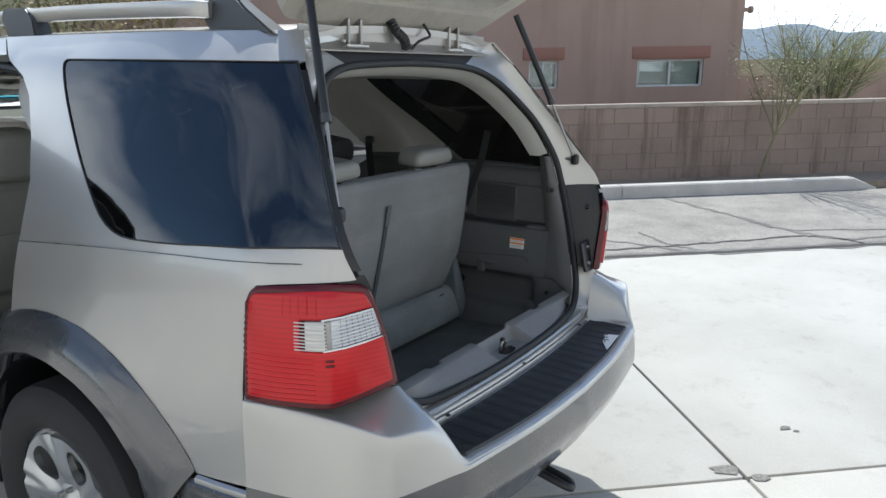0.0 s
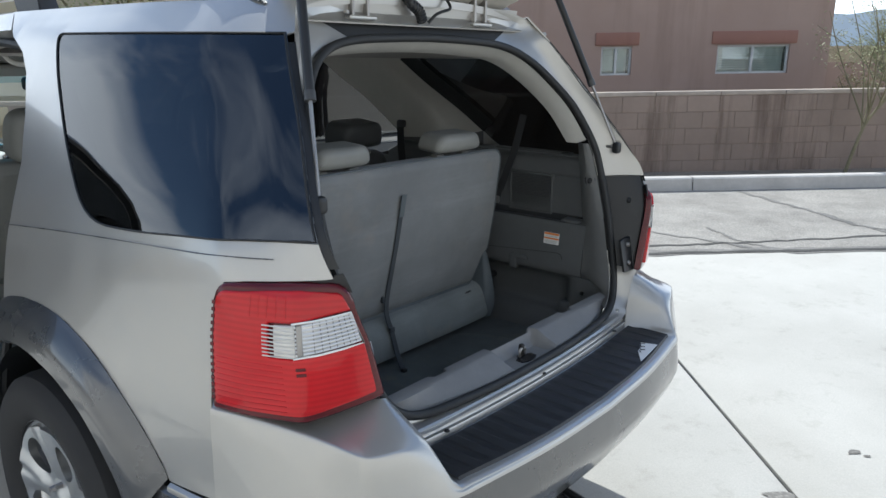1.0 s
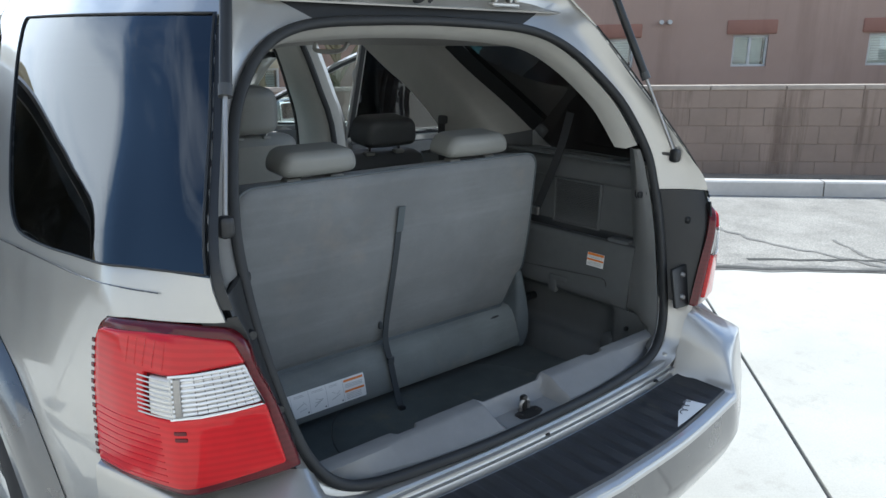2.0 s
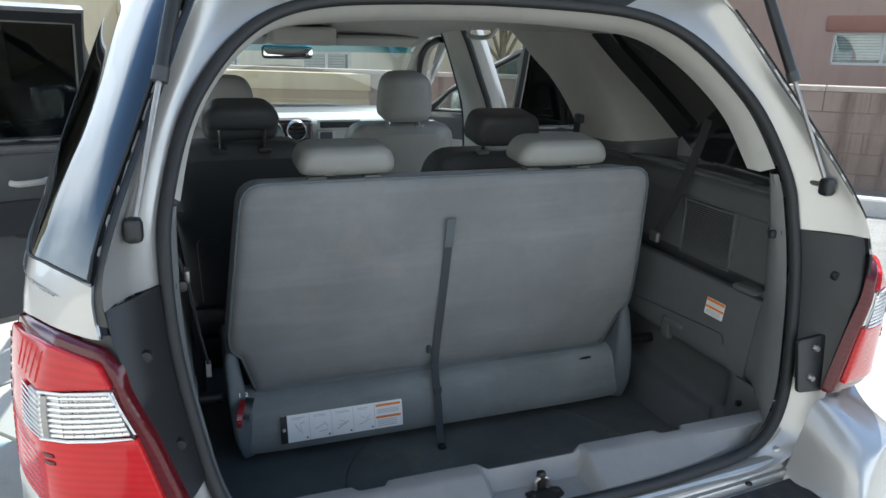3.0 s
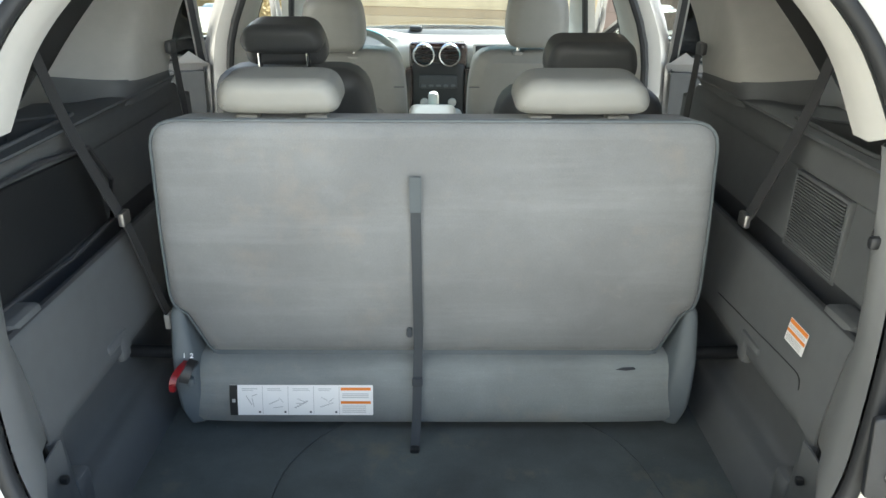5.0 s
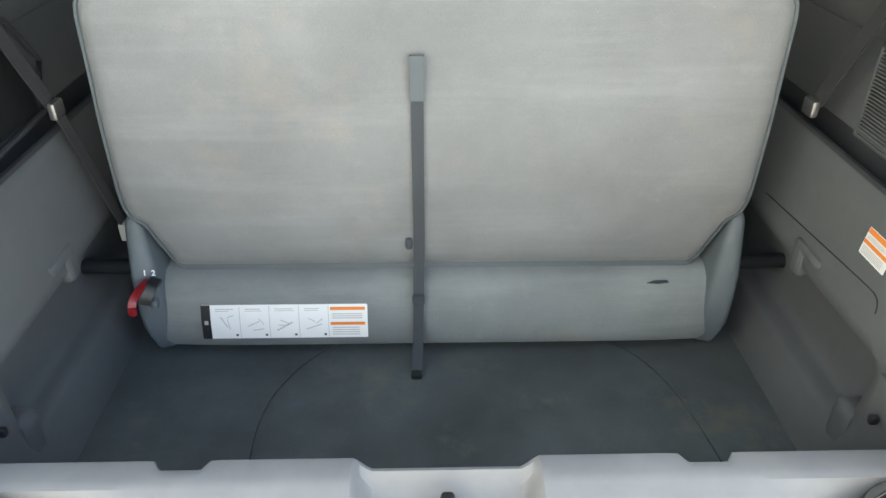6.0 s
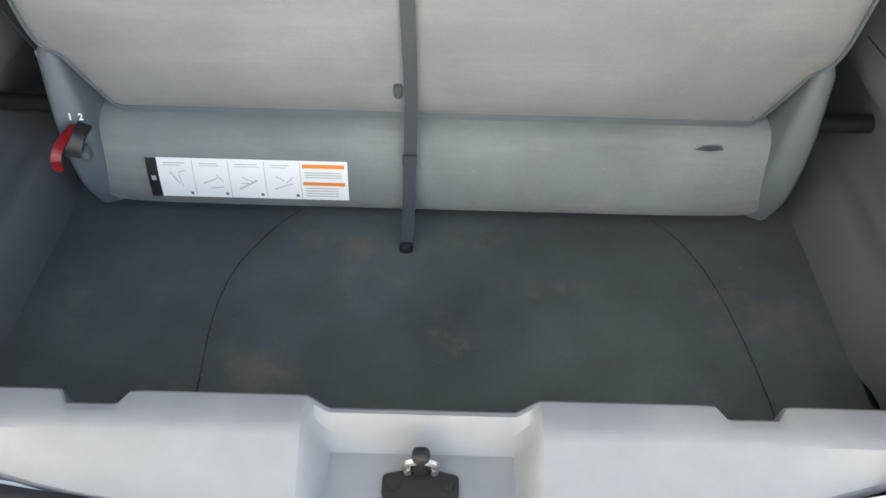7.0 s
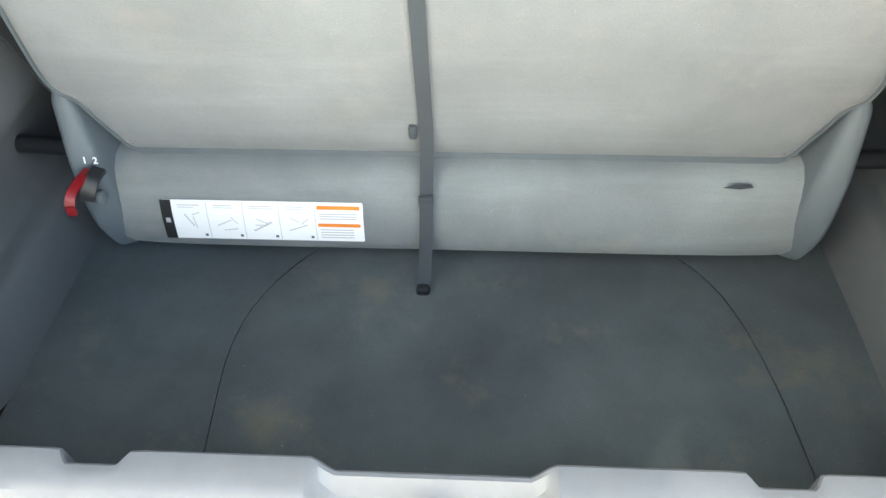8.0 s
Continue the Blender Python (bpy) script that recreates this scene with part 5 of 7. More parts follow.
# wheels
def wheel(m, name="wheel"):
    w = new(name)
    w.parent = car
    w.matrix_basis = m
    tagged(w, "silver alloy wheel with a black tyre")
    prof = [(0.225, 0.075), (0.235, 0.088), (0.26, 0.100), (0.30, 0.106), (0.332, 0.098), (0.350, 0.082), (0.356, 0.05), (0.356, -0.05), (0.350, -0.082), (0.33, -0.1), (0.26, -0.1), (0.225, -0.08)]
    part("tyre", lathe([(r, -k) for r, k in prof], 56, "X"), M_TYRE, w)
    rim = part("rim", lathe([(0.228, -0.082), (0.232, -0.078), (0.228, -0.070), (0.216, -0.066), (0.206, -0.05), (0.203, 0.06), (0.215, 0.08)], 56, "X"), M_RIM, w)
    holes = []
    for k in range(5):
        c, d = math.cos(2 * math.pi * k / 5 + 0.35), math.sin(2 * math.pi * k / 5 + 0.35)
        loop_ = []
        for q in range(18):
            e = 2 * math.pi * q / 18
            r, t = 0.139 + 0.056 * math.cos(e), (0.046 + 0.016 * math.cos(e)) * math.sin(e)
            loop_.append((r * c - t * d, r * d + t * c))
        holes.append(loop_)

    def dish(a, b):
        r, ang = math.hypot(a, b), math.atan2(b, a) - 0.35
        ridge = max(0.0, -math.cos(5 * ang)) ** 0.8 * min(1.0, max(0.0, (r - 0.05) / 0.05))
        groove = math.exp(-((math.cos(5 * ang) + 1) / 0.05) ** 2) * max(0.0, (r - 0.09) / 0.12)
        return Vector((-0.060 - 0.024 * (r / 0.212) ** 1.5 - 0.014 * ridge * (1 - 0.5 * r / 0.212) + 0.007 * groove, a, b))

    bm = patch([(0.214 * math.cos(2 * math.pi * q / 48), 0.214 * math.sin(2 * math.pi * q / 48)) for q in range(48)], dish, 0.012, holes)
    bm.normal_update()
    if sum(f.normal.x for f in bm.faces) > 0:
        flip(bm)
    part("wheel_face", thicken(bm, 0.022), M_RIM, w)
    part("hub_cap", lathe([(0.0, -0.076), (0.02, -0.075), (0.03, -0.070), (0.062, -0.064), (0.064, -0.03)], 24, "X"), M_RIM, w)
    for k in range(5):
        a = 2 * math.pi * k / 5
        bm = lathe([(0.0, -0.082), (0.008, -0.081), (0.010, -0.06)], 6, "X")
        bmesh.ops.translate(bm, vec=(0, 0.047 * math.cos(a), 0.047 * math.sin(a)), verts=bm.verts)
        part("wheel_nut", bm, M_STEEL, w)
    part("brake_disc", lathe([(0.0, -0.005), (0.15, -0.005), (0.15, 0.01), (0.0, 0.01)], 32, "X"), M_STEEL, w)
    return w


for y in (1.150, 4.03):
    for s in (-1, 1):
        wheel(Matrix.Translation((s * 0.79, y, 0.350 + (ground_z(s * 0.805, y) if y > 2 else 0.0))) @ Matrix.Rotation(0.4 if s < 0 else 0.1, 4, "X") @ (Matrix.Identity(4) if s < 0 else Matrix.Rotation(math.pi, 4, "Z")))
# lower side cladding and exhaust
bm = grid_mesh([[skin(u, z, o) for z, o in ((0.606, 0.004), (0.596, 0.014), (0.56, 0.016), (0.44, 0.006), (0.40, -0.06))] for u in (0.405, 0.5, 0.60, 0.70, 0.80)])
bm.normal_update()
if sum(f.normal.x for f in bm.faces) > 0:
    flip(bm)
both("side_cladding", thicken(bm, 0.004), M_CLAD)
bm = grid_mesh([[skin(u, z, o) for z, o in ((0.618, 0.001), (0.614, 0.010), (0.606, 0.012), (0.600, 0.010))] for u in (0.40, 0.5, 0.58)])
both("trim_strip", bm, M_PAINT)
part("underbody", box((-0.60, 0.42, 0.30), (0.60, 4.6, 0.40), 0.02, 2), M_BLACK, car)
part("rear_tow_eye", tube(smooth_path([(-0.06, 0.12, 0.42), (-0.06, 0.02, 0.40), (-0.045, 0.0, 0.39), (-0.03, 0.02, 0.40), (-0.03, 0.12, 0.42)], 6), 0.012, 8), M_BLACK, car)

# ---- cargo space: floor, trim, headliner ----
LOW = [(0.585, (0.530,)), (0.62, (0.540,)), (0.650, (0.554,)), (0.661, (0.564,)), (0.667, (0.588,)), (0.69, (0.600,)), (0.745, (0.600,)), (0.778, (0.590,)), (0.792, (0.566,)), (0.80, (0.558,)), (0.83, (0.559,)), (0.86, (0.562,)), (0.92, (0.569,)), (0.965, (0.577,)), (0.972, (0.584,))]
UPP = [(0.976, (0.618,)), (0.99, (0.626,)), (1.06, (0.634,)), (1.118, (0.636,)), (1.124, (0.631,)), (1.16, (0.630,)), (1.180, (0.622,)), (1.190, (0.606,))]
PIL = [(1.19, (0.596,)), (1.30, (0.611,)), (1.40, (0.611,)), (1.47, (0.585,)), (1.52, (0.530,)), (1.55, (0.44,))]


def inner_x(z):
    return lerp_rows(LOW if z <= 0.974 else (UPP if z < 1.1905 else PIL), z)[0]


def to_left(bm):
    """Turn a sheet so that it faces the cabin from the car's left side."""
    bm.normal_update()
    if sum(f.normal.x for f in bm.faces) < 0:
        flip(bm)
    return bm


trim = new("cargo_trim")
trim.parent = car
tagged(trim, "grey moulded plastic cargo side trim with a pale pillar")


def left_sheet(rows):
    return to_left(grid_mesh([[Vector((-p[0], p[1], p[2])) for p in r] for r in rows]))


YS = [0.40 + (1.27 - 0.40) * i / 30 for i in range(31)]
LOW_Z = [0.585, 0.60, 0.62, 0.64, 0.650, 0.656, 0.661, 0.6635, 0.6655, 0.667, 0.672, 0.68, 0.69, 0.72, 0.745, 0.765, 0.778, 0.784, 0.788, 0.792, 0.796, 0.80, 0.815, 0.83, 0.86, 0.89, 0.92, 0.95, 0.965, 0.971]
LOW_Y = [0.40, 0.43, 0.445, 0.455, 0.47, 0.50] + [0.53 + 0.93 * i / 28 for i in range(29)]


def low_x(y, z):
    """The lower panel, whose channel fades out towards the rear opening."""
    f = max(0.0, min(1.0, (y - 0.44) / 0.035)) if z < 0.80 else 1.0
    flat = 0.545 + 0.02 * max(0.0, (z - 0.6) / 0.2)
    return inner_x(z) * f + flat * (1 - f) if z < 0.80 else inner_x(z)


both("lower_panel", thicken(left_sheet([[(low_x(y, z), y, z) for z in LOW_Z] for y in LOW_Y]), 0.004), M_TRIM, trim, sharp=50)
rows = [[(0.581, y, 0.971), (0.586, y, 0.975), (0.593, y, 0.9745), (0.597, y, 0.968), (0.600, y, 0.950), (0.625, y, 0.946), (0.629, y, 0.965), (0.628, y, 0.992)] for y in YS]
both("ledge", left_sheet(rows), M_DARK, trim, "dark recessed ledge")
rows = [[(inner_x(z), y, z) for z in (0.989, 0.994, 1.0, 1.02, 1.06, 1.10, 1.116, 1.119, 1.122, 1.125, 1.14, 1.16, 1.172, 1.180, 1.186, 1.190)] for y in YS]
both("upper_panel", thicken(left_sheet(rows), 0.004), M_TRIM, trim)
# sloped end of the recessed ledge, moulded block at the rear of the channel
both("ledge_end", cushion((-0.632, 0.425, 0.945), (-0.583, 0.505, 0.984), 0.012, 4), M_TRIM, trim)
both("moulded_block", cushion((-0.60, 0.432, 0.60), (-0.550, 0.478, 0.705), 0.012, 4), M_TRIM, trim)


def skin_at(y, z, out=0.0):
    lo, hi = 0.0, 5.0
    for _ in range(40):
        mid = (lo + hi) / 2
        if skin(mid, z).y < y:
            lo = mid
        else:
            hi = mid
    return skin(lo, z, out)


# pale pillar trim in front of the quarter window, deep reveal round the glass
C_REAR = smooth_path([(0.760, 0.966, 1.232), (0.738, 1.068, 1.310), (0.705, 1.200, 1.402), (0.682, 1.272, 1.460), (0.665, 1.318, 1.500), (0.62, 1.37, 1.548)], 4)
C_MID = smooth_path([(0.611, 0.992, 1.217), (0.626, 1.115, 1.306), (0.634, 1.250, 1.398), (0.626, 1.335, 1.458), (0.612, 1.395, 1.505), (0.57, 1.46, 1.552)], 4)
C_FRONT = smooth_path([(0.626, 1.262, 1.200), (0.650, 1.400, 1.278), (0.648, 1.520, 1.356), (0.626, 1.600, 1.410), (0.600, 1.660, 1.462), (0.54, 1.73, 1.550)], 4)
rows = []
for a, c, b in zip(C_REAR, C_MID, C_FRONT):
    P = smooth_path([a, a.lerp(c, 0.62), c.lerp(a, 0.10) + Vector((0, 0.015, 0)), c.lerp(b, 0.25), c.lerp(b, 0.6), b], 3)
    rows.append([Vector((-p.x, p.y, p.z)) for p in P])
both("pillar_trim", thicken(to_left(grid_mesh(rows)), 0.004), M_TRIM_LIGHT, trim, "pale grey pillar trim")
# added black strip along the pillar, hides the pale panel beside the quarter window
bm = to_left(grid_mesh([[Vector((-p.x - 0.004, p.y + 0.004, p.z - 0.004)), skin_at(p.y - 0.02, p.z + 0.022, -0.020), skin_at(p.y - 0.05, p.z + 0.045, -0.014)] for p in C_REAR[:-4]]))
both("black_infill", bm, M_BLACK, trim, "black strip added between the pillar trim and the quarter window")
# dark panel that rises to the pillar's lower edge
low = rows[0]
bm = to_left(grid_mesh([[p + Vector((-0.002, 0, 0.003)), p + Vector((0.001, -0.001, -0.001)), p + Vector((0.002, -0.003, -0.012)), Vector((p.x + 0.003, p.y - 0.006, 1.172))] for p in low]))
both("pillar_foot", bm, M_TRIM, trim)
rows = [[Vector((-inner_x(z) - 0.004, y, z)) for z in (0.60, 0.80, 0.96, 1.05, 1.12, 1.165 - 0.5 * max(0.0, y - 1.30))] for y in (1.24, 1.30, 1.36, 1.42)]
both("wheelhouse_trim", thicken(to_left(grid_mesh(rows)), 0.004), M_TRIM, trim)
D_T = smooth_path([(-0.556, 0.475, 1.245), (-0.532, 0.535, 1.340), (-0.488, 0.595, 1.415), (-0.430, 0.640, 1.470), (-0.365, 0.665, 1.500), (-0.27, 0.675, 1.512), (-0.14, 0.680, 1.520), (0.0, 0.682, 1.523)], 6)
WHOLE = [(p.y, p.z, p.x) for p in D_T[:20]]
rows = []
for y, z, x in WHOLE:
    o = skin_at(max(y + 0.02, skin(0.02, z).y), z, -0.012)
    rows.append([Vector((x, y, z)), Vector((x, y, z)).lerp(o, 0.5) + Vector((0, 0.012, 0)), o])
bm = grid_mesh(rows)
both("window_reveal", bm, M_TRIM_LIGHT, trim)
def ledge_pt(y, f, drop=0.0):
    o = skin_at(y, 1.168, -0.012)
    x = -0.604 + (o.x + 0.604) * f
    return Vector((x, y, 1.1905 + 0.004 * math.sin(math.pi * min(1.0, f * 2)) - 0.012 * f - drop))


TRAY = rounded([(0.545, 0.20), (0.82, 0.20), (0.80, 0.86), (0.56, 0.86)], 0.03, 3)
bm = patch([(0.44, 0.0), (0.98, 0.0), (0.98, 1.0), (0.44, 1.0)], ledge_pt, 0.045, [TRAY])
bm.normal_update()
if sum(f.normal.z for f in bm.faces) < 0:
    flip(bm)
both("window_ledge", bm, M_TRIM, trim)
# small tray let into the window ledge
rim = dense(TRAY, 0.03)
rows = [[ledge_pt(a, b, -0.004) for a, b in rim + rim[:1]], [ledge_pt(a, b, 0.045) for a, b in rim + rim[:1]]]
both("tray_wall", grid_mesh(rows), M_TRIM, trim)
both("tray_floor", patch(TRAY, lambda a, b: ledge_pt(a, b, 0.044), 0.06), M_DARK, trim)
bm = bmesh.new()
add_sweep(bm, [ledge_pt(a, b, -0.002) for a, b in rim], circle(0.004, 6), closed=True)
both("tray_rim", bm, M_TRIM, trim)
# ring from the seal into the cabin: grey below, pale above
LO_S = [p for p in SEAL_S if p.z < 1.2475 and p.x < -0.40 and p.z > 0.75]
def ring_t(p):
    z = max(p.z, 0.60)
    return Vector((-inner_x(min(z, 0.971)) if z < 0.974 else -lerp_rows([(0.974, (0.578,)), (1.10, (0.578,)), (1.247, (0.575,))], z)[0], lerp_rows([(0.70, (0.34,)), (0.80, (0.375,)), (1.0, (0.40,)), (1.247, (0.432,))], z)[0], z))


rows = []
for p in LO_S:
    t = ring_t(p)
    a = Vector((p.x * 0.985, p.y + 0.018, p.z))
    rows.append([a, a.lerp(t, 0.25) + Vector((0.008, 0, 0)), a.lerp(t, 0.6) + Vector((0.010, 0, 0)), t, Vector((t.x - 0.03, t.y + 0.03, t.z)) if p.z > 0.974 else Vector((t.x - 0.012, t.y + 0.05, t.z))])
both("opening_trim", to_left(grid_mesh(rows)), M_TRIM_EDGE, trim)
UP_S = [p for p in SEAL_S if p.z >= 1.2475]
rows = []
for i, p in enumerate(UP_S):
    t = D_T[round(i * (len(D_T) - 1) / (len(UP_S) - 1))]
    a = Vector((p.x * 0.985, p.y + 0.018, p.z - 0.006))
    mid = a.lerp(t, 0.5) + Vector((0.004, -0.004, -0.006))
    rows.append([a, a.lerp(mid, 0.5), mid, mid.lerp(t, 0.6), t])
bm = grid_mesh(rows)
bm.normal_update()
if sum((f.normal.z + -f.normal.x * 0) for f in bm.faces) > 0:
    flip(bm)
both("opening_trim", bm, M_TRIM_LIGHT, trim, "pale plastic trim round the rear opening")

# headliner
def liner(s, y):
    w = min(roof_half(y) - 0.03, 0.56)
    k = 1 - 0.85 * max(0.0, (y - 2.1) / 0.68)
    e = 1.555 + 0.02 * (1 - abs(s) ** 3) * k - 0.126 * (max(0, y - 1.95) / 0.8) ** 2
    return Vector((w * s, y, e - 0.05 * abs(s) ** 4 * k - 0.025 * max(0, 1 - (y - 0.62) / 0.12)))


bm = grid_mesh([[liner(-1 + 2 * j / 20, 0.655 + (2.78 - 0.655) * i / 24) for j in range(21)] for i in range(25)])
bm.normal_update()
if sum(f.normal.z for f in bm.faces) > 0:
    flip(bm)
part("headliner", thicken(bm, 0.01), M_HEADLINER, car, "pale woven headliner")

# sill trim with a latch recess and two notches

def ramp01(v):
    v = max(0.0, min(1.0, v))
    return v * v * (3 - 2 * v) * 0.4 + v * 0.6


xs = sorted({round(-0.540 + 1.08 * i / 90, 5) for i in range(91)} | {round(s_ * (0.082 + 0.0022 * k), 5) for s_ in (-1, 1) for k in range(13)} | {round(s_ * (c_ + d_), 5) for s_ in (-1, 1) for c_ in (0.274, 0.319) for d_ in (-0.008, -0.005, -0.002, 0.002, 0.005, 0.008)})
rows = []
for x in xs:
    a = abs(x)
    rec = 1 - ramp01((a - 0.084) / 0.022)
    no = max(0.0, min(1.0, (0.0275 - abs(a - 0.2955)) / 0.009 + 0.5))
    yf = lerp_rows([(0.0, (0.208,)), (0.15, (0.210,)), (0.28, (0.220,)), (0.375, (0.240,)), (0.47, (0.268,)), (0.54, (0.285,))], a)[0]
    yb = 0.312 - 0.007 * rec - 0.014 * no
    zb = 0.777 - 0.010 * rec
    yc = 0.279 - 0.003 * rec
    zc = 0.7775 - 0.0415 * rec
    rows.append([Vector((x, yb + 0.004, 0.58)), Vector((x, yb, zb - 0.012)), Vector((x, yb - 0.001, zb - 0.003)), Vector((x, yb - 0.004, zb)), Vector((x, yb - 0.008, zb + 0.0005)), Vector((x, (yb + yc) / 2 - 0.002, (zb + zc) / 2 + 0.001 - 0.003 * rec)), Vector((x, yc + 0.003, zc + 0.003 * rec)), Vector((x, yc - 0.002, zc - 0.0008 * (1 - rec))), Vector((x, yc - 0.008, zc - 0.003 * (1 - rec))), Vector((x, (yc + yf) / 2, 0.760 - 0.0245 * rec)), Vector((x, yf + 0.004, 0.748 - 0.013 * rec)), Vector((x, yf, 0.735 - 0.003 * rec))])
bm = grid_mesh(rows)
bm.normal_update()
if sum(f.normal.z for f in bm.faces) < 0:
    flip(bm)
sill = part("sill_trim", thicken(bm, 0.003), M_SILL, car, "pale grey plastic load sill with a latch recess", sharp=24)
# striker in its recess
lk = new("latch_striker")
lk.parent = car
tagged(lk, "dark metal latch striker in the load sill")
bm = patch(rounded([(-0.034, 0.0), (-0.034, 0.022), (-0.014, 0.026), (-0.010, 0.036), (0.010, 0.036), (0.014, 0.026), (0.034, 0.022), (0.034, 0.0), (0.014, -0.008), (-0.014, -0.008)], 0.004, 2), lambda a, b: Vector((a, 0.232 + b, 0.7378)), 0.01)
bm.normal_update()
if sum(f.normal.z for f in bm.faces) < 0:
    flip(bm)
part("striker_plate", thicken(bm, 0.003), M_LOCK, lk)
part("striker_post", cushion((-0.008, 0.252, 0.737), (0.008, 0.266, 0.772), 0.005, 4), M_LOCK, lk)
part("striker_bar", tube(smooth_path([(-0.012, 0.256, 0.739), (-0.012, 0.256, 0.756), (0.0, 0.256, 0.762), (0.012, 0.256, 0.756), (0.012, 0.256, 0.739)], 6), 0.004, 8), M_STEEL, lk)
for s in (-1, 1):
    bm = lathe([(0.0, 0.003), (0.005, 0.003), (0.006, 0.0)], 10, "Z")
    bmesh.ops.translate(bm, vec=(s * 0.024, 0.244, 0.738), verts=bm.verts)
    part("striker_screw", bm, M_LOCK, lk)

# cargo floor: carpet with a lift-out lid
LID = rounded([(-0.270, 0.322), (-0.287, 0.585), (-0.225, 0.705), (-0.15, 0.765), (0.27, 0.765), (0.355, 0.700), (0.402, 0.560), (0.421, 0.322)], [0.01, 0.09, 0.08, 0.05, 0.05, 0.10, 0.15, 0.01])
bm = patch([(-0.535, 0.30), (0.535, 0.30), (0.535, 1.05), (-0.535, 1.05)], lambda a, b: Vector((a, b, 0.586 + 0.0015 * noise.noise(Vector((a * 8, b * 8, 0))))), 0.04, [inset(LID, -0.0009)])
bm.normal_update()
if sum(f.normal.z for f in bm.faces) < 0:
    flip(bm)
part("cargo_carpet", thicken(bm, 0.012), M_CARPET, car, "charcoal carpet on the cargo floor")
bm = pillow(LID, lambda a, b, d: Vector((a, b, 0.588 - d + 0.0015 * noise.noise(Vector((a * 6, b * 6, 2))))), 0.014, 0.004, 0.04)
part("floor_lid", bm, M_CARPET, car, "charcoal carpeted floor lid")
rows = [[Vector((-0.548 + 0.012 * (1 - k / 6) ** 2, 0.300 + 0.11 * k / 6, z)) for z in (0.58, 0.64, 0.70, 0.76, 0.80)] for k in range(7)]
both("corner_panel", thicken(to_left(grid_mesh(rows)), 0.003), M_TRIM, trim)
part("floor_pan", box((-0.60, 0.28, 0.55), (0.60, 1.05, 0.572)), M_BLACK, car)
part("rear_bulkhead", box((-0.56, 0.225, 0.42), (0.56, 0.255, 0.715), 0.004, 1), M_BLACK, car)
part("cabin_floor", box((-0.80, 1.03, 0.40), (0.80, 3.6, 0.43), 0.004, 1), M_CARPET, car)
part("seat_step", box((-0.62, 1.03, 0.42), (0.62, 1.05, 0.585)), M_CARPET, car)

# small fittings on the side trim
for s in (-1, 1):
    def fit_on(name, bm, mat, label="", p=None):
        return part(name, mirrored(bm) if s > 0 else bm, mat, p or trim, label)

    bm = lathe([(0.0, 0.0), (0.012, 0.0), (0.015, 0.003), (0.019, 0.003), (0.021, 0.0)], 18, "X")
    bmesh.ops.translate(bm, vec=(-0.5745, 0.392, 1.127), verts=bm.verts)
    fit_on("coat_hook_ring", bm, M_BLACK)
    fit_on("coat_hook", cushion((-0.578, 0.382, 1.117), (-0.556, 0.394, 1.135), 0.005, 3), M_BLACK)
    fit_on("cargo_hook", cushion((-0.543, 0.374, 0.746), (-0.530, 0.385, 0.759), 0.004, 3), M_BLACK)
    fit_on("seat_peg", tube([Vector((-0.612, 0.785, 0.728)), Vector((-0.56, 0.780, 0.730)), Vector((-0.503, 0.776, 0.731))], 0.0135, 12), M_BLACK, "short black steel peg")
    fit_on("moulded_clip", cushion((-0.575, 0.61, 0.816), (-0.553, 0.690, 0.838), 0.010, 4), M_TRIM)
    fit_on("moulded_clip", cushion((-0.575, 0.655, 0.778), (-0.553, 0.690, 0.838), 0.010, 4), M_TRIM)
# speaker grille on the right; bin on the left, dark depth painted flat black
gr = new("speaker_grille")
gr.parent = trim
tagged(gr, "grey louvred speaker grille")
for k in range(24):
    z = 0.989 + 0.0052 * k
    part("louvre", box((0.6245, 0.572, z), (0.634, 0.734, z + 0.0026), 0.0006, 1), M_TRIM, gr)
part("grille_backing", box((0.632, 0.570, 0.985), (0.636, 0.736, 1.114)), M_BLACK, gr)
bm = bmesh.new()
for lo, hi in (((0.6255, 0.562, 0.982), (0.638, 0.571, 1.118)), ((0.6255, 0.735, 0.982), (0.638, 0.744, 1.118)), ((0.6255, 0.562, 1.113), (0.638, 0.744, 1.120)), ((0.6255, 0.562, 0.980), (0.638, 0.744, 0.987))):
    add_box(bm, lo, hi, 0.003, 2)
part("grille_frame", bm, M_TRIM, gr)
P = [Vector((inner_x(z) - 0.0006, y, z)) for y, z in ((0.82, 0.842), (0.74, 0.848), (0.62, 0.857), (0.51, 0.865), (0.487, 0.864), (0.478, 0.857), (0.474, 0.846))]
part("panel_seam", tube(smooth_path(P, 4), 0.0009, 5), M_BLACK, trim)
bin_ = new("side_bin")
bin_.parent = trim
tagged(bin_, "storage bin in the side trim, its dark depth painted as a flat black face")
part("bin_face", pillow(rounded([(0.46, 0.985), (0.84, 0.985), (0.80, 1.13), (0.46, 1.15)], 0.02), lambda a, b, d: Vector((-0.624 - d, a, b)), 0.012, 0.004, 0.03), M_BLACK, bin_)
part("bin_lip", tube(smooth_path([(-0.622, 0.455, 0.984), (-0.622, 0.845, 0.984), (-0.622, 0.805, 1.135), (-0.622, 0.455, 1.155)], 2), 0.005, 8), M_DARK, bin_)


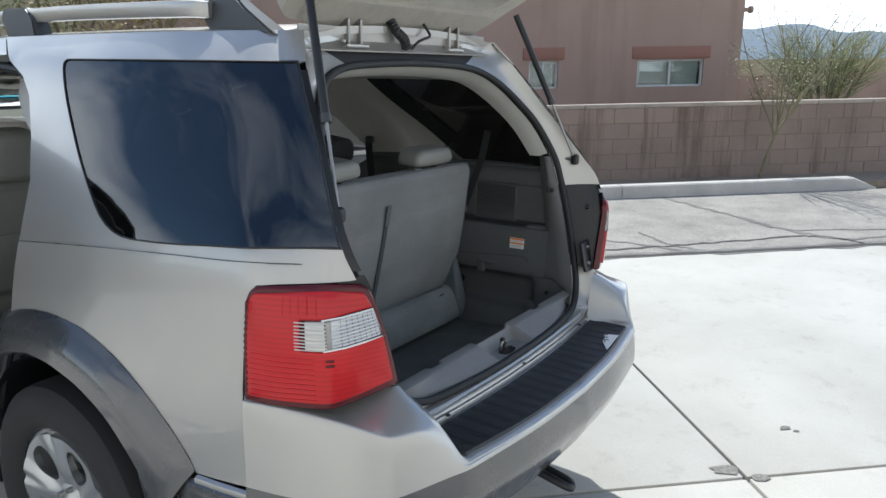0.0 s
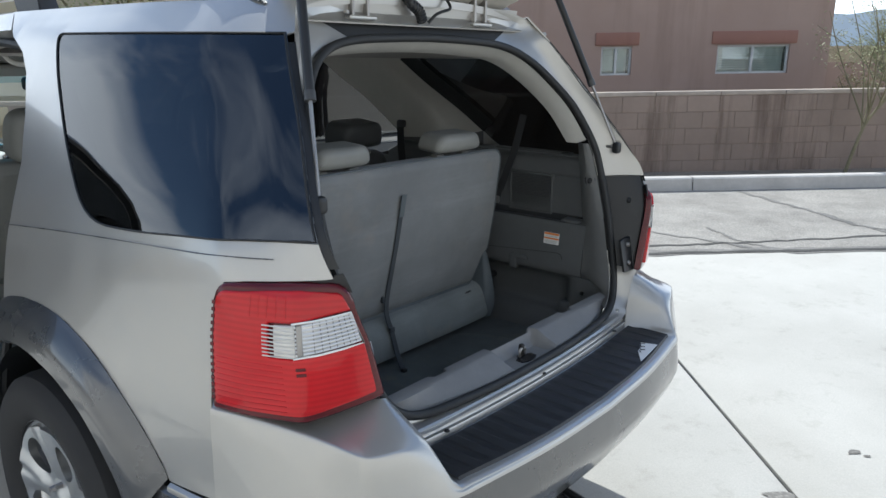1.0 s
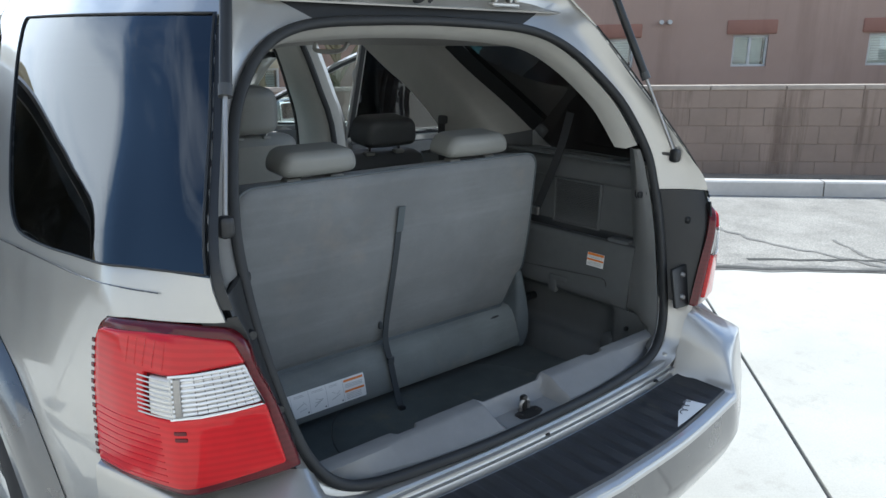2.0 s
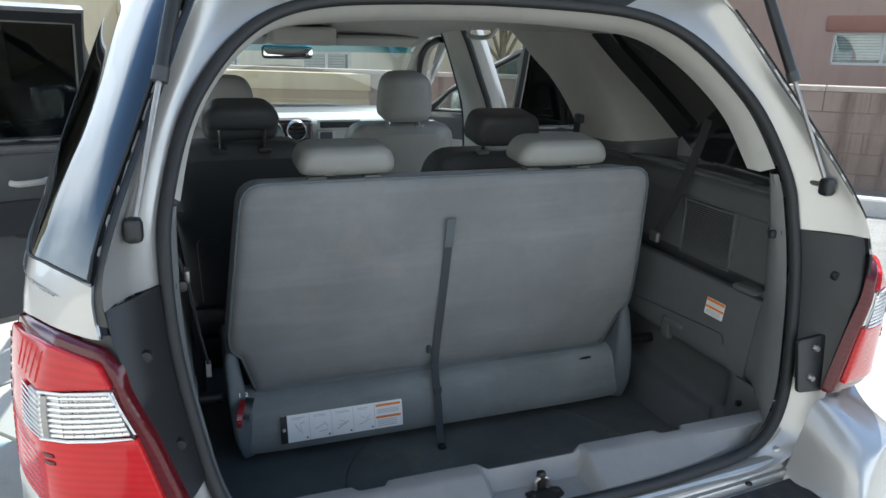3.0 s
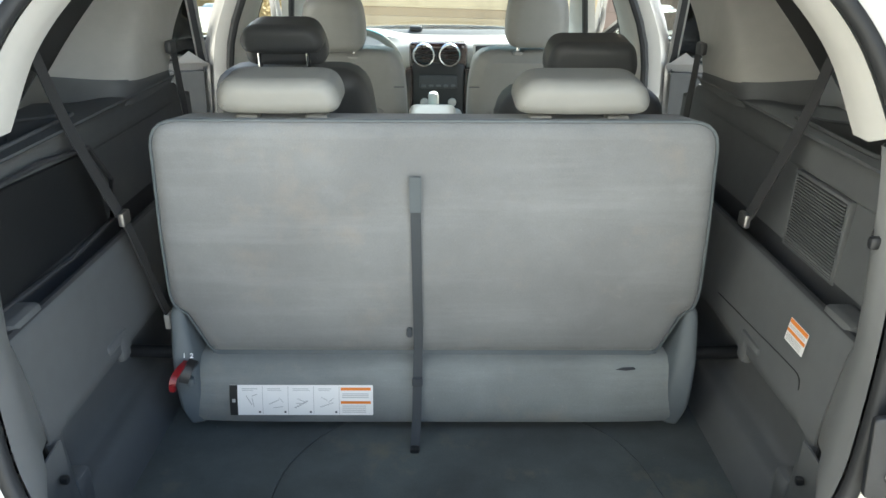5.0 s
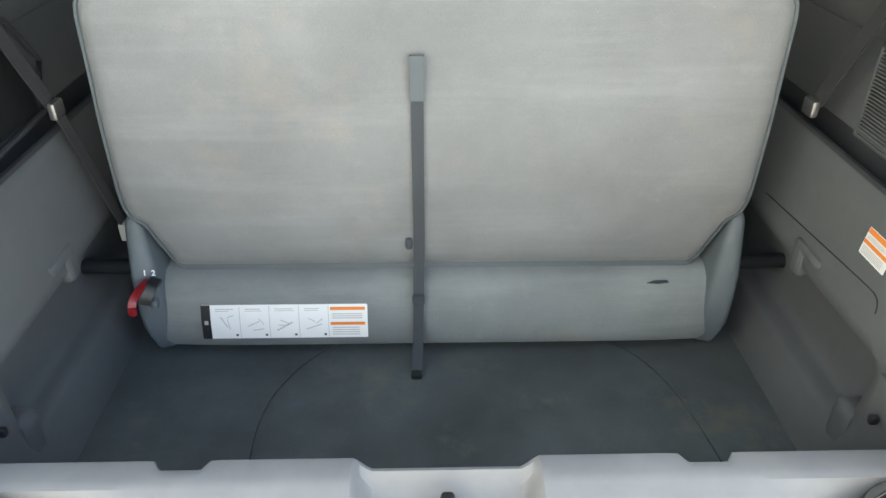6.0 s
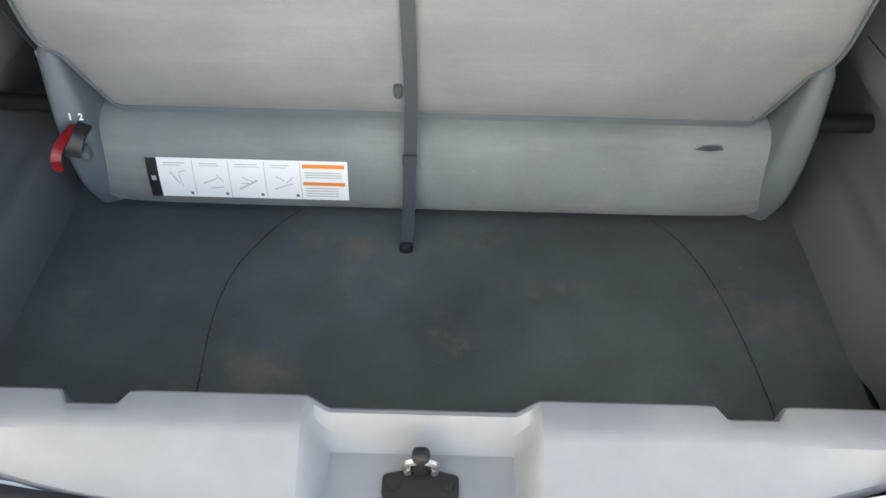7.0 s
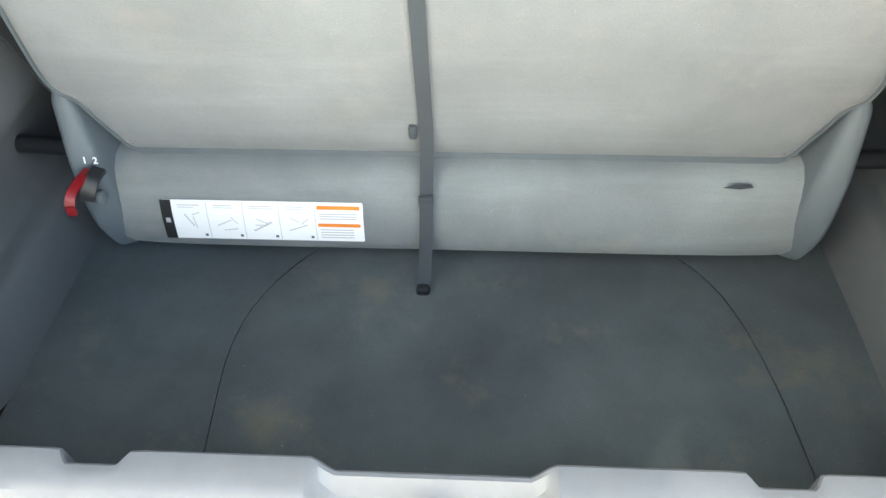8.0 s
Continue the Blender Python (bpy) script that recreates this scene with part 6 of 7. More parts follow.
def label_plate(name, label, place, w, h, parts, parent=None):
    """A flat printed label; parts: (a0, b0, a1, b1, material) in fractions, laid 0.4 mm proud."""
    ob = new(name)
    if parent:
        ob.parent = parent
        tagged(ob, label)
    else:
        tagged(ob, label, "label")
    bm = patch(rounded([(0, 0), (w, 0), (w, h), (0, h)], 0.002, 2), lambda a, b: place(a, b, 0.0008), 0.02)
    part("white_sheet", bm, M_LABEL, ob)
    for k, (a0, b0, a1, b1, mat) in enumerate(parts):
        bm = patch([(a0 * w, b0 * h), (a1 * w, b0 * h), (a1 * w, b1 * h), (a0 * w, b1 * h)], lambda a, b: place(a, b, 0.0014), 0.02)
        part("print", bm, mat, ob)
    return ob


label_plate("warning_label", "small white warning label with orange bars", lambda a, b, d: Vector((inner_x(0.893 + b) - 0.0012 - d, 0.552 - a, 0.893 + b)), 0.060, 0.039, [(0.02, 0.80, 0.98, 0.98, M_LABEL_ORANGE), (0.02, 0.42, 0.98, 0.56, M_LABEL_ORANGE)] + [(0.06, 0.62 + 0.05 * k, 0.9, 0.64 + 0.05 * k, M_LABEL_GREY) for k in range(3)] + [(0.06, 0.08 + 0.06 * k, 0.86, 0.105 + 0.06 * k, M_LABEL_GREY) for k in range(5)], trim)

# ---- third-row seat ----
seat = thing("third_row_seat", "grey carpeted folding third-row seat with vinyl headrests", "car seat", (0, 0.75, 0.585))


def sp_(bm):
    bmesh.ops.translate(bm, vec=(0, -0.75, -0.585), verts=bm.verts)
    return bm


def seat_y(z):
    return lerp_rows([(0.74, (0.756,)), (0.80, (0.739,)), (0.90, (0.716,)), (1.0, (0.692,)), (1.11, (0.671,)), (1.18, (0.657,)), (1.22, (0.652,))], z)[0]


SB_R = [(0.434, 0.740), (0.464, 0.838), (0.482, 0.848), (0.488, 0.880), (0.470, 1.05), (0.450, 1.222)]
SB_RAD = [0.016, 0.012, 0.016, 0.03, 0.05, 0.046]
SB = rounded([(-0.434, 0.740)] + SB_R + [(-a, b) for a, b in SB_R[:0:-1]], [SB_RAD[0]] + SB_RAD + SB_RAD[:0:-1])


def sb_place(a, b, d):
    puff = 0.008 * (1 - (a / 0.48) ** 4) * math.sin(math.pi * min(1, max(0, (b - 0.740) / 0.482))) ** 0.5 if d == 0 else 0
    groove = 0.0045 * math.exp(-((b - 1.045) / 0.006) ** 2) + 0.003 * math.exp(-((a + 0.005) / 0.006) ** 2) * (b < 1.13) if d == 0 else 0
    dent = 0.004 * math.exp(-((b - 1.165) / 0.012) ** 2) if d == 0 else 0
    return Vector((a, seat_y(b) - puff + groove + dent + d + 0.0012 * noise.noise(Vector((a * 9, b * 9, 1))) * (d == 0), b - d * 0.12))


part("backrest", sp_(pillow(SB, sb_place, 0.11, 0.022, 0.022, True, 4)), M_SEATBACK, seat, "grey carpeted seat back")
P = [sb_place(a, b, 0.012) + Vector((0, -0.003, 0)) for a, b in dense(inset(SB, 0.0015), 0.03)]
bm = bmesh.new()
add_sweep(bm, P, circle(0.0028, 6), closed=True, up=(0, 1, 0))
part("piping", sp_(bm), M_SEATBASE, seat)
rows = []
for i in range(41):
    x = -0.456 + 0.912 * i / 40
    e = 0.006 * (abs(x) / 0.456) ** 8
    rows.append([Vector((x, y + e, z)) for y, z in ((0.80, 0.736), (0.776, 0.7365), (0.752, 0.735), (0.734, 0.725), (0.720, 0.708), (0.710, 0.69), (0.702, 0.66), (0.698, 0.632), (0.704, 0.618), (0.728, 0.612), (0.85, 0.608))])
bm = grid_mesh(rows)
bm.normal_update()
if sum(f.normal.y for f in bm.faces) > 0:
    flip(bm)
part("seat_base", sp_(bm), M_SEATCARPET, seat, "grey carpeted seat base panel")
for s in (-1, 1):
    poly = [(0.444, 0.611), (0.470, 0.612), (0.486, 0.66), (0.495, 0.75), (0.496, 0.836), (0.490, 0.848), (0.472, 0.846), (0.458, 0.760), (0.448, 0.69)]
    poly = rounded([(a * s, b) for a, b in poly], 0.008, 3)
    bm = pillow(poly, lambda a, b, d: Vector((a, lerp_rows([(0.61, (0.694,)), (0.69, (0.696,)), (0.76, (0.714,)), (0.85, (0.742,))], b)[0] + 0.5 * max(0.0, 0.478 - abs(a)) + d, b)), 0.16, 0.008, 0.012)
    part("side_shield", sp_(bm), M_SEATBASE, seat, "grey plastic seat side shield")
part("cushion_underside", sp_(box((-0.44, 0.76, 0.612), (0.44, 1.25, 0.76), 0.02, 2)), M_SEATBASE, seat)
# small slot in the right of the base, strap clip on the back
bm = patch(rounded([(0.346, 0.001), (0.368, 0.0), (0.386, 0.0015), (0.382, 0.0045), (0.36, 0.004)], 0.0015, 2), lambda a, b: Vector((a, 0.7265 + b * 1.0 - 0.003, 0.7225 + b * 1.2)), 0.01)
bm.normal_update()
if sum(f.normal.y for f in bm.faces) > 0:
    flip(bm)
part("slot", sp_(bm), M_BLACK, seat)
bm = cushion((-0.053, 0.724, 0.792), (-0.042, 0.736, 0.813), 0.004, 3)
part("strap_clip", sp_(bm), M_STRAP, seat)
# tether strap with a sewn end
P = [Vector((-0.031, seat_y(z) - 0.0115, z)) for z in (1.127, 1.10, 1.04, 0.96, 0.88, 0.80)] + [Vector((-0.032, 0.728, 0.75)), Vector((-0.033, 0.706, 0.70)), Vector((-0.034, 0.688, 0.65)), Vector((-0.036, 0.670, 0.612)), Vector((-0.037, 0.657, 0.592))]
part("tether_strap", sp_(strip(smooth_path(P, 3), 0.0175, 0.002, (1, 0, 0))), M_STRAP, seat, "grey webbing tether strap")
P = [Vector((-0.031, seat_y(z) - 0.0145, z)) for z in (1.130, 1.115, 1.10, 1.08, 1.065)]
part("strap_end", sp_(strip(P, 0.0195, 0.003, (1, 0, 0))), M_SEATBASE, seat, "paler folded strap end")
part("strap_anchor", sp_(cushion((-0.047, 0.645, 0.585), (-0.028, 0.662, 0.598), 0.005, 3)), M_BLACK, seat)
part("strap_buckle", sp_(box((-0.043, 0.702, 0.700), (-0.023, 0.709, 0.716), 0.002, 2)), M_STRAP, seat)


def headrest(parent, cx, y, z0, z1, wide, depth, mat, post_mat, lean=0.0, offset=(0, 0, 0), drop=0.05, r=0.02, cut=0.0):
    """wide: widths at the foot and the top; cut: height of the hollow behind the posts."""
    h = new("headrest")
    h.parent = parent
    o = Vector(offset)
    m = Matrix.Translation(Vector((cx, y, z0)) - o) @ Matrix.Rotation(lean, 4, "X")
    hh = z1 - z0
    wb, wt = wide
    w = max(wb, wt)

    def pad(name, b0, d0, d1):
        f0 = wb + (wt - wb) * b0 / hh
        out = rounded([(-f0 / 2, b0), (f0 / 2, b0), (w / 2 + 0.006, b0 + (hh - b0) * 0.45), (wt / 2, hh), (-wt / 2, hh), (-w / 2 - 0.006, b0 + (hh - b0) * 0.45)], [r * 0.8, r * 0.8, r, r, r, r], 6)
        rr = min((d1 - d0) * 0.42, (hh - b0) * 0.4, r * 0.78)
        part(name, pillow(out, lambda a, b, d: m @ Vector((a, d0 + d - 0.010 * (1 - (2 * a / w) ** 2) * (1 - d / (d1 - d0)), b)), d1 - d0, rr, 0.02, True, 6), mat, h)

    if cut:
        pad("pad", 0.0, -depth * 0.05, depth / 2)
        pad("pad_back", cut, -depth / 2, depth * 0.2)
    else:
        pad("pad", 0.0, -depth / 2, depth / 2)
    part("seam", tube([m @ Vector((-wt / 2 * 0.9 + wt * 0.9 * k / 8, -depth * 0.28, hh - 0.0035)) for k in range(1, 8)], 0.0015, 5), mat, h)
    for s in (-1, 1):
        x, b = s * wb * 0.30, -depth * 0.22 if cut else 0.0
        part("post", tube([m @ Vector((x, b, cut + 0.02)), m @ Vector((x, b, -drop))], 0.0055, 10), post_mat, h)
        part("post_collar", cushion((-0.019, -0.015, -drop - 0.008), (0.019, 0.015, -drop + 0.006), 0.006, 3, 0, m @ Matrix.Translation((x, b, 0))), M_DARK if cut else M_LEATHER, h)
    return h


for cx, wide in ((-0.245, (0.186, 0.164)), (0.233, (0.206, 0.172))):
    headrest(seat, cx, 0.700, 1.2305, 1.287, wide, 0.080, M_LEATHER, M_CHROME, 0.08, (0, 0.75, 0.585), 0.0125, 0.027)
# printed instruction label on the base
LABEL_ART = (((0.05, 0.62, -60, 0.08), (0.09, 0.55, -80, 0.07), (0.12, 0.7, 200, 0.04)), ((0.03, 0.38, 25, 0.08), (0.06, 0.25, 8, 0.07), (0.10, 0.58, -50, 0.05)), ((0.03, 0.25, 30, 0.11), (0.05, 0.55, -25, 0.07), (0.04, 0.40, 0, 0.06)), ((0.03, 0.28, 20, 0.10), (0.04, 0.60, -30, 0.05), (0.09, 0.45, 40, 0.05)))
pr = [(0.0, 0.0, 0.055, 1.0, M_BLACK), (0.017, 0.44, 0.040, 0.56, M_LABEL_GREY)]
for k in range(4):
    a = 0.065 + 0.178 * k
    pr += [(a + 0.163, 0.03, a + 0.166, 0.97, M_LABEL_GREY), (a + 0.02, 0.88, a + 0.13 - 0.02 * (k % 2), 0.90, M_LABEL_GREY), (a + 0.02, 0.83, a + 0.10 + 0.02 * (k % 3), 0.845, M_LABEL_GREY), (a + 0.135, 0.08, a + 0.15, 0.15, M_LABEL_INK)]
    for x0, z0, ang, ln in LABEL_ART[k]:
        dx, dz = ln * math.cos(radians(ang)), ln * math.sin(radians(ang))
        for q in range(6):
            x1, z1 = a + x0 + dx * q / 6, z0 + dz * q / 6 * 4.6
            pr.append((x1, z1, x1 + max(0.004, abs(dx) / 6), z1 + max(0.022, abs(dz) / 6 * 4.6), M_LABEL_GREY))
pr += [(0.775, 0.84, 0.985, 0.93, M_LABEL_ORANGE), (0.775, 0.40, 0.985, 0.49, M_LABEL_ORANGE)] + [(0.785, 0.60 + 0.06 * k, 0.97, 0.625 + 0.06 * k, M_LABEL_GREY) for k in range(3)] + [(0.785, 0.10 + 0.07 * k, 0.95, 0.125 + 0.07 * k, M_LABEL_GREY) for k in range(4)]


def base_y(z):
    return lerp_rows([(0.618, (0.704,)), (0.632, (0.698,)), (0.66, (0.702,)), (0.69, (0.710,)), (0.708, (0.720,)), (0.726, (0.734,))], z)[0]


label_plate("instruction_label", "long white folding-instruction label with drawings and orange bars", lambda a, b, d: Vector((-0.392 + a, base_y(0.639 + b) - 0.001 - d - 0.75, 0.639 + b - 0.585)), 0.274, 0.058, pr, seat)
# release straps and their numbers at the left shield
P = smooth_path([(-0.464, 0.705, 0.752), (-0.470, 0.684, 0.750), (-0.476, 0.666, 0.742), (-0.479, 0.659, 0.731)], 5)
part("release_strap", sp_(strip(P, 0.012, 0.004, (1, 0.3, 0))), M_RED, seat, "red release strap")
part("release_tab", sp_(cushion((-0.485, 0.653, 0.717), (-0.472, 0.662, 0.733), 0.004, 3)), M_RED, seat, "red strap tab")
P = smooth_path([(-0.451, 0.708, 0.752), (-0.456, 0.692, 0.748), (-0.462, 0.682, 0.736), (-0.466, 0.678, 0.724)], 5)
part("release_strap", sp_(strip(P, 0.018, 0.006, (1, 0.3, 0))), M_BLACK, seat, "black release strap")
part("release_knob", sp_(cushion((-0.464, 0.684, 0.708), (-0.449, 0.700, 0.726), 0.006, 3)), M_SEATBASE, seat, "worn grey release knob")
for ch, x in (("1", -0.471), ("2", -0.457)):
    cu = bpy.data.curves.new("number", "FONT")
    cu.body, cu.size, cu.extrude, cu.offset, cu.align_x = ch, 0.0125, 0.0004, 0.0003, "CENTER"
    ob = new("number", cu)
    dg = bpy.context.evaluated_depsgraph_get()
    me = bpy.data.meshes.new_from_object(ob.evaluated_get(dg))
    bpy.data.objects.remove(ob)
    me.materials.clear()
    me.materials.append(M_LABEL)
    ob = new("number", me)
    ob.matrix_basis = Matrix.Translation((x, 0.7135 - 0.75, 0.7555 - 0.585)) @ Matrix.Rotation(radians(72), 4, "X")
    ob.parent = seat
# seat belts of the third row
for s in (-1, 1):
    belt = new("seat_belt")
    belt.parent = car
    tagged(belt, "dark grey third-row seat belt")
    P = smooth_path([(s * 0.622, 0.690, 1.318), (s * 0.604, 0.705, 1.215), (s * 0.583, 0.730, 1.115), (s * 0.562, 0.752, 1.03)], 5)
    part("webbing", strip(P, 0.027, 0.002, (0, 1, 0.4)), M_BELT, belt)
    part("tongue", cushion((s * 0.556 - 0.006, 0.738, 1.008), (s * 0.556 + 0.006, 0.770, 1.034), 0.004, 3), M_STEEL, belt)
    P = smooth_path([(s * 0.555, 0.755, 1.012), (s * 0.545, 0.782, 0.92), (s * 0.532, 0.800, 0.83), (s * 0.527, 0.809, 0.80)], 5)
    if s < 0:
        part("webbing", strip(P, 0.022, 0.003, (0, 1, 0.4)), M_BELT, belt)
    if s < 0:
        part("belt_end", box((s * 0.527 - 0.006, 0.795, 0.770), (s * 0.527 + 0.006, 0.82, 0.802), 0.003, 2), M_TRIM_LIGHT, belt)

# ---- front of the cabin, doors and nose ----
FRAME = [(1.50, 0.30), (3.60, 0.30), (3.66, 1.04), (3.34, 1.215), (3.05, 1.35), (2.78, 1.468), (2.5, 1.555), (2.2, 1.607), (1.68, 1.630), (1.60, 1.578), (1.74, 1.574), (2.23, 1.560), (2.28, 1.10), (2.28, 0.44), (1.50, 0.44)]
FDOOR = rounded([(2.50, 0.44), (3.42, 0.44), (3.50, 1.04), (3.25, 1.20), (2.98, 1.335), (2.76, 1.44), (2.62, 1.49), (2.50, 1.51), (2.49, 1.10)], 0.03, 3)
RDOOR = [(2.27, 0.45), (2.27, 1.10), (2.22, 1.555), (1.72, 1.565), (1.55, 1.548), (1.465, 1.512), (1.395, 1.46), (1.328, 1.36), (1.282, 1.25), (1.274, 1.11), (1.30, 1.0), (1.325, 0.90), (1.50, 0.62), (1.60, 0.45)]
both("body_side", side(FRAME, 0.06, [FDOOR], 0.0, 0.03), M_PAINT)
bm = patch([(1.52, 0.44), (3.55, 0.44), (3.62, 1.02), (3.32, 1.185), (3.05, 1.31), (2.78, 1.43), (2.5, 1.52), (2.2, 1.565), (1.60, 1.57), (1.74, 1.552), (2.21, 1.54), (2.25, 1.10), (2.25, 0.46), (1.52, 0.46)], lambda a, b: skin(a, b, -0.05), 0.06, [inset(FDOOR, 0.02)])
both("pillar_lining", thicken(to_left(bm), 0.004), M_TRIM_LIGHT, label="pale plastic pillar lining")
# inner casing of the centre pillar, leaning in with the glass
POST = [(0.45, (0.735, 2.23, 2.53)), (1.00, (0.735, 2.23, 2.53)), (1.17, (0.712, 2.225, 2.51)), (1.30, (0.658, 2.215, 2.47)), (1.455, (0.590, 2.20, 2.43)), (1.54, (0.545, 2.19, 2.42))]
rows = []
for k in range(19):
    z = 0.47 + 1.06 * k / 18
    x, y0, y1 = lerp_rows(POST, z)
    rows.append([Vector((-x - dx, y0 + (y1 - y0) * f, z)) for dx, f in ((0.075, -0.10), (0.05, -0.07), (0.012, 0.0), (0.0, 0.08), (-0.006, 0.5), (0.0, 0.92), (0.012, 1.0), (0.05, 1.06), (0.075, 1.08))])
both("pillar_post", to_left(grid_mesh(rows)), M_TRIM_LIGHT, label="pale plastic centre pillar")
# black seal and painted return along the door side of the pillar
for y_at, dx, r, mat in ((1, 0.018, 0.014, M_RUBBER), (2, 0.016, 0.012, M_RUBBER)):
    P = []
    for k in range(15):
        z = 0.47 + 1.05 * k / 14
        row = lerp_rows(POST, z)
        P.append(Vector((-row[0] - dx, row[y_at] + (-0.022 if y_at == 1 else 0.012), z)))
    both("door_seal", tube(P, r, 8, None, (0, 1, 0)), mat)
rows = []
for k in range(15):
    z = 0.47 + 1.05 * k / 14
    x, y0, y1 = lerp_rows(POST, z)
    rows.append([Vector((-x - 0.030, y0 - 0.010, z)), Vector((-x - 0.040, y0 + 0.004, z)), Vector((-x - 0.085, y0 + 0.012, z)), Vector((-x - 0.125, y0 + 0.03, z))])
bm = grid_mesh(rows)
bm.normal_update()
if sum(f.normal.y for f in bm.faces) > 0:
    flip(bm)
both("pillar_return", thicken(bm, 0.003), M_PAINT, label="silver painted return of the centre pillar")
# windscreen pillar casing between the glass and the front door's opening
A_SEAL = smooth_path([(-0.722, 3.18, 0.96), (-0.705, 3.14, 1.06), (-0.672, 3.03, 1.21), (-0.632, 2.87, 1.355), (-0.608, 2.70, 1.425), (-0.598, 2.53, 1.456), (-0.596, 2.46, 1.458)], 4)
rows = []
for k, p in enumerate(A_SEAL[:-4]):
    f = k / (len(A_SEAL) - 5)
    g = Vector((-(0.695 - 0.13 * f), 3.58 - 0.90 * f, 1.02 + 0.46 * f))
    rows.append([p + Vector((-0.05, 0.02, 0)), p + Vector((-0.012, 0.008, 0)), p + Vector((0.006, 0.02, 0.004)), p.lerp(g, 0.4) + Vector((0.022, -0.01, -0.008)), p.lerp(g, 0.75) + Vector((0.026, -0.01, -0.008)), g])
both("screen_pillar_trim", to_left(grid_mesh(rows)), M_TRIM_LIGHT, label="pale plastic windscreen pillar trim")
both("door_seal", tube(A_SEAL, 0.014, 8, None, (0, 1, 0)), M_RUBBER)
for loop_ in (RDOOR,):
    bm = bmesh.new()
    P = [skin(a, b, -0.035) for a, b in dense(loop_, 0.06) if a < 2.18]
    add_sweep(bm, P, circle(0.013, 8), up=(1, 0, 0))
    both("door_seal", bm, M_RUBBER)

# windscreen
def screen(s, t):
    x = s * (0.70 - 0.13 * t)
    y = 3.74 - 0.94 * t - 0.14 * s * s * (1 - 0.3 * t)
    z = 1.035 + 0.445 * t + 0.02 * math.sin(math.pi * t)
    return Vector((x, y, z))


def screen_part(name, t0, t1, mat, label):
    bm = grid_mesh([[screen(-1 + 2 * i / 20, t0 + (t1 - t0) * k / 12) for i in range(21)] for k in range(13)])
    bm.normal_update()
    if sum(f.normal.y for f in bm.faces) < 0:
        flip(bm)
    ob = part(name, bm, mat, car, label)
    return ob


screen_part("windscreen", 0.0, 0.745, M_GLASS, "clear windscreen")
screen_part("sun_band", 0.745, 1.0, M_GLASS_BAND, "teal tinted band along the windscreen's top")
for s in (-1, 1):
    vz = new("sun_visor")
    vz.parent = car
    lift = Matrix.Translation((s * 0.335, 2.655, 1.444)) @ Matrix.Rotation(radians(-13), 4, "X")
    part("visor_panel", cushion((-0.19, -0.085, -0.008), (0.19, 0.085, 0.008), 0.007, 4, 0.0, lift), M_HEADLINER, vz)
    part("visor_rod", tube([Vector((s * 0.53, 2.735, 1.430)), Vector((s * 0.13, 2.735, 1.430))], 0.005, 8), M_TRIM_LIGHT, vz)
    gh = tube(smooth_path([(s * 0.545, 1.75, 1.515), (s * 0.525, 1.77, 1.485), (s * 0.522, 1.87, 1.478), (s * 0.525, 1.97, 1.485), (s * 0.545, 1.99, 1.515)], 5), 0.009, 8)
    part("grab_handle", gh, M_TRIM_LIGHT, car)
part("overhead_console", cushion((-0.158, 2.42, 1.424), (0.112, 2.72, 1.50), 0.02, 5), M_TRIM_LIGHT, car, "pale overhead console")
rm = new("interior_mirror")
rm.parent = car
part("mirror_case", cushion((-0.144, 2.905, 1.348), (0.098, 2.945, 1.412), 0.024, 5), M_BLACK, rm)
part("mirror_pane", pillow(rounded([(-0.139, 1.353), (0.093, 1.353), (0.093, 1.407), (-0.139, 1.407)], 0.02), lambda a, b, d: Vector((a, 2.896 + 0.04 * (b - 1.38) + 0.05 * a + d, b)), 0.004, 0.001, 0.03), M_MIRROR, rm)
part("mirror_stalk", tube([Vector((-0.035, 2.94, 1.375)), Vector((-0.035, 3.0, 1.42))], 0.01, 8), M_BLACK, rm)

# dashboard
dash = new("dashboard")
dash.parent = car
tagged(dash, "pale dashboard with round chrome-ringed vents")
prof = [(3.70, 1.010), (3.55, 1.030), (3.40, 1.030), (3.31, 1.018), (3.275, 0.995), (3.262, 0.96), (3.27, 0.90), (3.30, 0.84), (3.36, 0.78), (3.42, 0.66), (3.50, 0.50)]
rows = []
for i in range(41):
    x = -0.74 + 1.48 * i / 40
    hump = 0.035 * math.exp(-((x + 0.36) / 0.17) ** 2)
    rows.append([Vector((x, p.x + 0.10 * (abs(x) / 0.74) ** 3, p.y + (hump if 3.3 < p.x < 3.46 and p.y > 0.98 else 0))) for p in smooth_path([(a, b, 0) for a, b in prof], 3)])
bm = grid_mesh(rows)
bm.normal_update()
if sum(f.normal.y for f in bm.faces) > 0:
    flip(bm)
part("dash_shell", bm, M_DASH_LIGHT, dash)
# dark grey strip laid over the dash top below the windscreen
rows = [[Vector((x, y + 0.10 * (abs(x) / 0.74) ** 3, z)) for y, z in ((3.47, 1.033), (3.50, 1.046), (3.58, 1.050), (3.68, 1.030))] for x in [-0.66 + 1.32 * k / 24 for k in range(25)]]
bm = grid_mesh(rows)
bm.normal_update()
if sum(f.normal.z for f in bm.faces) < 0:
    flip(bm)
part("dash_strip", bm, M_DARK, dash, "dark grey strip along the foot of the windscreen")
part("light_sensor", cushion((-0.155, 3.50, 1.044), (-0.085, 3.56, 1.072), 0.012, 4), M_BLACK, dash)
part("radio_panel", cushion((-0.135, 3.225, 0.60), (0.135, 3.36, 0.925), 0.02, 4), M_BLACK, dash)
part("vent_panel", cushion((-0.145, 3.235, 0.895), (0.145, 3.33, 1.022), 0.018, 4), M_WOOD, dash)
